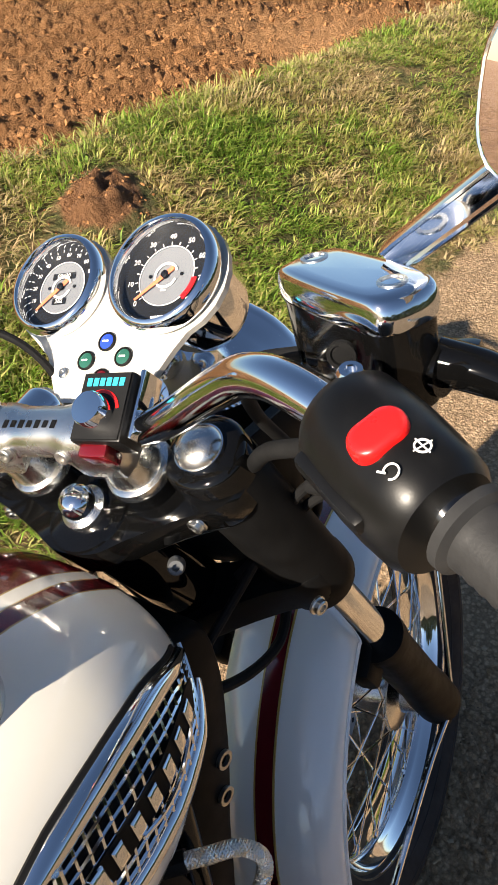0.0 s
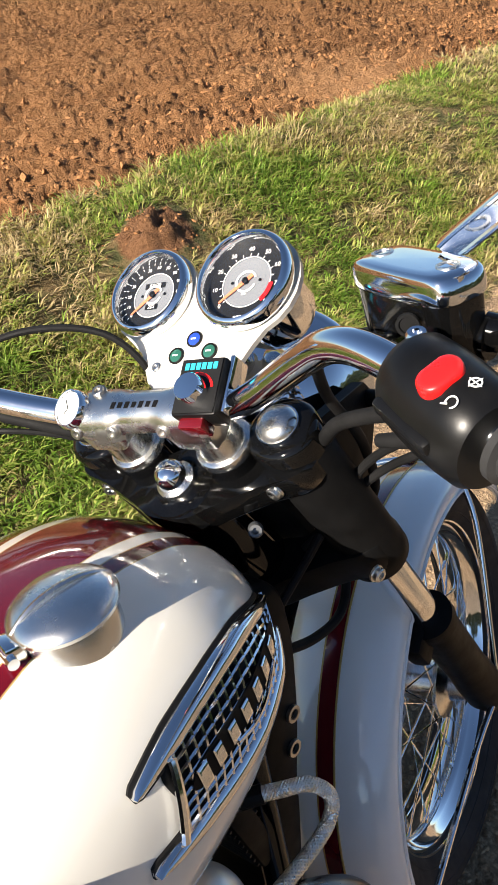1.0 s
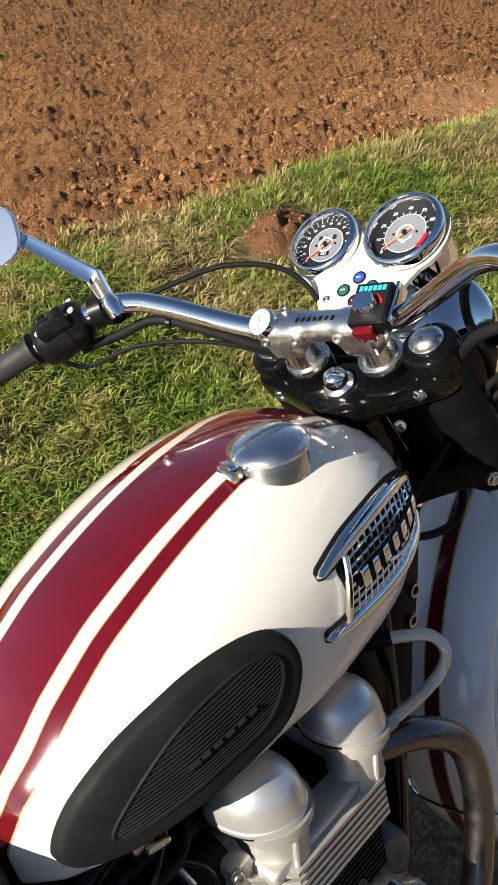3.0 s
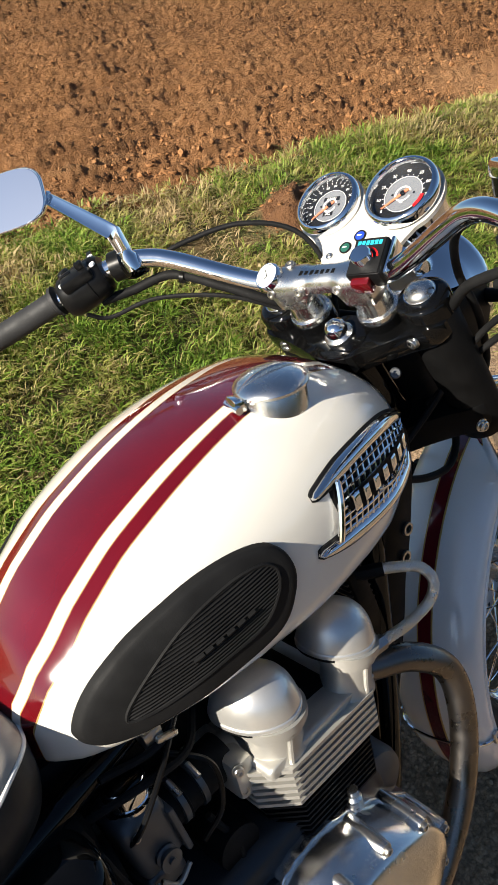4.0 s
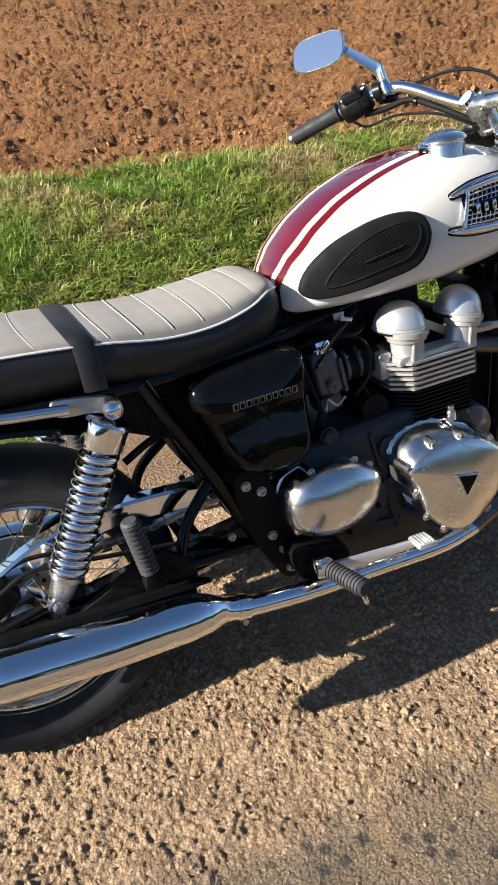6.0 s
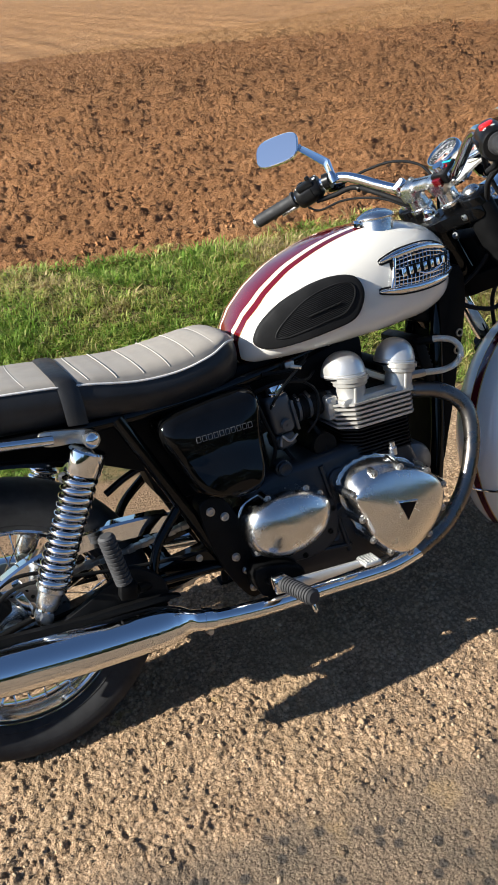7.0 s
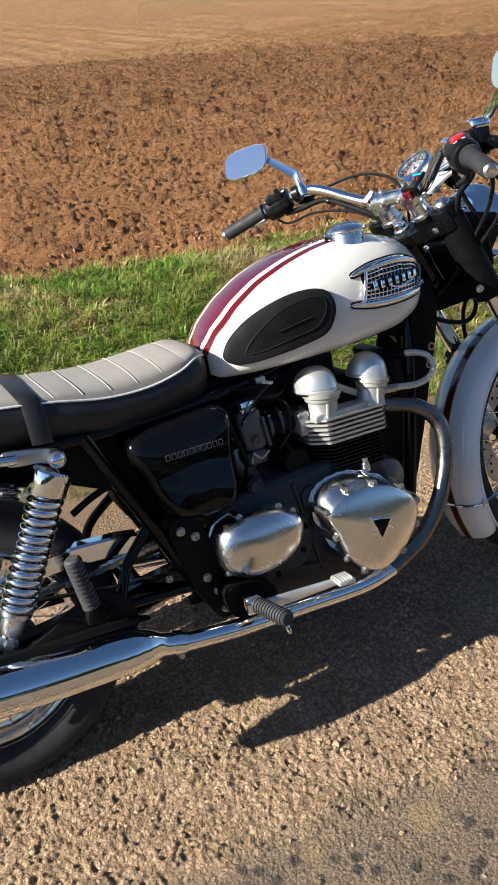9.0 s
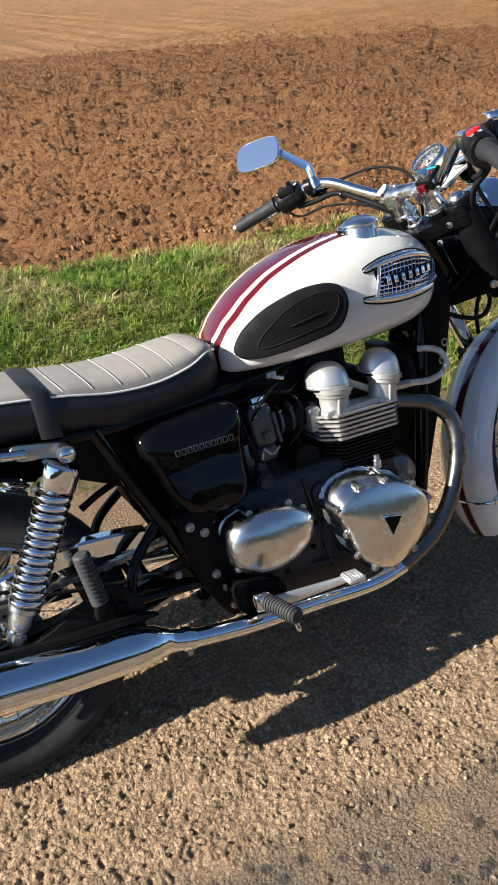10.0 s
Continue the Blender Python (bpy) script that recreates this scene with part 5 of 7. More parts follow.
smooth(part("brake_hose", tube([(0.06, -0.13, 0.405), (0.13, -0.125, 0.425), (0.25, -0.12, 0.40), (0.40, -0.12, 0.37), (0.52, -0.13, 0.36)], 0.0045, 8), RUBBER, arm))

# shock absorbers
for s in (-1, 1):
    shock = new("shock_absorber")
    shock.parent = bike
    shock["label"] = "chrome rear shock absorber with exposed spring"
    a, b = V(0.330, s * 0.172, 0.688), V(0.150, s * 0.160, 0.362)
    d = (b - a).normalized()
    L = (b - a).length

    def at(t):
        return a + d * (t * L)

    smooth(part("top_eye", tube([a + V(0, -s * 0.014, 0), a + V(0, s * 0.012, 0)], 0.0165, 24, straight=True), ALLOY, shock), 40)
    smooth(part("top_nut", revolve([(0.013, 0), (0.013, 0.005), (0.009, 0.009), (0.0, 0.010)], a + V(0, s * 0.012, 0), (0, s, 0), 20), CHROME, shock), 40)
    smooth(part("top_cover", revolve([(0.012, 0.052 * L), (0.034, 0.056 * L), (0.0375, 0.066 * L), (0.0375, 0.178 * L), (0.0355, 0.185 * L)], a, d, 32), CHROME, shock, "chrome upper cover"), 40)
    smooth(part("damper", tube([at(0.20), at(0.96)], 0.0200, 20, straight=True), CHROME, shock), 40)
    smooth(part("spring_seat", revolve([(0.020, 0.805 * L), (0.031, 0.815 * L), (0.031, 0.838 * L), (0.0255, 0.850 * L), (0.0245, 0.900 * L), (0.021, 0.945 * L), (0.016, 0.965 * L)], a, d, 28), ALLOY, shock, "satin alloy lower body"), 40)
    u = d.orthogonal().normalized()
    w = d.cross(u)
    coil = []
    turns, n = 13.5, 13.5 * 20
    for i in range(int(n) + 1):
        t = i / n
        ang = t * turns * math.tau
        coil.append(at(0.185 + 0.630 * t) + (u * math.cos(ang) + w * math.sin(ang)) * 0.0280)
    smooth(part("spring", tube(coil, 0.0072, 8, 1, True), CHROME, shock, "chrome coil spring"), 60)
    smooth(part("lower_eye", tube([b + V(0, -s * 0.014, 0), b + V(0, s * 0.012, 0)], 0.0180, 22, straight=True), ALLOY, shock), 40)
    smooth(part("lower_bolt", revolve([(0.010, 0), (0.010, 0.008), (0.006, 0.008)], b + V(0, s * 0.012, 0), (0, s, 0), 6), STEEL, shock), 30)

# grab rail bracket
for s in (-1, 1):
    smooth(part("rail_bracket", slab(closed([(0.242, 0.722), (0.300, 0.712), (0.338, 0.700), (0.350, 0.684), (0.335, 0.670), (0.300, 0.684), (0.245, 0.694)], 4), s * 0.150, s * 0.158, 0.002), STEEL, bike, "satin alloy grab-rail bracket"), 40)
rail = [(0.262, -0.164, 0.705), (0.15, -0.164, 0.725), (-0.02, -0.158, 0.755), (-0.20, -0.11, 0.79), (-0.26, 0, 0.80), (-0.20, 0.11, 0.79), (-0.02, 0.158, 0.755), (0.15, 0.164, 0.725), (0.262, 0.164, 0.705)]
smooth(part("grab_rail", tube(rail, 0.0095, 14), CHROME, bike, "chrome grab rail"))


# -- foot controls --
def ribbed(a, b, r, n, parent, label, taper=1.0):
    a, b = Vector(a), Vector(b)
    prof = [(0.0, 0.0), (r * 0.9, 0.0)]
    L = (b - a).length
    for i in range(n):
        h = L * i / n
        q = 1 + (taper - 1) * i / n
        prof += [(r * q, h + L / n * 0.15), (r * q, h + L / n * 0.70), (r * 0.88 * q, h + L / n * 0.75), (r * 0.88 * q, h + L / n * 0.98)]
    prof += [(r * 0.95 * taper, L), (r * 0.7, L + 0.004), (0, L + 0.004)]
    return smooth(part("peg_rubber", revolve(prof, a, b - a, 22), PEG, parent, label), 40)


for s in (-1, 1):
    peg = new("footpeg")
    peg.parent = bike
    peg["label"] = "ribbed rubber footpeg"
    ribbed((0.626, s * 0.262, 0.291), (0.646, s * 0.352, 0.292), 0.0175, 11, peg, "ribbed black rubber")
    smooth(part("peg_mount", block((0.036, 0.034, 0.030), 0.006, pose(0.620, s * 0.245, 0.290)), CHROME, peg, "chrome peg mount"), 40)
    smooth(part("peg_casting", slab(closed([(0.585, 0.315), (0.655, 0.305), (0.690, 0.285), (0.690, 0.258), (0.640, 0.246), (0.590, 0.252)], 4), s * 0.150, s * 0.212, 0.008), SATIN, peg, "black cast peg bracket"), 40)
    smooth(part("peg_stay", tube([(0.600, s * 0.15, 0.280), (0.615, s * 0.235, 0.288)], 0.011, 14, straight=True), SATIN, peg), 40)
    smooth(part("peg_nub", revolve([(0.005, 0), (0.005, 0.014), (0.003, 0.018), (0, 0.018)], (0.645, s * 0.348, 0.276), (0.1, s * 0.4, -1), 12), CHROME, peg), 40)
    pillion = new("pillion_peg")
    pillion.parent = bike
    pillion["label"] = "folded pillion footpeg"
    ribbed((0.312, s * 0.222, 0.402), (0.300, s * 0.228, 0.508), 0.0175, 11, pillion, "ribbed black rubber")
    smooth(part("peg_fork", block((0.036, 0.03, 0.034), 0.005, pose(0.316, s * 0.215, 0.380, 0, 12, 0)), SATIN, pillion), 40)
    smooth(part("peg_bolt", tube([(0.302, s * 0.212, 0.372), (0.332, s * 0.212, 0.378)], 0.005, 10, straight=True), STEEL, pillion), 40)
    smooth(part("peg_arm", tube([(0.375, s * 0.168, 0.352), (0.335, s * 0.20, 0.368)], 0.011, 12, straight=True), SATIN, pillion), 40)
pedal = new("brake_pedal")
pedal.parent = bike
pedal["label"] = "chrome rear brake pedal"
bm = bmesh.new()
rings(bm, [[V(x, y + a * t / 2, z + b * h / 2) for a, b in ((-0.6, -1), (-1, -0.7), (-1, 0.7), (-0.6, 1), (0.6, 1), (1, 0.7), (1, -0.7), (0.6, -1))] for x, y, z, h, t in ((0.612, -0.232, 0.272, 0.026, 0.014), (0.640, -0.236, 0.270, 0.026, 0.013), (0.690, -0.241, 0.268, 0.024, 0.012), (0.740, -0.246, 0.267, 0.021, 0.011), (0.780, -0.256, 0.270, 0.018, 0.011), (0.808, -0.262, 0.272, 0.014, 0.012))])
smooth(part("pedal_arm", bm, DOME, pedal, "flat satin alloy arm"), 50)
smooth(part("pedal_pad", block((0.040, 0.044, 0.011), 0.004, pose(0.820, -0.270, 0.275, 0, 4, 0)), DOME, pedal, "ribbed alloy pedal pad"), 40)
for i in range(5):
    smooth(part("pad_rib", block((0.0040, 0.038, 0.004), 0.001, pose(0.806 + i * 0.0070, -0.270, 0.2815 - i * 0.0005, 0, 4, 0)), DOME, pedal), 40)
gear = new("gear_lever")
gear.parent = bike
gear["label"] = "chrome gear lever"
smooth(part("lever_arm", tube([(0.62, 0.235, 0.275), (0.72, 0.245, 0.27), (0.80, 0.25, 0.275)], 0.008, 12), CHROME, gear))
smooth(part("lever_rubber", tube([(0.80, 0.245, 0.275), (0.80, 0.285, 0.275)], 0.010, 12, straight=True), RUBBER, gear))
stand = new("side_stand")
stand.parent = bike
stand["label"] = "black side stand, swung out"
smooth(part("stand_leg", tube([(0.62, 0.125, 0.215), (0.63, 0.22, 0.10), (0.64, 0.262, 0.074)], 0.011, 12), SATIN, stand))
smooth(part("stand_foot", block((0.045, 0.035, 0.008), 0.002, pose(0.645, 0.268, 0.0665, 13, 0, 0)), SATIN, stand), 40)


# ---- front end, built straight and turned with the steering ----
front = new("front_fork")
front.parent = bike
front["label"] = "telescopic fork with black shrouds"
front.matrix_local = FRONT
for s in (-1, 1):
    top, low = V(1.291, s * 0.104, 0.955), V(1.600, s * 0.104, 0.300)
    d = (low - top).normalized()
    L = (low - top).length
    smooth(part("fork_cap", revolve([(0.0190, 0.018), (0.0198, 0.010), (0.0198, 0.001), (0.0182, -0.004), (0.0138, -0.0080), (0.007, -0.0100), (0, -0.0104)], top, d, 30), ALLOY, front, "domed alloy fork cap"), 40)
    smooth(part("fork_collar", revolve([(0.0205, 0.004), (0.0285, 0.005), (0.0325, 0.008), (0.034, 0.012), (0.034, 0.040)], top, d, 34), GLOSS, front), 40)
    smooth(part("fork_tube", tube([top, top + d * 0.62 * L], 0.0205, 26, straight=True), CHROME, front, "bright fork tube"))
    smooth(part("fork_shroud", revolve([(0.030, 0.028), (0.0345, 0.034), (0.0345, 0.222), (0.0362, 0.228), (0.0362, 0.250), (0.034, 0.254), (0.022, 0.254)], top, d, 34), SATIN, front, "black fork shroud"), 40)
    smooth(part("fork_slider", revolve([(0.022, 0.425), (0.033, 0.427), (0.0335, 0.446), (0.030, 0.452), (0.0295, 0.62), (0.032, 0.66), (0.032, 0.715), (0.026, 0.72)], top, d, 30), SATIN, front, "black fork slider"), 40)
    smooth(part("axle_clamp", block((0.050, 0.030, 0.045), 0.006, frame_to(low + d * 0.005, d)), SATIN, front), 40)
    smooth(part("axle_end", tube([V(1.600, s * 0.112, 0.305), V(1.600, s * 0.124, 0.305)], 0.012, 14, straight=True), STEEL, front), 40)
    # fender lug on the slider
    smooth(part("guard_lug", block((0.085, 0.028, 0.050), 0.008, frame_to(top + d * 0.452 + V(-0.012, -s * 0.010, 0), d)), SATIN, front, "black mudguard lug"), 40)
    # headlight ear
    smooth(part("headlight_ear", slab([(1.345, 0.925), (1.455, 0.905), (1.475, 0.880), (1.455, 0.855), (1.40, 0.800), (1.365, 0.830)], s * 0.098, s * 0.112, 0.002), SATIN, front, "black headlight bracket"), 40)

# yokes
bm = bmesh.new()
yoke = closed([(0.026, -0.050), (0.060, -0.080), (0.064, -0.118), (0.040, -0.134), (0.012, -0.126), (-0.002, -0.090), (-0.022, -0.048), (-0.036, -0.022), (-0.038, 0.0), (-0.036, 0.022), (-0.022, 0.048), (-0.002, 0.090), (0.012, 0.126), (0.040, 0.134), (0.064, 0.118), (0.060, 0.080), (0.026, 0.050)], 4)
m = frame_to(STEM + DOWN * 0.012, AXIS)
loops = [[m @ V(x * k, y * k, h) for x, y in yoke] for k, h in ((0.97, -0.030), (1.0, -0.026), (1.0, -0.004), (0.97, 0.0))]
rings(bm, loops)
smooth(part("top_yoke", bm, GLOSS, front, "gloss black top yoke"), 40)
for s in (-1, 1):
    screw(m @ V(0.002, s * 0.094, -0.014), front, 0.0075, 0.006, (-0.9, -s * 0.25, -0.3), ALLOY)
m2 = frame_to(STEM + DOWN * 0.198, AXIS)
bm = bmesh.new()
rings(bm, [[m2 @ V(x * k, y * k, h) for x, y in yoke] for k, h in ((0.97, -0.022), (1.0, -0.018), (1.0, 0.022), (0.97, 0.026))])
smooth(part("lower_yoke", bm, SATIN, front, "black lower yoke"), 40)
for s in (-1, 1):
    screw(m2 @ V(0.0, s * 0.128, 0.004), front, 0.0075, 0.007, (-0.4, s, -0.2), ALLOY)
# added matt black block, stands for the shaded space between the yokes
smooth(part("yoke_gap_fill", block((0.05, 0.10, 0.11), 0.012, frame_to(STEM + DOWN * 0.125 + V(0.065, 0, 0), AXIS)), RUBBER, front, "black block added for the dark space between the yokes"), 40)
smooth(part("ignition_lock", revolve([(0.0072, 0.0), (0.0072, 0.008), (0.0058, 0.010), (0.003, 0.010), (0.003, 0.006), (0.0, 0.006)], V(1.262, -0.066, 0.862), (-0.75, -0.5, 0.35), 24), CARB, front, "alloy ignition lock"), 40)
smooth(part("stem_boss", revolve([(0.040, -0.042), (0.040, -0.016), (0.036, -0.0105), (0.025, -0.0095)], STEM, AXIS, 36), GLOSS, front), 40)
smooth(part("stem_washer", revolve([(0.0195, -0.012), (0.0195, -0.004), (0.016, -0.001)], STEM, AXIS, 30), ALLOY, front), 40)
smooth(part("stem_nut", revolve([(0.0148, -0.005), (0.0148, 0.006), (0.0138, 0.010), (0.0115, 0.0135), (0.007, 0.016), (0, 0.017)], STEM, AXIS, 18), CHROME, front, "chrome steering stem nut"), 30)

# handlebar with clamps
bars = new("handlebar")
bars.parent = bike
bars["label"] = "wide chrome handlebar on alloy risers"
bars.matrix_local = FRONT
half = [(1.2585, 0.0, 0.990), (1.2585, 0.055, 0.990), (1.2575, 0.085, 0.992), (1.246, 0.125, 1.008), (1.222, 0.195, 1.043), (1.208, 0.232, 1.056), (1.190, 0.268, 1.058), (1.160, 0.310, 1.046), (1.130, 0.350, 1.030), (1.066, 0.443, 0.999)]
right = half[:3] + [(1.244, 0.125, 1.010), (1.215, 0.192, 1.051), (1.200, 0.226, 1.067), (1.184, 0.260, 1.066)] + half[7:]
path = [(x, -y, z) for x, y, z in reversed(right)] + half[1:]
smooth(part("bar", tube(path, 0.0122, 20, 8), CHROME, bars, "chrome bar"))
CL = V(1.2585, 0.0, 0.990)
FWD = V(math.cos(radians(RAKE)), 0, math.sin(radians(RAKE)))


def on_clamp(u, y, h):
    """A place on the bar clamp: u forward, y left, h along the steering axis."""
    return CL + FWD * u + V(0, y, 0) + AXIS * h


# one cast bridge, hollowed below between its two feet
bm = bmesh.new()
loops = []
for i in range(33):
    y = -0.078 + 0.156 * i / 32
    a = abs(y)
    foot = ease((a - 0.018) / 0.014)
    end = 1.0 - 0.35 * ease((a - 0.068) / 0.010)
    low = -0.004 - 0.021 * foot * end
    back = 0.0195 * end + 0.004 * foot
    top = 0.0165 * (0.75 + 0.25 * end)
    loops.append([on_clamp(u, y, h) for u, h in ((-back, low), (-back, 0.001), (-back * 0.82, top * 0.66), (-back * 0.40, top), (back * 0.40, top), (back * 0.82, top * 0.66), (back, 0.001), (back, low))])
rings(bm, loops)
smooth(part("bar_clamp", bm, ALLOY, bars, "polished alloy bar clamp"), 70)
for s in (-1, 1):
    y = s * 0.050
    smooth(part("riser", revolve([(0.0235, -0.052), (0.0235, -0.040), (0.0225, -0.030), (0.0235, -0.018), (0.021, -0.008)], CL + V(0, y, 0), AXIS, 32), CASE, bars, "polished alloy riser"), 40)
    smooth(part("riser_ring", revolve([(0.0235, -0.062), (0.0275, -0.060), (0.0285, -0.056), (0.0275, -0.051), (0.0235, -0.049)], CL + V(0, y, 0), AXIS, 36), CASE, bars), 40)
    smooth(part("clamp_foot", revolve([(0.0285, -0.0585), (0.0285, -0.075)], CL + V(0, y, 0), AXIS, 30), GLOSS, bars), 40)
    for yy in (s * 0.028, s * 0.070):
        screw(on_clamp(-0.0205, yy, 0.002), bars, 0.0058, 0.005, -FWD + AXIS * 0.5, STEEL)
    screw(on_clamp(0.013, s * 0.050, 0.0145), bars, 0.0062, 0.005, AXIS, STEEL)
# engraved mark as dark bars
for i in range(7):
    part("mark_bar", block((0.0058 if i % 2 else 0.0068, 0.0042, 0.0008), 0.0, Matrix.Translation(on_clamp(-0.003, 0.026 - i * 0.0078, 0.0166)) @ pose(0, 0, 0, 0, -RAKE, 0)), DARK, bars)
for s in (-1, 1):
    a, b = V(1.140, s * 0.336, 1.036), V(1.066, s * 0.443, 0.999)
    d = (b - a).normalized()
    L = (b - a).length
    prof = [(0.0165, 0.012), (0.0215, 0.013), (0.0215, 0.018), (0.0172, 0.020)]
    for i in range(16):
        h = 0.024 + (L - 0.032) * i / 16
        prof += [(0.0170, h), (0.0163, h + 0.002)]
    prof += [(0.0168, L - 0.006), (0.0150, L), (0.0, L + 0.001)]
    smooth(part("grip", revolve(prof, a, d, 28), GRIP, bars, "ribbed black rubber grip"), 40)
    smooth(part("bar_end", revolve([(0.0135, L), (0.0135, L + 0.006), (0.010, L + 0.010), (0.0045, L + 0.0105), (0.004, L + 0.008), (0, L + 0.008)], a, d, 24), ALLOY, bars, "alloy bar end"), 40)
smooth(part("bar_clock", revolve([(0.0175, 0.0), (0.019, 0.003), (0.019, 0.016), (0.0175, 0.019), (0.0165, 0.019), (0.0160, 0.0165), (0.0, 0.0165)], V(1.2560, 0.0725, 0.993), (-0.60, 0.12, 0.62), 34), CHROME, bars, "small chrome bar clock"), 40)
smooth(part("clock_face", revolve([(0.0155, 0.0), (0.0, 0.0003)], V(1.2560, 0.0725, 0.993) + V(-0.60, 0.12, 0.62).normalized() * 0.0172, (-0.60, 0.12, 0.62), 30), WHITE, bars, "white clock face"))
for ang, ln in ((0.4, 0.010), (2.3, 0.007)):
    f = frame_to(V(1.2560, 0.0725, 0.993) + V(-0.60, 0.12, 0.62).normalized() * 0.0178, (-0.60, 0.12, 0.62))
    part("clock_hand", block((ln, 0.0010, 0.0003), 0.0, f @ pose(math.cos(ang) * ln / 2, math.sin(ang) * ln / 2, 0, 0, 0, math.degrees(ang))), DARK, bars)


def housing(at, along, r, length, name, label, parent):
    """A rounded switch pod round the bar, in two halves."""
    d = Vector(along).normalized()
    prof = [(0.012, -length * 0.52), (r * 0.80, -length * 0.5), (r * 0.96, -length * 0.40), (r, -length * 0.2), (r * 1.02, 0.0), (r, length * 0.22), (r * 0.95, length * 0.42), (r * 0.82, length * 0.5), (0.012, length * 0.52)]
    bm = revolve(prof, at, d, 36)
    bmesh.ops.transform(bm, matrix=Matrix.Translation(Vector(at)) @ Matrix.Diagonal((1.0, 1.0, 1.12, 1)) @ Matrix.Translation(-Vector(at)), verts=bm.verts)
    return smooth(part(name, bm, PLASTIC, parent, label), 35)


# right pod: engine stop switch
ALONG = (V(1.130, -0.350, 1.030) - V(1.176, -0.290, 1.053)).normalized()
POD = V(1.1575, -0.3085, 1.0415)
housing(POD, ALONG, 0.0305, 0.074, "right_switch_pod", "black switch pod with red stop switch", bars)
NORM = V(-0.52, -0.22, 0.83)
NORM = (NORM - ALONG * NORM.dot(ALONG)).normalized()
TANG = NORM.cross(ALONG).normalized()


def on_pod(u, v, h, at=POD, n=NORM, t=TANG, a=ALONG):
    """A pose on the pod's face: u along the bar, v across it, h off the axis."""
    return Matrix.Translation(at + a * u + t * v + n * h) @ Matrix(((a.x, t.x, n.x, 0), (a.y, t.y, n.y, 0), (a.z, t.z, n.z, 0), (0, 0, 0, 1)))


def pill(length, r, h, m):
    """A stadium-shaped button with a crowned top."""
    bm = bmesh.new()
    loops = []
    for k, z in ((1.0, -0.006), (1.0, h * 0.55), (0.96, h * 0.80), (0.85, h * 0.94), (0.6, h), (0.1, h)):
        loop = []
        for i in range(28):
            a = math.tau * i / 28
            off = (length / 2 - r) * (1 if math.cos(a) > 0 else -1)
            loop.append(m @ V(0 + r * k * math.sin(a), off * (0.3 + 0.7 * k) + r * k * math.cos(a), z))
        loops.append(loop)
    rings(bm, loops)
    return bm


smooth(part("stop_switch", pill(0.0285, 0.0092, 0.0085, on_pod(0.004, 0.000, 0.0295)), RED, bars, "red engine stop switch"), 60)


def ring_mark(m, r, w, a0, a1, parent, mat):
    bm = bmesh.new()
    n = 24
    loops = []
    for i in range(n + 1):
        a = radians(a0 + (a1 - a0) * i / n)
        c, s = math.cos(a), math.sin(a)
        loops.append([m @ V(c * (r - w), s * (r - w), 0), m @ V(c * (r + w), s * (r + w), 0), m @ V(c * (r + w), s * (r + w), 0.0005), m @ V(c * (r - w), s * (r - w), 0.0005)])
    rings(bm, loops)
    return part("switch_mark", bm, mat, parent)


for u, v, full in ((0.0215, 0.0085, True), (0.0215, -0.0065, False)):
    ang = v / 0.031
    face = NORM * math.cos(ang) + TANG * math.sin(ang)
    reach = 0.0305 / math.sqrt(face.x ** 2 + face.y ** 2 + (face.z / 1.12) ** 2) + 0.0004
    m = on_pod(u, 0.0, 0.0) @ pose(0, 0, 0, -math.degrees(ang), 0, 0) @ pose(0, 0, reach)
    ring_mark(m, 0.0034, 0.00042, 0 if full else -60, 360 if full else 220, bars, WHITE)
    if full:
        part("switch_mark", block((0.0095, 0.0005, 0.0005), 0.0, m @ pose(0, 0, 0.0003)), WHITE, bars)
        part("switch_mark", block((0.0005, 0.0095, 0.0005), 0.0, m @ pose(0, 0, 0.0003)), WHITE, bars)
    else:
        part("switch_mark", block((0.004, 0.0009, 0.0005), 0.0, m @ pose(-0.003, -0.003, 0.0003, 0, 0, 30)), WHITE, bars)
smooth(part("pod_screw", revolve([(0.0068, 0), (0.0068, 0.005), (0.0055, 0.007), (0.003, 0.007), (0.003, 0.004), (0, 0.004)], on_pod(-0.036, 0.012, 0.022).translation, NORM + TANG * 0.3, 16), CHROME, bars), 30)
smooth(part("cable_boot", tube([POD + V(0.015, 0.010, -0.024), POD + V(0.04, 0.035, -0.045), POD + V(0.055, 0.075, -0.055)], [0.009, 0.007, 0.005], 12), RUBBER, bars))
smooth(part("pod_lip", block((0.050, 0.012, 0.012), 0.004, on_pod(-0.004, -0.026, 0.010)), PLASTIC, bars), 40)

# left pod with switches
LALONG = V(ALONG.x, -ALONG.y, ALONG.z)
LPOD = V(1.157, 0.312, 1.041)
housing(LPOD, LALONG, 0.027, 0.068, "left_switch_pod", "black switch pod", bars)
LN = V(NORM.x, -NORM.y, NORM.z)
LT = LN.cross(LALONG).normalized()


def on_left(u, v, h):
    return on_pod(u, v, h, LPOD, LN, LT, LALONG)


smooth(part("dip_switch", block((0.018, 0.010, 0.010), 0.003, on_left(0.010, 0.004, 0.028)), PLASTIC, bars), 40)
smooth(part("turn_switch", block((0.012, 0.014, 0.010), 0.004, on_left(0.014, -0.014, 0.026)), PLASTIC, bars), 40)
smooth(part("pod_top", block((0.046, 0.030, 0.018), 0.005, on_left(-0.002, 0.012, 0.022)), PLASTIC, bars), 40)
smooth(part("flash_button", block((0.012, 0.010, 0.014), 0.003, on_left(-0.016, 0.014, 0.034)), PLASTIC, bars), 40)
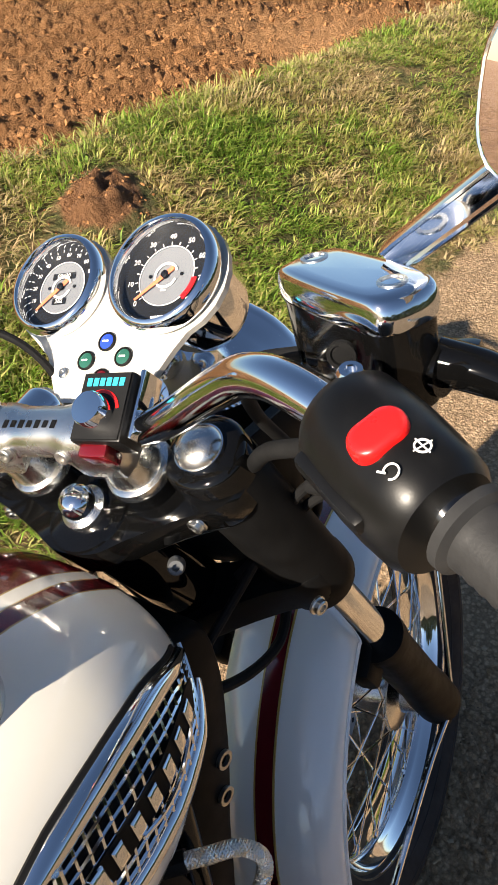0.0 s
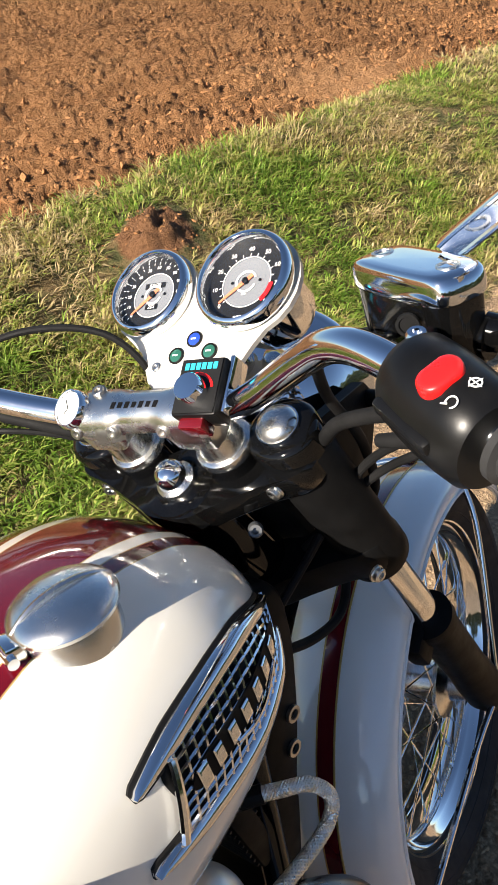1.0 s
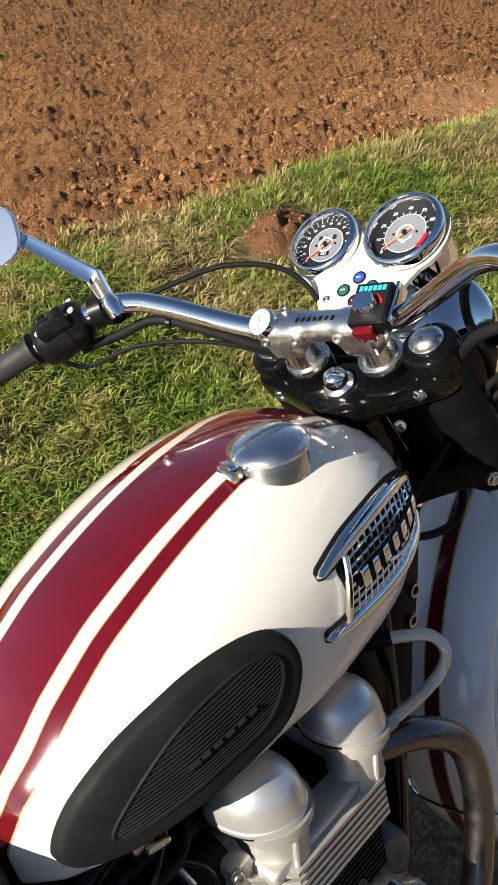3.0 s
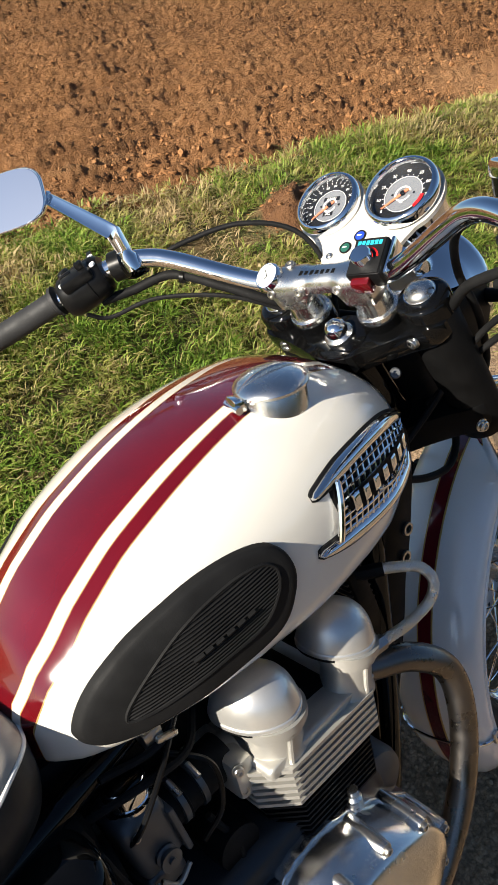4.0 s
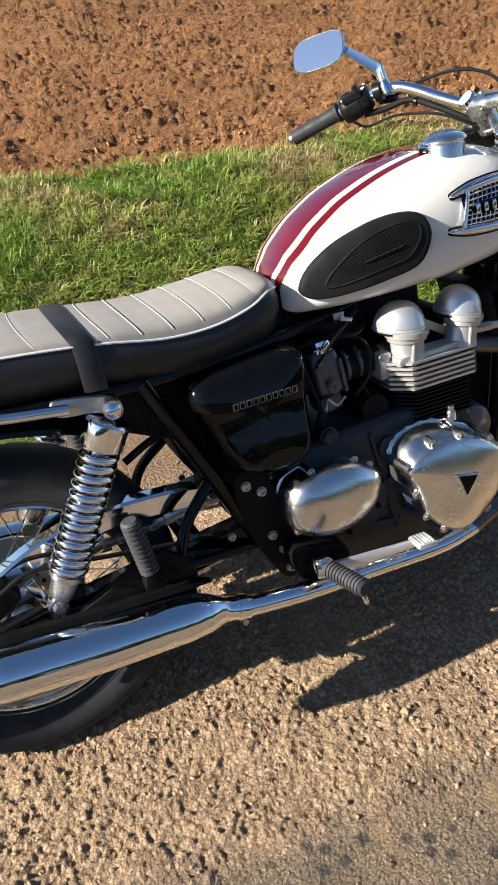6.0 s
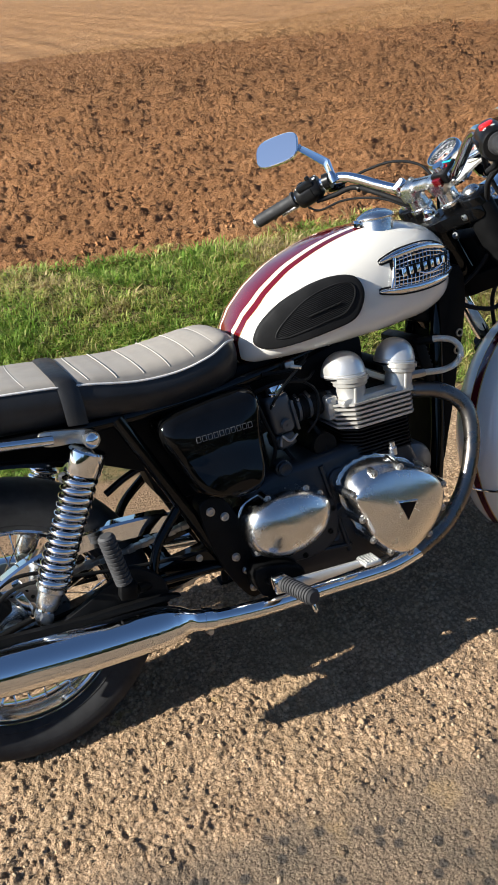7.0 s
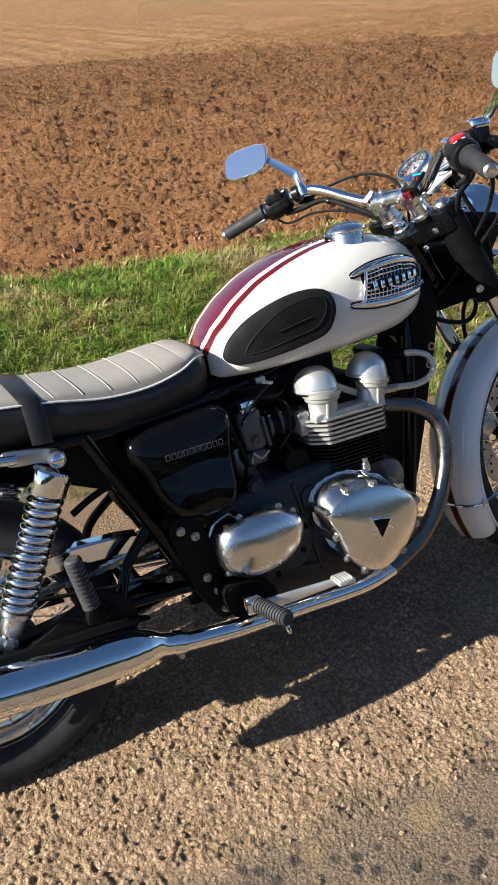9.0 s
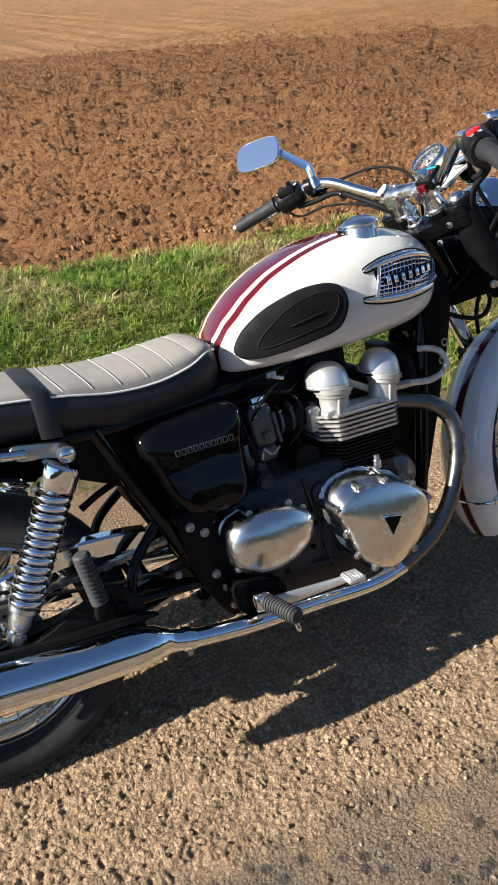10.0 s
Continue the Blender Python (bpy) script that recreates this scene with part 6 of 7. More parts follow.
smooth(part("choke_lever", block((0.008, 0.030, 0.006), 0.002, on_left(-0.024, -0.020, 0.022)), PLASTIC, bars), 40)
smooth(part("horn_button", revolve([(0.007, 0), (0.007, 0.006), (0.005, 0.008), (0, 0.008)], on_left(0.020, -0.018, 0.020).translation, LN, 18), PLASTIC, bars), 40)
smooth(part("pod_seam", revolve([(0.0275, -0.0015), (0.0285, 0.0), (0.0275, 0.0015)], LPOD - LALONG * 0.012, LALONG, 36), DARK, bars))
for u, v in ((-0.030, 0.012), (-0.028, -0.012), (0.020, 0.016)):
    smooth(part("pod_screw", revolve([(0.0042, 0), (0.0042, 0.003), (0, 0.0035)], on_left(u, v, 0.0245).translation, LN, 12), WHITE if v > -0.02 else ALLOY, bars), 30)

# brake master cylinder with chrome lid
MC = V(1.242, -0.272, 1.077)
reservoir = new("brake_reservoir")
reservoir.parent = bike
reservoir["label"] = "black brake fluid reservoir with chrome lid"
reservoir.matrix_local = FRONT
corners = [(-0.046, -0.028), (0.010, 0.053), (0.045, 0.028), (-0.010, -0.053)]
box = [(x0 + (x1 - x0) * k, y0 + (y1 - y0) * k) for (x0, y0), (x1, y1) in zip(corners, corners[1:] + corners[:1]) for k in (0.14, 0.86)]
for _ in range(3):
    # round the corners off
    box = [q for (x0, y0), (x1, y1) in zip(box, box[1:] + box[:1]) for q in ((x0 * 0.75 + x1 * 0.25, y0 * 0.75 + y1 * 0.25), (x0 * 0.25 + x1 * 0.75, y0 * 0.25 + y1 * 0.75))]
tilt = Matrix.Translation(MC) @ pose(0, 0, 0, 3, 2.5, 0)


def stack(name, levels, mat, label=""):
    bm = bmesh.new()
    rings(bm, [[tilt @ V(x * k, y * k, h) for x, y in box] for k, h in levels])
    return smooth(part(name, bm, mat, reservoir, label), 40)


stack("reservoir_body", [(0.80, -0.046), (0.89, -0.042), (0.93, -0.020), (0.955, 0.004), (0.96, 0.010)], GLOSS, "gloss black body")
stack("reservoir_lid", [(0.985, 0.006), (1.005, 0.0075), (1.015, 0.0130), (1.005, 0.0180), (0.975, 0.0215), (0.92, 0.0236), (0.82, 0.0246), (0.6, 0.0250), (0.1, 0.0252)], CHROME, "chrome lid")
for x, y in ((-0.018, -0.027), (0.018, 0.027)):
    p = tilt @ V(x, y, 0.0252)
    smooth(part("lid_screw", revolve([(0.0075, -0.002), (0.0075, 0.0004), (0.0055, 0.0006), (0.005, -0.001), (0, -0.001)], p, tilt.to_3x3() @ V(0, 0, 1), 20), ALLOY, reservoir), 40)
smooth(part("sight_glass", revolve([(0.0075, 0), (0.0075, 0.003), (0.0055, 0.003), (0.005, 0.0015), (0, 0.0015)], tilt @ V(-0.036, -0.004, -0.004), tilt.to_3x3() @ V(-1, -0.1, 0), 20), DARK, reservoir), 40)
smooth(part("cylinder_body", tube([MC + V(0.004, 0.030, -0.020), MC + V(0.000, 0.0, -0.024), MC + V(-0.012, -0.045, -0.028)], [0.012, 0.015, 0.014], 18, 4), GLOSS, reservoir), 40)
smooth(part("front_brake_lever", tube([(1.232, -0.315, 1.052), (1.232, -0.350, 1.040), (1.222, -0.385, 1.018), (1.205, -0.43, 0.990), (1.185, -0.475, 0.975), (1.176, -0.490, 0.972)], [0.008, 0.007, 0.0065, 0.006, 0.006, 0.008], 14, 6), ALLOY, reservoir, "alloy brake lever"))
smooth(part("lever_pivot", block((0.030, 0.030, 0.016), 0.005, Matrix.Translation(V(1.236, -0.318, 1.050))), GLOSS, reservoir), 40)
smooth(part("lever_clamp", tube([(1.234, -0.312, 1.053), (1.232, -0.335, 1.046), (1.229, -0.356, 1.037)], [0.0125, 0.0120, 0.0095], 16, 4), GLOSS, reservoir, "gloss black lever perch"), 40)

clutch = new("clutch_lever")
clutch.parent = bike
clutch["label"] = "black clutch lever bracket with alloy lever"
clutch.matrix_local = FRONT
smooth(part("lever_bracket", tube([(1.192, 0.262, 1.057), (1.184, 0.276, 1.055)], 0.0205, 20, straight=True), PLASTIC, clutch), 40)
smooth(part("lever_pivot", block((0.034, 0.036, 0.018), 0.006, Matrix.Translation(V(1.225, 0.285, 1.036))), GLOSS, clutch), 40)
smooth(part("lever_blade", tube([(1.232, 0.300, 1.044), (1.224, 0.345, 1.036), (1.200, 0.400, 1.020), (1.170, 0.450, 1.006), (1.162, 0.462, 1.003)], [0.008, 0.007, 0.006, 0.006, 0.008], 14, 6), ALLOY, clutch))
smooth(part("clutch_cable", tube([(1.226, 0.262, 1.040), (1.255, 0.215, 1.056), (1.300, 0.140, 1.062), (1.335, 0.075, 1.030), (1.335, 0.045, 0.955), (1.295, 0.04, 0.82)], 0.0035, 10), RUBBER, clutch, "black clutch cable"))

# wiring and cables under the bars
loom = new("wiring_loom")
loom.parent = bike
loom["label"] = "black wiring and cables below the handlebar"
loom.matrix_local = FRONT
smooth(part("left_loom", tube([(1.165, 0.300, 1.015), (1.195, 0.265, 1.018), (1.225, 0.215, 1.025), (1.245, 0.150, 0.996), (1.268, 0.100, 0.965), (1.31, 0.060, 0.93), (1.36, 0.03, 0.90)], 0.0065, 12), RUBBER, loom))
smooth(part("left_cable", tube([(1.145, 0.315, 1.005), (1.170, 0.300, 0.990), (1.205, 0.240, 1.000), (1.240, 0.150, 0.985), (1.28, 0.09, 0.945), (1.32, 0.05, 0.90)], 0.003, 8), RUBBER, loom))
smooth(part("cable_tie", tube([(1.228, 0.204, 1.020), (1.2295, 0.199, 1.018)], 0.0085, 12, straight=True), PLASTIC, loom))
smooth(part("right_loom", tube([(1.185, -0.300, 1.012), (1.235, -0.250, 0.995), (1.275, -0.175, 0.965), (1.31, -0.13, 0.925), (1.35, -0.09, 0.90)], 0.0065, 12), RUBBER, loom))
smooth(part("throttle_cable", tube([(1.19, -0.31, 1.020), (1.25, -0.29, 0.985), (1.31, -0.22, 0.93), (1.345, -0.14, 0.87), (1.32, -0.07, 0.78), (1.27, -0.04, 0.74)], 0.0045, 10), RUBBER, loom))
smooth(part("throttle_return", tube([(1.185, -0.325, 1.015), (1.26, -0.305, 0.965), (1.33, -0.225, 0.905), (1.36, -0.14, 0.85), (1.335, -0.06, 0.78)], 0.0045, 10), RUBBER, loom))
smooth(part("brake_pipe", tube([(1.250, -0.245, 1.052), (1.275, -0.175, 1.030), (1.315, -0.145, 0.97), (1.375, -0.135, 0.88), (1.42, -0.10, 0.78), (1.46, 0.03, 0.70), (1.50, 0.09, 0.60), (1.55, 0.115, 0.45), (1.58, 0.11, 0.38)], 0.0052, 12), RUBBER, loom, "front brake hose"))
smooth(part("yoke_hose", tube([(1.40, -0.05, 0.76), (1.395, -0.060, 0.70), (1.360, -0.062, 0.672), (1.310, -0.055, 0.680), (1.262, -0.042, 0.705), (1.232, -0.030, 0.735)], 0.0055, 10), RUBBER, loom))

# heated-grip controller clamped beside the bar clamp
box_m = Matrix.Translation(V(1.259, -0.069, 1.006)) @ pose(0, 0, 0, 0, -36, 0)
ctrl = new("grip_heater_control")
ctrl.parent = bike
ctrl["label"] = "black grip-heater control box with knob"
ctrl.matrix_local = FRONT
smooth(part("control_box", block((0.052, 0.044, 0.026), 0.003, box_m), PLASTIC, ctrl), 40)
part("control_face", block((0.048, 0.040, 0.0012), 0.0, box_m @ pose(0, 0, 0.0133)), DIAL, ctrl, "dark printed face")
for i in range(6):
    part("mark_bar", block((0.0060, 0.0042, 0.0006), 0.0, box_m @ pose(0.0175, 0.0140 - i * 0.0056, 0.0141)), CYAN, ctrl)
ring_mark(box_m @ pose(-0.006, 0.001, 0.0140), 0.0165, 0.0012, -75, 75, ctrl, RED)
smooth(part("control_knob", revolve([(0.0125, 0), (0.0125, 0.012), (0.0115, 0.014), (0.004, 0.0145), (0, 0.0145)], box_m @ V(-0.006, 0.001, 0.0135), box_m.to_3x3() @ V(0, 0, 1), 30), CHROME, ctrl, "bright control knob"), 40)
smooth(part("control_lens", block((0.012, 0.024, 0.020), 0.002, box_m @ pose(-0.029, 0.004, -0.002)), RED_LENS, ctrl, "dark red lens"), 40)
smooth(part("control_stay", block((0.050, 0.004, 0.022), 0.001, box_m @ pose(0.004, -0.0245, -0.003)), CHROME, ctrl), 40)

# -- mirrors --
def mirror(side, base, knee, joint, centre, normal, roll, label, w, h):
    ob = new("mirror")
    ob.parent = bike
    ob["label"] = label
    ob.matrix_local = FRONT
    n = Vector(normal).normalized()
    m = frame_to(Vector(centre), n, (0, 1, 0)) @ pose(0, 0, 0, 0, 0, roll)
    out = []
    for i in range(40):
        a = math.tau * i / 40
        c, s = math.cos(a), math.sin(a)
        out.append((w * math.copysign(abs(c) ** 0.62, c), h * math.copysign(abs(s) ** 0.62, s)))
    bm = bmesh.new()
    rings(bm, [[m @ V(x * k, y * k, q) for x, y in out] for k, q in ((0.15, -0.024), (0.5, -0.022), (0.8, -0.016), (0.95, -0.007), (1.0, -0.001), (1.0, 0.003), (0.985, 0.004), (0.965, 0.0035))])
    smooth(part("mirror_shell", bm, CHROME, ob, "chrome mirror shell"), 50)
    bm = bmesh.new()
    rings(bm, [[m @ V(x * k, y * k, q) for x, y in out] for k, q in ((0.965, 0.0020), (0.965, 0.0040), (0.955, 0.0043))])
    part("mirror_glass", bm, MIRROR, ob, "mirror glass")
    # flat bar with a sunken face between two raised edges
    b, kn, jn = Vector(base), Vector(knee), Vector(joint)
    stations = [(b, 0.0088), (b.lerp(jn, 0.10), 0.0092), (b.lerp(jn, 0.85), 0.0084), (jn, 0.0072)] if side < 0 else [(b, 0.0085), (b.lerp(kn, 0.75), 0.0095), (kn, 0.0108), (kn.lerp(jn, 0.10), 0.0108), (kn.lerp(jn, 0.9), 0.0085), (jn, 0.0075)]
    bm = bmesh.new()
    loops = []
    for i, (c, half) in enumerate(stations):
        along = (stations[min(i + 1, len(stations) - 1)][0] - stations[max(i - 1, 0)][0]).normalized()
        face = V(-0.97, 0.10, -0.10) if side < 0 else V(-0.80, -0.15, 0.58)
        face = (face - along * face.dot(along)).normalized()
        across = along.cross(face)
        sunk = 0.0022 if 0 < i < len(stations) - 1 and side < 0 else 0.0050
        loops.append([c + across * u * half + face * q for u, q in ((-1, -0.005), (-1, 0.003), (-0.85, 0.0055), (-0.68, 0.0055), (-0.55, sunk), (0.55, sunk), (0.68, 0.0055), (0.85, 0.0055), (1, 0.003), (1, -0.005), (0.5, -0.008), (-0.5, -0.008))])
    rings(bm, loops)
    smooth(part("mirror_arm", bm, CHROME, ob, "flat chrome mirror arm"), 30)
    smooth(part("arm_ball", revolve([(0.0, -0.010), (0.008, -0.006), (0.010, 0.0), (0.008, 0.006), (0.0, 0.010)], joint, n, 18), CHROME, ob))
    b = Vector(base)
    if side > 0:
        smooth(part("arm_base", revolve([(0.012, -0.022), (0.012, -0.004), (0.0095, 0.0), (0.0095, 0.006)], b, Vector(knee) - b, 20), CHROME, ob), 40)
    return ob


mirror(1, (1.186, 0.246, 1.070), (1.182, 0.252, 1.100), (1.195, 0.372, 1.158), (1.163, 0.424, 1.166), (-0.84, -0.38, 0.40), 14, "rounded chrome mirror showing blue sky", 0.0665, 0.0400)
mirror(-1, (1.258, -0.291, 1.099), (1.252, -0.318, 1.119), (1.236, -0.374, 1.152), (1.210, -0.4075, 1.168), (-0.944, 0.258, 0.200), -12.5, "rounded chrome mirror showing blue sky", 0.0600, 0.0390)

# -- instruments --
DIAL_N = V(-0.62, 0, 0.785).normalized()


def text_mesh(body, size, m, mat, parent, name="numeral"):
    curve = bpy.data.curves.new(name, "FONT")
    curve.body, curve.size, curve.align_x, curve.align_y, curve.extrude = body, size, "CENTER", "CENTER", 0.0001
    tmp = bpy.data.objects.new(name, curve)
    data = bpy.data.meshes.new_from_object(tmp)
    bpy.data.objects.remove(tmp)
    bpy.data.curves.remove(curve)
    data.transform(m)
    data.materials.clear()
    data.materials.append(mat)
    ob = new(name, data)
    ob.parent = parent
    return ob


def gauge(name, label, centre, r, numerals, a0, a1, needle, speedo):
    g = new(name)
    g.parent = bike
    g["label"] = label
    g.matrix_local = FRONT
    c = Vector(centre)
    n = DIAL_N
    k = r / 0.047
    smooth(part("gauge_can", revolve([(0.020 * k, -0.082), (0.036 * k, -0.076), (0.041 * k, -0.062), (0.043 * k, -0.020), (0.0435 * k, -0.0125)], c, n, 44), CHROME, g, "chrome instrument can"), 40)
    smooth(part("bezel", revolve([(0.0440 * k, -0.010), (0.0480 * k, -0.008), (0.0490 * k, -0.002), (0.0480 * k, 0.004), (0.0455 * k, 0.0075), (0.0425 * k, 0.008), (0.0405 * k, 0.005), (0.0400 * k, -0.002), (0.0400 * k, -0.010)], c, n, 56, ring=True), CHROME, g, "chrome bezel"), 50)
    part("dial", revolve([(0.0405 * k, -0.0070), (0.0, -0.0068)], c, n, 56), DIAL, g, "black dial")
    part("dial_centre", revolve([(0.0245 * k, -0.0064), (0.0, -0.0062)], c, n, 48), DIAL_GREY, g, "grey dial centre")
    f = frame_to(c + n * -0.0058, n, (0, -1, 0))
    part("dial_line", revolve([(0.0247 * k, -0.0060), (0.0254 * k, -0.0060), (0.0254 * k, -0.0057), (0.0247 * k, -0.0057)], c, n, 48, ring=True), WHITE, g)
    count = len(numerals)
    for i, word in enumerate(numerals):
        a = radians(a0 + (a1 - a0) * i / (count - 1))
        rr = (0.0330 if not speedo else 0.0322) * k
        text_mesh(word, 0.0060 * k if not speedo else 0.0052 * k, f @ pose(math.cos(a) * rr, math.sin(a) * rr, 0.0004), WHITE, g)
    ticks = (count - 1) * 2
    for i in range(ticks + 1):
        a = a0 + (a1 - a0) * i / ticks
        rr = 0.0272 * k if not speedo else 0.0375 * k
        part("tick", block((0.0026, 0.0007, 0.0002), 0.0, f @ pose(math.cos(radians(a)) * rr, math.sin(radians(a)) * rr, 0.0004, 0, 0, a)), WHITE, g)
    if speedo:
        for v, word, col in ((0.011, "07430", DIAL), (-0.0135, "262", DIAL)):
            w = 0.0052 * len(word) * k
            part("counter", block((w, 0.0062 * k, 0.0004), 0.0, f @ pose(0, v * k, 0.0002)), col, g, "black counter window")
            text_mesh(word, 0.0060 * k, f @ pose(0, v * k, 0.0005), WHITE, g, "counter_digits")
    else:
        ring_mark(f @ pose(0, 0, 0.0003), 0.0268 * k, 0.0022 * k, -48, -8, g, RED)
        for i in range(5):
            part("mark_bar", block((0.0024, 0.0022, 0.0002), 0.0, f @ pose((i - 2) * 0.0032, -0.0345 * k, 0.0004)), WHITE, g)
        part("mark_bar", block((0.005, 0.0012, 0.0002), 0.0, f @ pose(0, -0.0125 * k, 0.0006)), WHITE, g)
    for s in (-1, 1):
        part("dial_screw", revolve([(0.0016, 0), (0.0016, 0.0006), (0, 0.0007)], f @ V(s * 0.0145 * k, 0, 0.0002), n, 10), DARK, g)
    ring_mark(f @ pose(0, 0, 0.0004), 0.0100 * k, 0.0011, 20, 340, g, WHITE)
    a = radians(needle)
    bm = bmesh.new()
    tip, tail = V(math.cos(a), math.sin(a), 0), V(-math.sin(a), math.cos(a), 0)
    rings(bm, [[f @ (tip * t * k + tail * w + V(0, 0, h)) for h in (0.0016, 0.0022)] + [f @ (tip * t * k - tail * w + V(0, 0, h)) for h in (0.0022, 0.0016)] for t, w in ((-0.009, 0.0019), (0.0, 0.0021), (0.0315, 0.0009))])
    part("needle", bm, ORANGE, g, "orange needle")
    smooth(part("needle_hub", revolve([(0.0032, 0.0), (0.0032, 0.0026), (0.0022, 0.0032), (0, 0.0033)], f @ V(0, 0, 0.0008), n, 22), DARK, g), 40)
    glass = part("gauge_glass", revolve([(0.0408 * k, 0.0044), (0.0, 0.0052)], c, n, 48), GLASS, g, "clear gauge glass")
    glass.visible_shadow = False
    return g


SP, TA = V(1.3935, 0.0605, 1.0505), V(1.3915, -0.0512, 1.0525)
gauge("speedometer", "round black speedometer with chrome bezel", SP, 0.0455, ["0", "10", "20", "30", "40", "50", "60", "70", "80", "90", "100", "110", "120"], 222, -42, 222, True)
gauge("tachometer", "round black tachometer with chrome bezel", TA, 0.0490, ["0", "10", "20", "30", "40", "50", "60", "70", "80"], 222, -42, 218, False)

# bracket plate behind the gauges with four warning lamps
plate = new("instrument_plate")
plate.parent = bike
plate["label"] = "white painted instrument plate with warning lamps"
plate.matrix_local = FRONT
pm = frame_to(V(1.3925, 0, 1.051) - DIAL_N * 0.0125, DIAL_N, (0, -1, 0))
outline = []
for i in range(15):
    a = radians(-62 + 228 * i / 14)
    outline.append((0.0515 + 0.0535 * math.cos(a), 0.0 + 0.0535 * math.sin(a)))
for i in range(15):
    a = radians(14 + 228 * i / 14)
    outline.append((-0.0605 + 0.0500 * math.cos(a), 0.0 + 0.0500 * math.sin(a)))
outline += [(-0.062, -0.062), (-0.047, -0.094), (-0.036, -0.104), (0.036, -0.104), (0.047, -0.094), (0.066, -0.062)]
bm = bmesh.new()
rings(bm, [[pm @ V(x, y, h) for x, y in outline] for h in (-0.004, 0.002)])
part("plate", bm, CREAM, plate, "cream painted plate")
for x, y, mat, lab in ((0.000, -0.052, BLUE_LENS, "blue lamp"), (-0.018, -0.068, GREEN_LENS, "green lamp"), (0.020, -0.066, GREEN_LENS, "green lamp"), (0.001, -0.084, RED_LENS, "red lamp")):
    p = pm @ V(x, y, 0.002)
    smooth(part("lamp_ring", revolve([(0.0078, 0), (0.0085, 0.001), (0.0085, 0.002), (0.0068, 0.0024), (0.0066, 0.001)], p, DIAL_N, 24), DARK, plate), 40)
    smooth(part("warning_lamp", revolve([(0.0068, 0.0), (0.0066, 0.002), (0.004, 0.003), (0, 0.0033)], p, DIAL_N, 24), mat, plate, lab), 50)
    part("lamp_mark", block((0.0058, 0.0016, 0.0003), 0.0, pm @ pose(x, y, 0.0052)), WHITE, plate)
screw(pm @ V(-0.040, -0.078, 0.002), plate, 0.004, 0.003, DIAL_N, ALLOY)

# -- headlight and indicators --
lamp = new("headlight")
lamp.parent = bike
lamp["label"] = "round chrome headlight"
lamp.matrix_local = FRONT
HC = V(1.475, 0, 0.880)
smooth(part("headlight_shell", revolve([(0.0, -0.085), (0.025, -0.082), (0.055, -0.066), (0.078, -0.038), (0.090, 0.0), (0.092, 0.022), (0.096, 0.026), (0.098, 0.036), (0.094, 0.044)], HC, (1, 0, 0.02), 48), CHROME, lamp, "chrome shell"), 50)
smooth(part("headlight_lens", revolve([(0.094, 0.040), (0.085, 0.050), (0.05, 0.060), (0, 0.064)], HC, (1, 0, 0.02), 48), LENS, lamp, "clear lens"), 50)
for s in (-1, 1):
    smooth(part("headlight_bolt", revolve([(0.010, 0), (0.010, 0.008), (0.006, 0.011), (0, 0.011)], HC + V(-0.018, s * 0.108, 0.0), (0, s, 0), 14), CHROME, lamp), 40)
    ind = new("indicator")
    ind.parent = bike
    ind["label"] = "chrome bullet indicator"
    ind.matrix_local = FRONT
    ic = V(1.432, s * 0.205, 0.888)
    smooth(part("indicator_stem", tube([(1.455, s * 0.112, 0.885), (1.440, s * 0.200, 0.887)], [0.010, 0.008], 14, straight=True), SATIN, ind), 40)
    smooth(part("indicator_shell", revolve([(0.0, -0.038), (0.010, -0.036), (0.020, -0.026), (0.0255, -0.008), (0.027, 0.012), (0.028, 0.016), (0.026, 0.020)], ic, (1, 0, 0), 28), CHROME, ind, "chrome bullet shell"), 50)
    smooth(part("indicator_lens", revolve([(0.026, 0.018), (0.022, 0.028), (0.012, 0.034), (0, 0.036)], ic, (1, 0, 0), 28), LENS, ind), 50)

# -- front mudguard --
guard = new("front_mudguard")
guard.parent = bike
guard["label"] = "cream front mudguard with a burgundy centre band"
guard.matrix_local = FRONT @ Matrix.Translation(V(-0.006, -0.018, -0.012))


def guard_ring(a, rows):
    c = Vector(AXLE)
    return [c + V(math.cos(a) * r, y, math.sin(a) * r) for r, y in rows]


GR = 0.347
SECTION = [(GR - 0.030, -0.068), (GR - 0.018, -0.0675), (GR - 0.006, -0.060), (GR + 0.003, -0.045), (GR + 0.008, -0.025), (GR + 0.010, 0.0)]
SECTION = [(r, y * 1.12) for r, y in SECTION]
SECTION = SECTION + [(r, -y) for r, y in reversed(SECTION[:-1])]
INNER = [(r - 0.003, y * 0.96) for r, y in reversed(SECTION)]
bm = bmesh.new()
N = 64
START, END = 208.0, 28.0
angs = [radians(START + (END - START) * i / N) for i in range(N + 1)]


def tip(i):
    """Rounded ends."""
    t = min(i, N - i)
    return 1.0 if t > 4 else (0.80, 0.90, 0.955, 0.985, 0.996)[t]


rings(bm, [guard_ring(a, [(r, y * tip(i)) for r, y in SECTION + INNER]) for i, a in enumerate(angs)])
smooth(part("guard_blade", bm, PALE, guard, "cream painted blade"), 50)
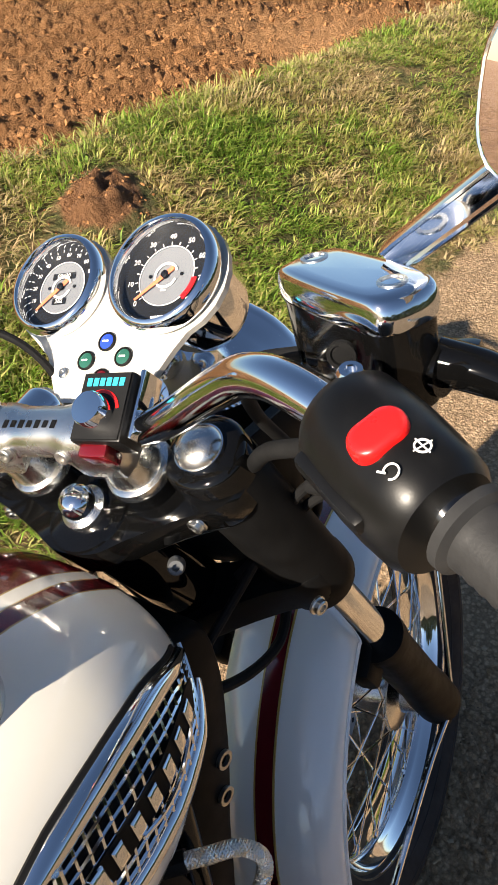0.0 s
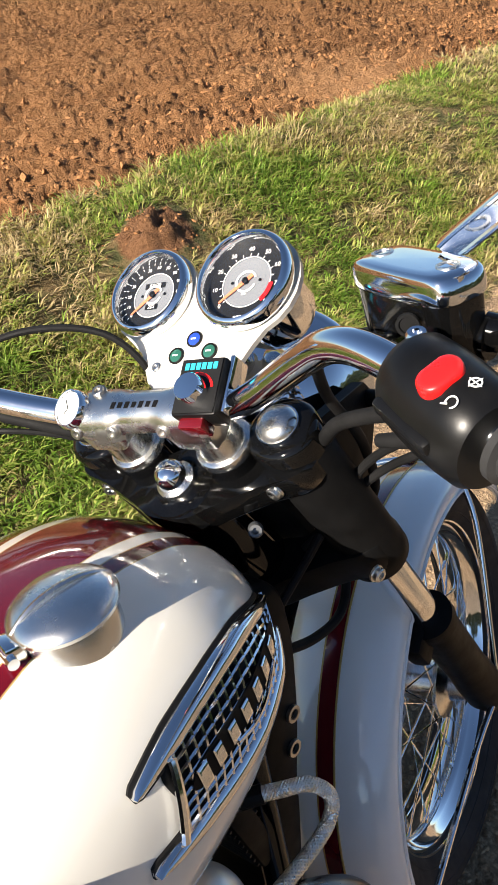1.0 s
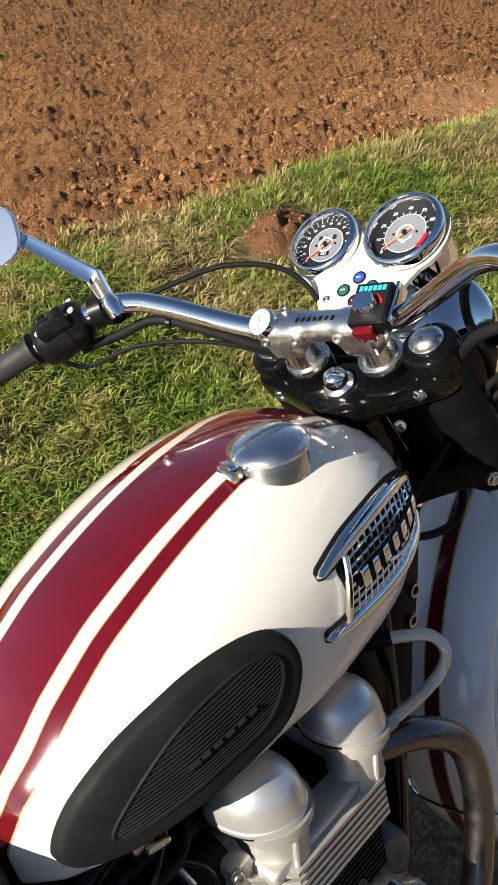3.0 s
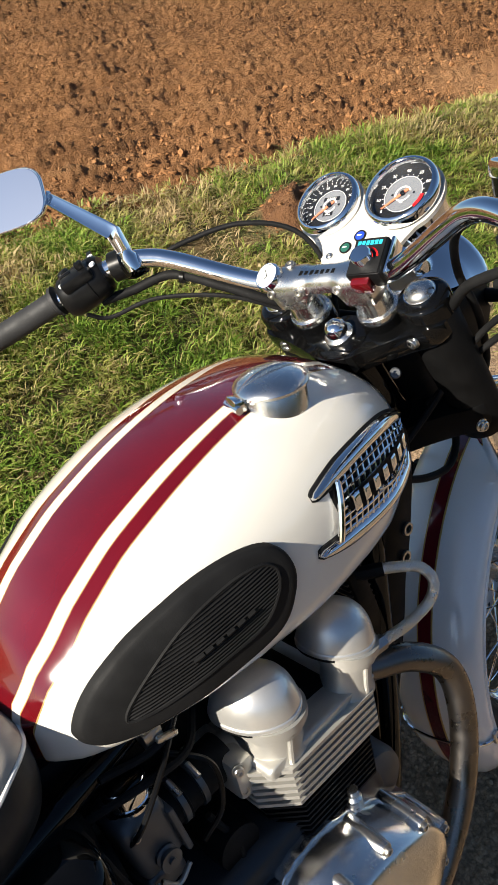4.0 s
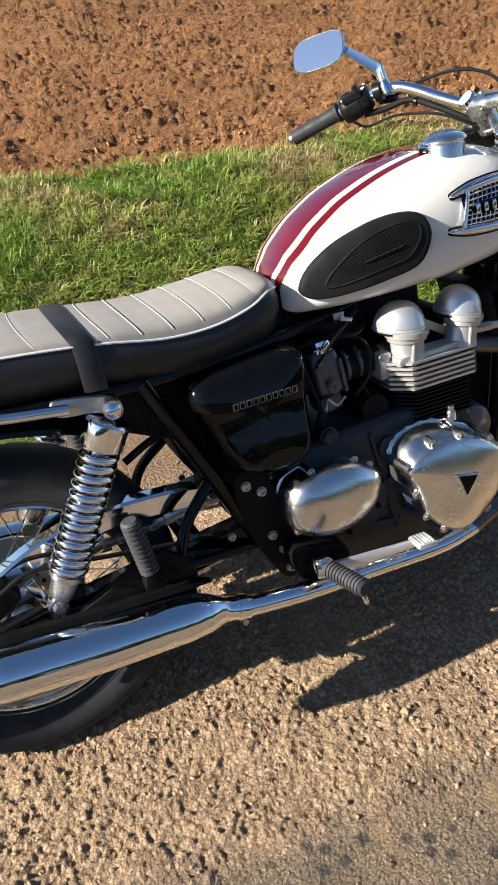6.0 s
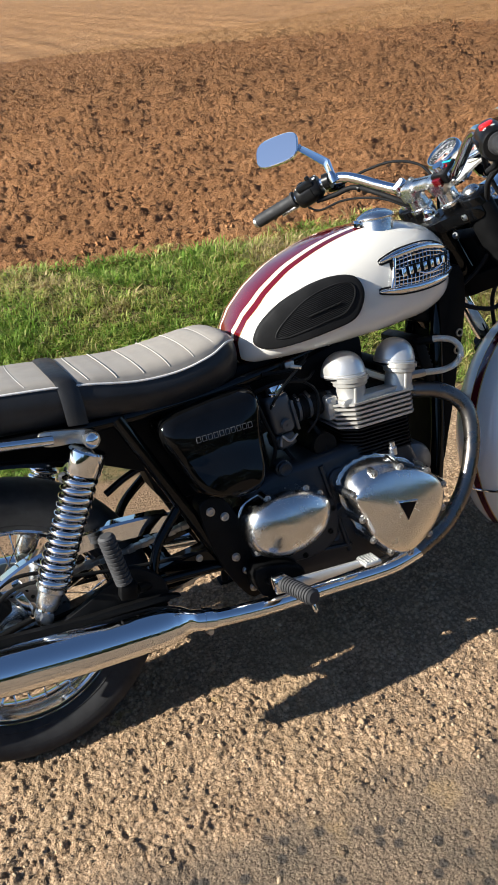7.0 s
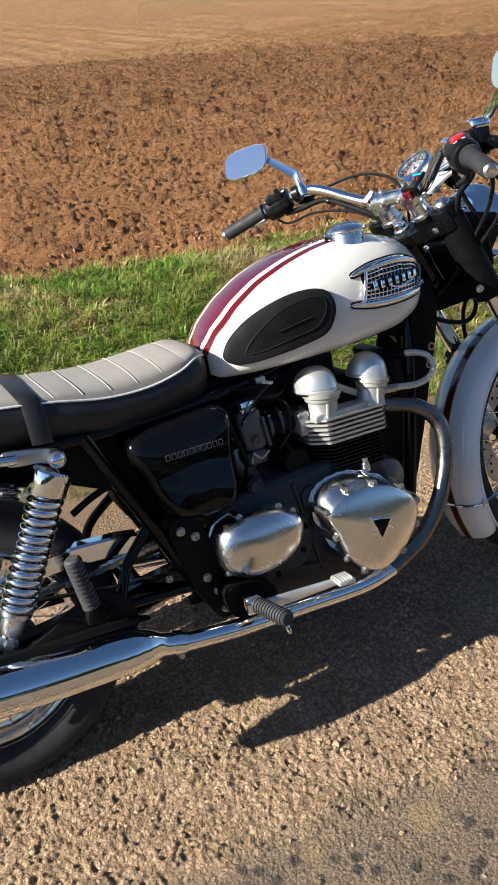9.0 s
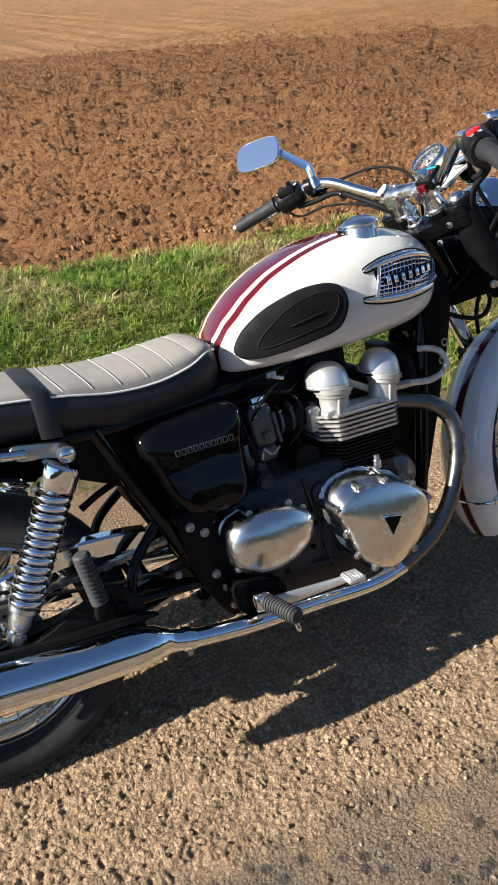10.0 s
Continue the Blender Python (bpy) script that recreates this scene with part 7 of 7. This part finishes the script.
for lo, hi, mat, lift, nm in ((-0.010, 0.010, BURGUNDY, 0.0014, "burgundy_band"), (-0.0125, -0.0105, GOLD, 0.0012, "gold_line"), (0.0105, 0.0125, GOLD, 0.0012, "gold_line")):
    bm = bmesh.new()
    steps = [lo + (hi - lo) * i / 4 for i in range(5)]
    crown = [(GR + 0.010 - 3.2 * y * y + lift, y) for y in steps]
    rings(bm, [guard_ring(a, crown + [(r - 0.003, y) for r, y in reversed(crown)]) for a in angs])
    smooth(part(nm, bm, mat, guard), 50)
bead = [(GR - 0.030, s * 0.0762) for s in (-1, 1)]
for r, y in bead:
    smooth(part("guard_bead", tube([guard_ring(a, [(r, y)])[0] for a in angs], 0.0026, 8, 1, True), PALE, guard))
# stays
for s in (-1, 1):
    a = radians(190)
    p = guard_ring(a, [(GR - 0.022, s * 0.0785)])[0]
    smooth(part("guard_stay", tube([V(1.600, s * 0.105, 0.318), V(1.50, s * 0.092, 0.295), p], [0.0045, 0.0045, 0.0045], 10, 6), CHROME, guard, "chrome stay"))
    smooth(part("stay_clip", block((0.016, 0.006, 0.020), 0.002, Matrix.Translation(p)), ALLOY, guard), 40)
    screw(p, guard, 0.005, 0.006, (0, s, 0), CHROME)
    smooth(part("guard_bridge", tube([V(1.476, s * 0.085, 0.560), guard_ring(radians(112), [(GR - 0.015, s * 0.072)])[0]], 0.008, 10, straight=True), SATIN, guard))
a = radians(190)
smooth(part("stay_strap", tube([guard_ring(a, [(r + 0.002, y * 1.02)])[0] for r, y in SECTION], 0.003, 8, 3), CHROME, guard, "chrome strap"))
a = radians(70)
over = [guard_ring(a, [(r + 0.006, y * 1.03)])[0] for r, y in SECTION]
drop = [guard_ring(a, [(GR - 0.10, s * 0.094)])[0] for s in (-1, 1)]
feet = [V(1.602, s * 0.106, 0.325) for s in (-1, 1)]
smooth(part("guard_hoop", tube([feet[0], drop[0]] + over[:1] + over[2:-2] + over[-1:] + [drop[1], feet[1]], 0.0045, 10, 5), CHROME, guard, "chrome wire hoop over the mudguard"), 50)
smooth(part("front_caliper", block((0.070, 0.045, 0.090), 0.012, FRONT @ frame_to(V(1.505, 0.085, 0.365), DOWN), seg=3), ALLOY, bike, "alloy front brake caliper"), 40)


# ---- loose ground cover ----
rng = np.random.default_rng(7)


def stuff(name, verts, faces, material, label, category, sharp=False):
    data = bpy.data.meshes.new(name)
    data.vertices.add(len(verts))
    data.vertices.foreach_set("co", np.asarray(verts, np.float32).ravel())
    faces = np.asarray(faces, np.int32)
    k = faces.shape[1]
    data.loops.add(faces.size)
    data.loops.foreach_set("vertex_index", faces.ravel())
    data.polygons.add(len(faces))
    data.polygons.foreach_set("loop_start", np.arange(0, faces.size, k, dtype=np.int32))
    data.polygons.foreach_set("use_smooth", np.full(len(faces), not sharp))
    data.update(calc_edges=True)
    data.materials.append(material)
    return tagged(new(name, data), label, category, kind="stuff")


def lump_base(level):
    if level < 0:
        v = np.array([(1, 0, 0), (-1, 0, 0), (0, 1, 0), (0, -1, 0), (0, 0, 1), (0, 0, -1)], float)
        return v, np.array([(0, 2, 4), (2, 1, 4), (1, 3, 4), (3, 0, 4), (2, 0, 5), (1, 2, 5), (3, 1, 5), (0, 3, 5)])
    bm = bmesh.new()
    bmesh.ops.create_icosphere(bm, subdivisions=level + 1, radius=1.0)
    v = np.array([p.co[:] for p in bm.verts])
    f = np.array([[q.index for q in p.verts] for p in bm.faces])
    bm.free()
    return v, f


def lumps(points, sizes, level, rough):
    """Many misshapen lumps in one run of vertices."""
    v, f = lump_base(level)
    n = len(points)
    jit = 1 + rough * rng.standard_normal((n, len(v), 1))
    jit = np.clip(jit, 0.45, 1.7)
    stretch = rng.uniform(0.65, 1.35, (n, 1, 3)) * np.array([1, 1, 0.75])
    a = rng.uniform(0, math.tau, n)
    c, s = np.cos(a), np.sin(a)
    p = v[None] * jit * stretch
    x, y = p[..., 0] * c[:, None] - p[..., 1] * s[:, None], p[..., 0] * s[:, None] + p[..., 1] * c[:, None]
    p = np.stack([x, y, p[..., 2]], -1) * np.asarray(sizes)[:, None, None] + np.asarray(points)[:, None, :]
    faces = f[None] + (np.arange(n) * len(v))[:, None, None]
    return p.reshape(-1, 3), faces.reshape(-1, 3)


def joined(sets):
    verts, faces, k = [], [], 0
    for v, f in sets:
        verts.append(v)
        faces.append(f + k)
        k += len(v)
    return np.concatenate(verts), np.concatenate(faces)


def soil_mat():
    m = Mat("clod_soil", (0.2, 0.1, 0.05), 0.95)
    geo = m.node("ShaderNodeNewGeometry")
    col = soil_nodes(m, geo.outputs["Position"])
    tone = m.ramp(geo.outputs["Random Per Island"], [(0.0, (0.17, 0.078, 0.032)), (0.5, (0.27, 0.126, 0.053)), (1.0, (0.38, 0.185, 0.082))])
    m.to("Base Color", m.mix(0.18, col, tone))
    m.bump(m.noise(120.0, 6.0, 0.7, geo.outputs["Position"]), 0.8, 0.004)
    m.set("Specular IOR Level", 0.2)
    return m.m


def scatter_field():
    pts, size = [], []
    while len(pts) < 80000:
        x, y = rng.uniform(-1.3, 7.6), 1.4 + 9.0 * rng.uniform() ** 1.5
        d = y - line_y(EDGE, x)
        if d < -0.03 + 0.05 * noise.noise(Vector((x * 5.0, y * 5.0, 3.0))):
            continue
        row = 0.5 + 0.5 * math.sin((0.22 * x + y) * 44.0)
        patch = 0.5 + 0.5 * noise.noise(Vector((x * 1.5, y * 3.0, 15.0)))
        if rng.uniform() > 0.12 + 0.80 * row ** 3 + 0.22 * patch:
            continue
        if math.hypot(x - 4.35, (y - 1.75) * 1.4) < 0.4 and rng.uniform() < 0.6:
            continue
        s = 0.0036 + 0.0088 * rng.uniform() ** 2.0 + (0.014 * rng.uniform() if rng.uniform() < 0.008 else 0.0)
        s *= 1 + 0.07 * max(0.0, y - 3)
        if d < 0.35:
            s *= 1.15
        pts.append((x, y, ground_z(x, y) - s * rng.uniform(0.40, 0.85)))
        size.append(s)
    for _ in range(90):
        a, d = rng.uniform(0, math.tau), rng.uniform() ** 0.6
        x, y, s = MOUND[0] + 0.19 * d * math.cos(a), MOUND[1] + 0.15 * d * math.sin(a), 0.003 + 0.006 * rng.uniform() ** 2
        pts.append((x, y, ground_z(x, y) + s * 0.1))
        size.append(s)
    pts, size = np.array(pts), np.array(size)
    near = pts[:, 1] < 2.5
    big = (size > 0.015) & near
    small = near & ~big
    v, f = joined([lumps(pts[small], size[small], 0, 0.30), lumps(pts[big], size[big], 1, 0.14), lumps(pts[~near], size[~near], -1, 0.25)])
    stuff("soil_clods", v, f, soil_mat(), "crumbly orange-brown clods over the ploughed field", "soil", True)


def grass_mat():
    m = Mat("grass_blades", (0.08, 0.14, 0.03), 0.55)
    geo = m.node("ShaderNodeNewGeometry")
    dry = m.node("ShaderNodeAttribute")
    dry.attribute_name = "dry"
    fac = m.math("ADD", m.math("MULTIPLY", geo.outputs["Random Per Island"], 0.45), m.math("MULTIPLY", dry.outputs["Fac"], 0.75))
    col = m.ramp(fac, [(0.02, (0.085, 0.170, 0.014)), (0.26, (0.225, 0.360, 0.048)), (0.50, (0.42, 0.43, 0.115)), (0.74, (0.46, 0.365, 0.160)), (0.95, (0.58, 0.44, 0.245))])
    m.to("Base Color", col)
    m.set("Specular IOR Level", 0.35)
    # light shines through the blades
    thin, both = m.node("ShaderNodeBsdfTranslucent"), m.node("ShaderNodeMixShader")
    m.link(col, thin.inputs["Color"])
    both.inputs[0].default_value = 0.38
    m.link(m.b.outputs[0], both.inputs[1])
    m.link(thin.outputs[0], both.inputs[2])
    m.link(both.outputs[0], m.t.nodes["Material Output"].inputs[0])
    return m.m


def scatter_grass():
    verts, faces, dryness = [], [], []

    def blade(px, py, pz, ang, out, h, w, dry):
        """One narrow blade that rises, arches over and tapers."""
        k = len(verts)
        dx, dy = math.cos(ang), math.sin(ang)
        sx, sy = -dy * w, dx * w
        for t, r, q in ((0.0, 0.0, 0.8), (0.40, 0.75, 1.0)):
            verts.append((px + dx * out * t - sx * q, py + dy * out * t - sy * q, pz + h * r))
            verts.append((px + dx * out * t + sx * q, py + dy * out * t + sy * q, pz + h * r))
        verts.append((px + dx * out, py + dy * out, pz + h * rng.uniform(0.72, 1.05)))
        faces.extend([(k, k + 1, k + 3), (k, k + 3, k + 2), (k + 2, k + 3, k + 4)])
        dryness.extend([dry] * 5)

    def dry_at(x, y):
        dead = noise.noise(Vector((x * 2.4, y * 2.4, 31.0))) + 0.45 * noise.noise(Vector((x * 9.0, y * 9.0, 33.0)))
        return 0.06 + 0.26 * ease((x - 1.0) / 1.4) + 0.85 * dead

    for _ in range(35500):
        x, y = rng.uniform(-2.8, 5.6), rng.uniform(0.3, 3.2)
        a, b = line_y(ROADSIDE, x), line_y(EDGE, x)
        ragged = 0.10 * noise.noise(Vector((x * 3.0, y * 3.0, 7.0))) + 0.05 * noise.noise(Vector((x * 9.0, y * 9.0, 3.0)))
        if y < a + ragged - 0.02 or y > b + ragged + 0.03 or mound_k(x, y) > 0.12:
            continue
        if x < -0.9 and rng.uniform() < 0.65:
            continue
        bare = noise.noise(Vector((x * 2.3, y * 2.3, 11.0))) + 0.5 * noise.noise(Vector((x * 6.0, y * 6.0, 13.0)))
        if rng.uniform() < 0.05 + (0.75 + 0.5 * ease((x - 1.2) / 1.0)) * max(0.0, bare) + 0.6 * max(0.0, 1 - (y - a) / 0.25):
            continue
        lush = max(0.15, 0.70 + 0.6 * noise.noise(Vector((x * 1.3 + 5, y * 1.3, 21.0))) - 0.14 * ease((x - 1.4) / 1.6))
        size = lush * rng.uniform(0.5, 1.6)
        pz = ground_z(x, y) - 0.004
        dry = dry_at(x, y) + rng.normal(0, 0.13)
        lean = rng.uniform(0, math.tau)
        for _ in range(rng.integers(14, 26)):
            ang = rng.uniform(0, math.tau)
            ang += 0.5 * math.sin(lean - ang)
            r = 0.036 * rng.uniform() ** 0.7
            straw = 0.45 if rng.uniform() < 0.10 else 0.0
            broad = rng.uniform() < 0.03
            blade(x + r * math.cos(ang), y + r * math.sin(ang), pz, ang + rng.normal(0, 0.5),
                  (0.012 + 0.056 * rng.uniform()) * (0.5 + 0.7 * size), (0.012 + 0.046 * rng.uniform()) * size,
                  rng.uniform(0.003, 0.0055) if broad else rng.uniform(0.0011, 0.0026),
                  max(0.0, min(1.0, dry + straw + 0.25 * max(0.0, bare) + rng.normal(0, 0.10))))
    ob = stuff("grass", np.array(verts), np.array(faces), grass_mat(), "rough green and straw-coloured verge grass", "grass")
    ob.data.attributes.new("dry", "FLOAT", "POINT").data.foreach_set("value", np.array(dryness, np.float32))


def chip_mat():
    m = Mat("road_chips", (0.3, 0.2, 0.13), 0.85)
    geo = m.node("ShaderNodeNewGeometry")
    tone = m.ramp(geo.outputs["Random Per Island"], [(0.0, (0.15, 0.10, 0.058)), (0.35, (0.27, 0.182, 0.10)), (0.8, (0.37, 0.26, 0.148)), (1.0, (0.47, 0.36, 0.235))])
    m.to("Base Color", tone)
    m.bump(m.noise(500.0, 4.0, 0.6, geo.outputs["Position"]), 0.5, 0.001)
    return m.m


def scatter_chips():
    n = 12000
    x = rng.uniform(-0.2, 2.0, n)
    y = rng.uniform(-0.9, 0.75, n)
    gravel = lane_edge(x, y) > 0
    keep = rng.uniform(size=n) < np.where(gravel, 0.6 + 0.5 * grain(x, y, 0.3, 12), 0.15)
    x, y = x[keep], y[keep]
    s = 0.0016 + 0.0044 * rng.uniform(size=len(x)) ** 3.0
    z = np.where((y < 0.34) & (y > -0.84), lane_relief(x, y), 0.0) + camber(y)
    v, f = lumps(np.stack([x, y, z + s * 0.30], -1), s, 0, 0.20)
    stuff("road_chips", v, f, chip_mat(), "loose stone chips over the gravel lane", "gravel", True)


def sky_block_mat():
    m = Mat("sky_block_leaves", (0.04, 0.07, 0.02), 0.6)
    geo = m.node("ShaderNodeNewGeometry")
    m.to("Base Color", m.ramp(geo.outputs["Random Per Island"], [(0.0, (0.018, 0.030, 0.010)), (0.6, (0.040, 0.062, 0.018)), (1.0, (0.075, 0.085, 0.030))]))
    m.set("Specular IOR Level", 0.2)
    return m.m


def scatter_sky_block():
    """Added unseen hedge, blocks low sky and darkens chrome: many leaf clumps, uneven top."""
    n = 9000
    x = rng.uniform(-34, 34, n)
    top = np.array([3.4 + 1.3 * noise.noise(Vector((v * 0.25, 3.0, 0.0))) + 0.7 * noise.noise(Vector((v * 0.9, 8.0, 0.0))) for v in x])
    z = top * rng.uniform(0.02, 1.0, n)
    y = -13.0 + rng.normal(0, 0.55, n) * (1.15 - 0.6 * z / top)
    s = rng.uniform(0.12, 0.34, n)
    v, f = lumps(np.stack([x, y, z], -1), s, -1, 0.3)
    stuff("sky_block_hedge", v, f, sky_block_mat(), "unseen dark green hedge added across the lane to block low sky", "hedge", True)


scatter_field()
scatter_sky_block()
scatter_grass()
scatter_chips()
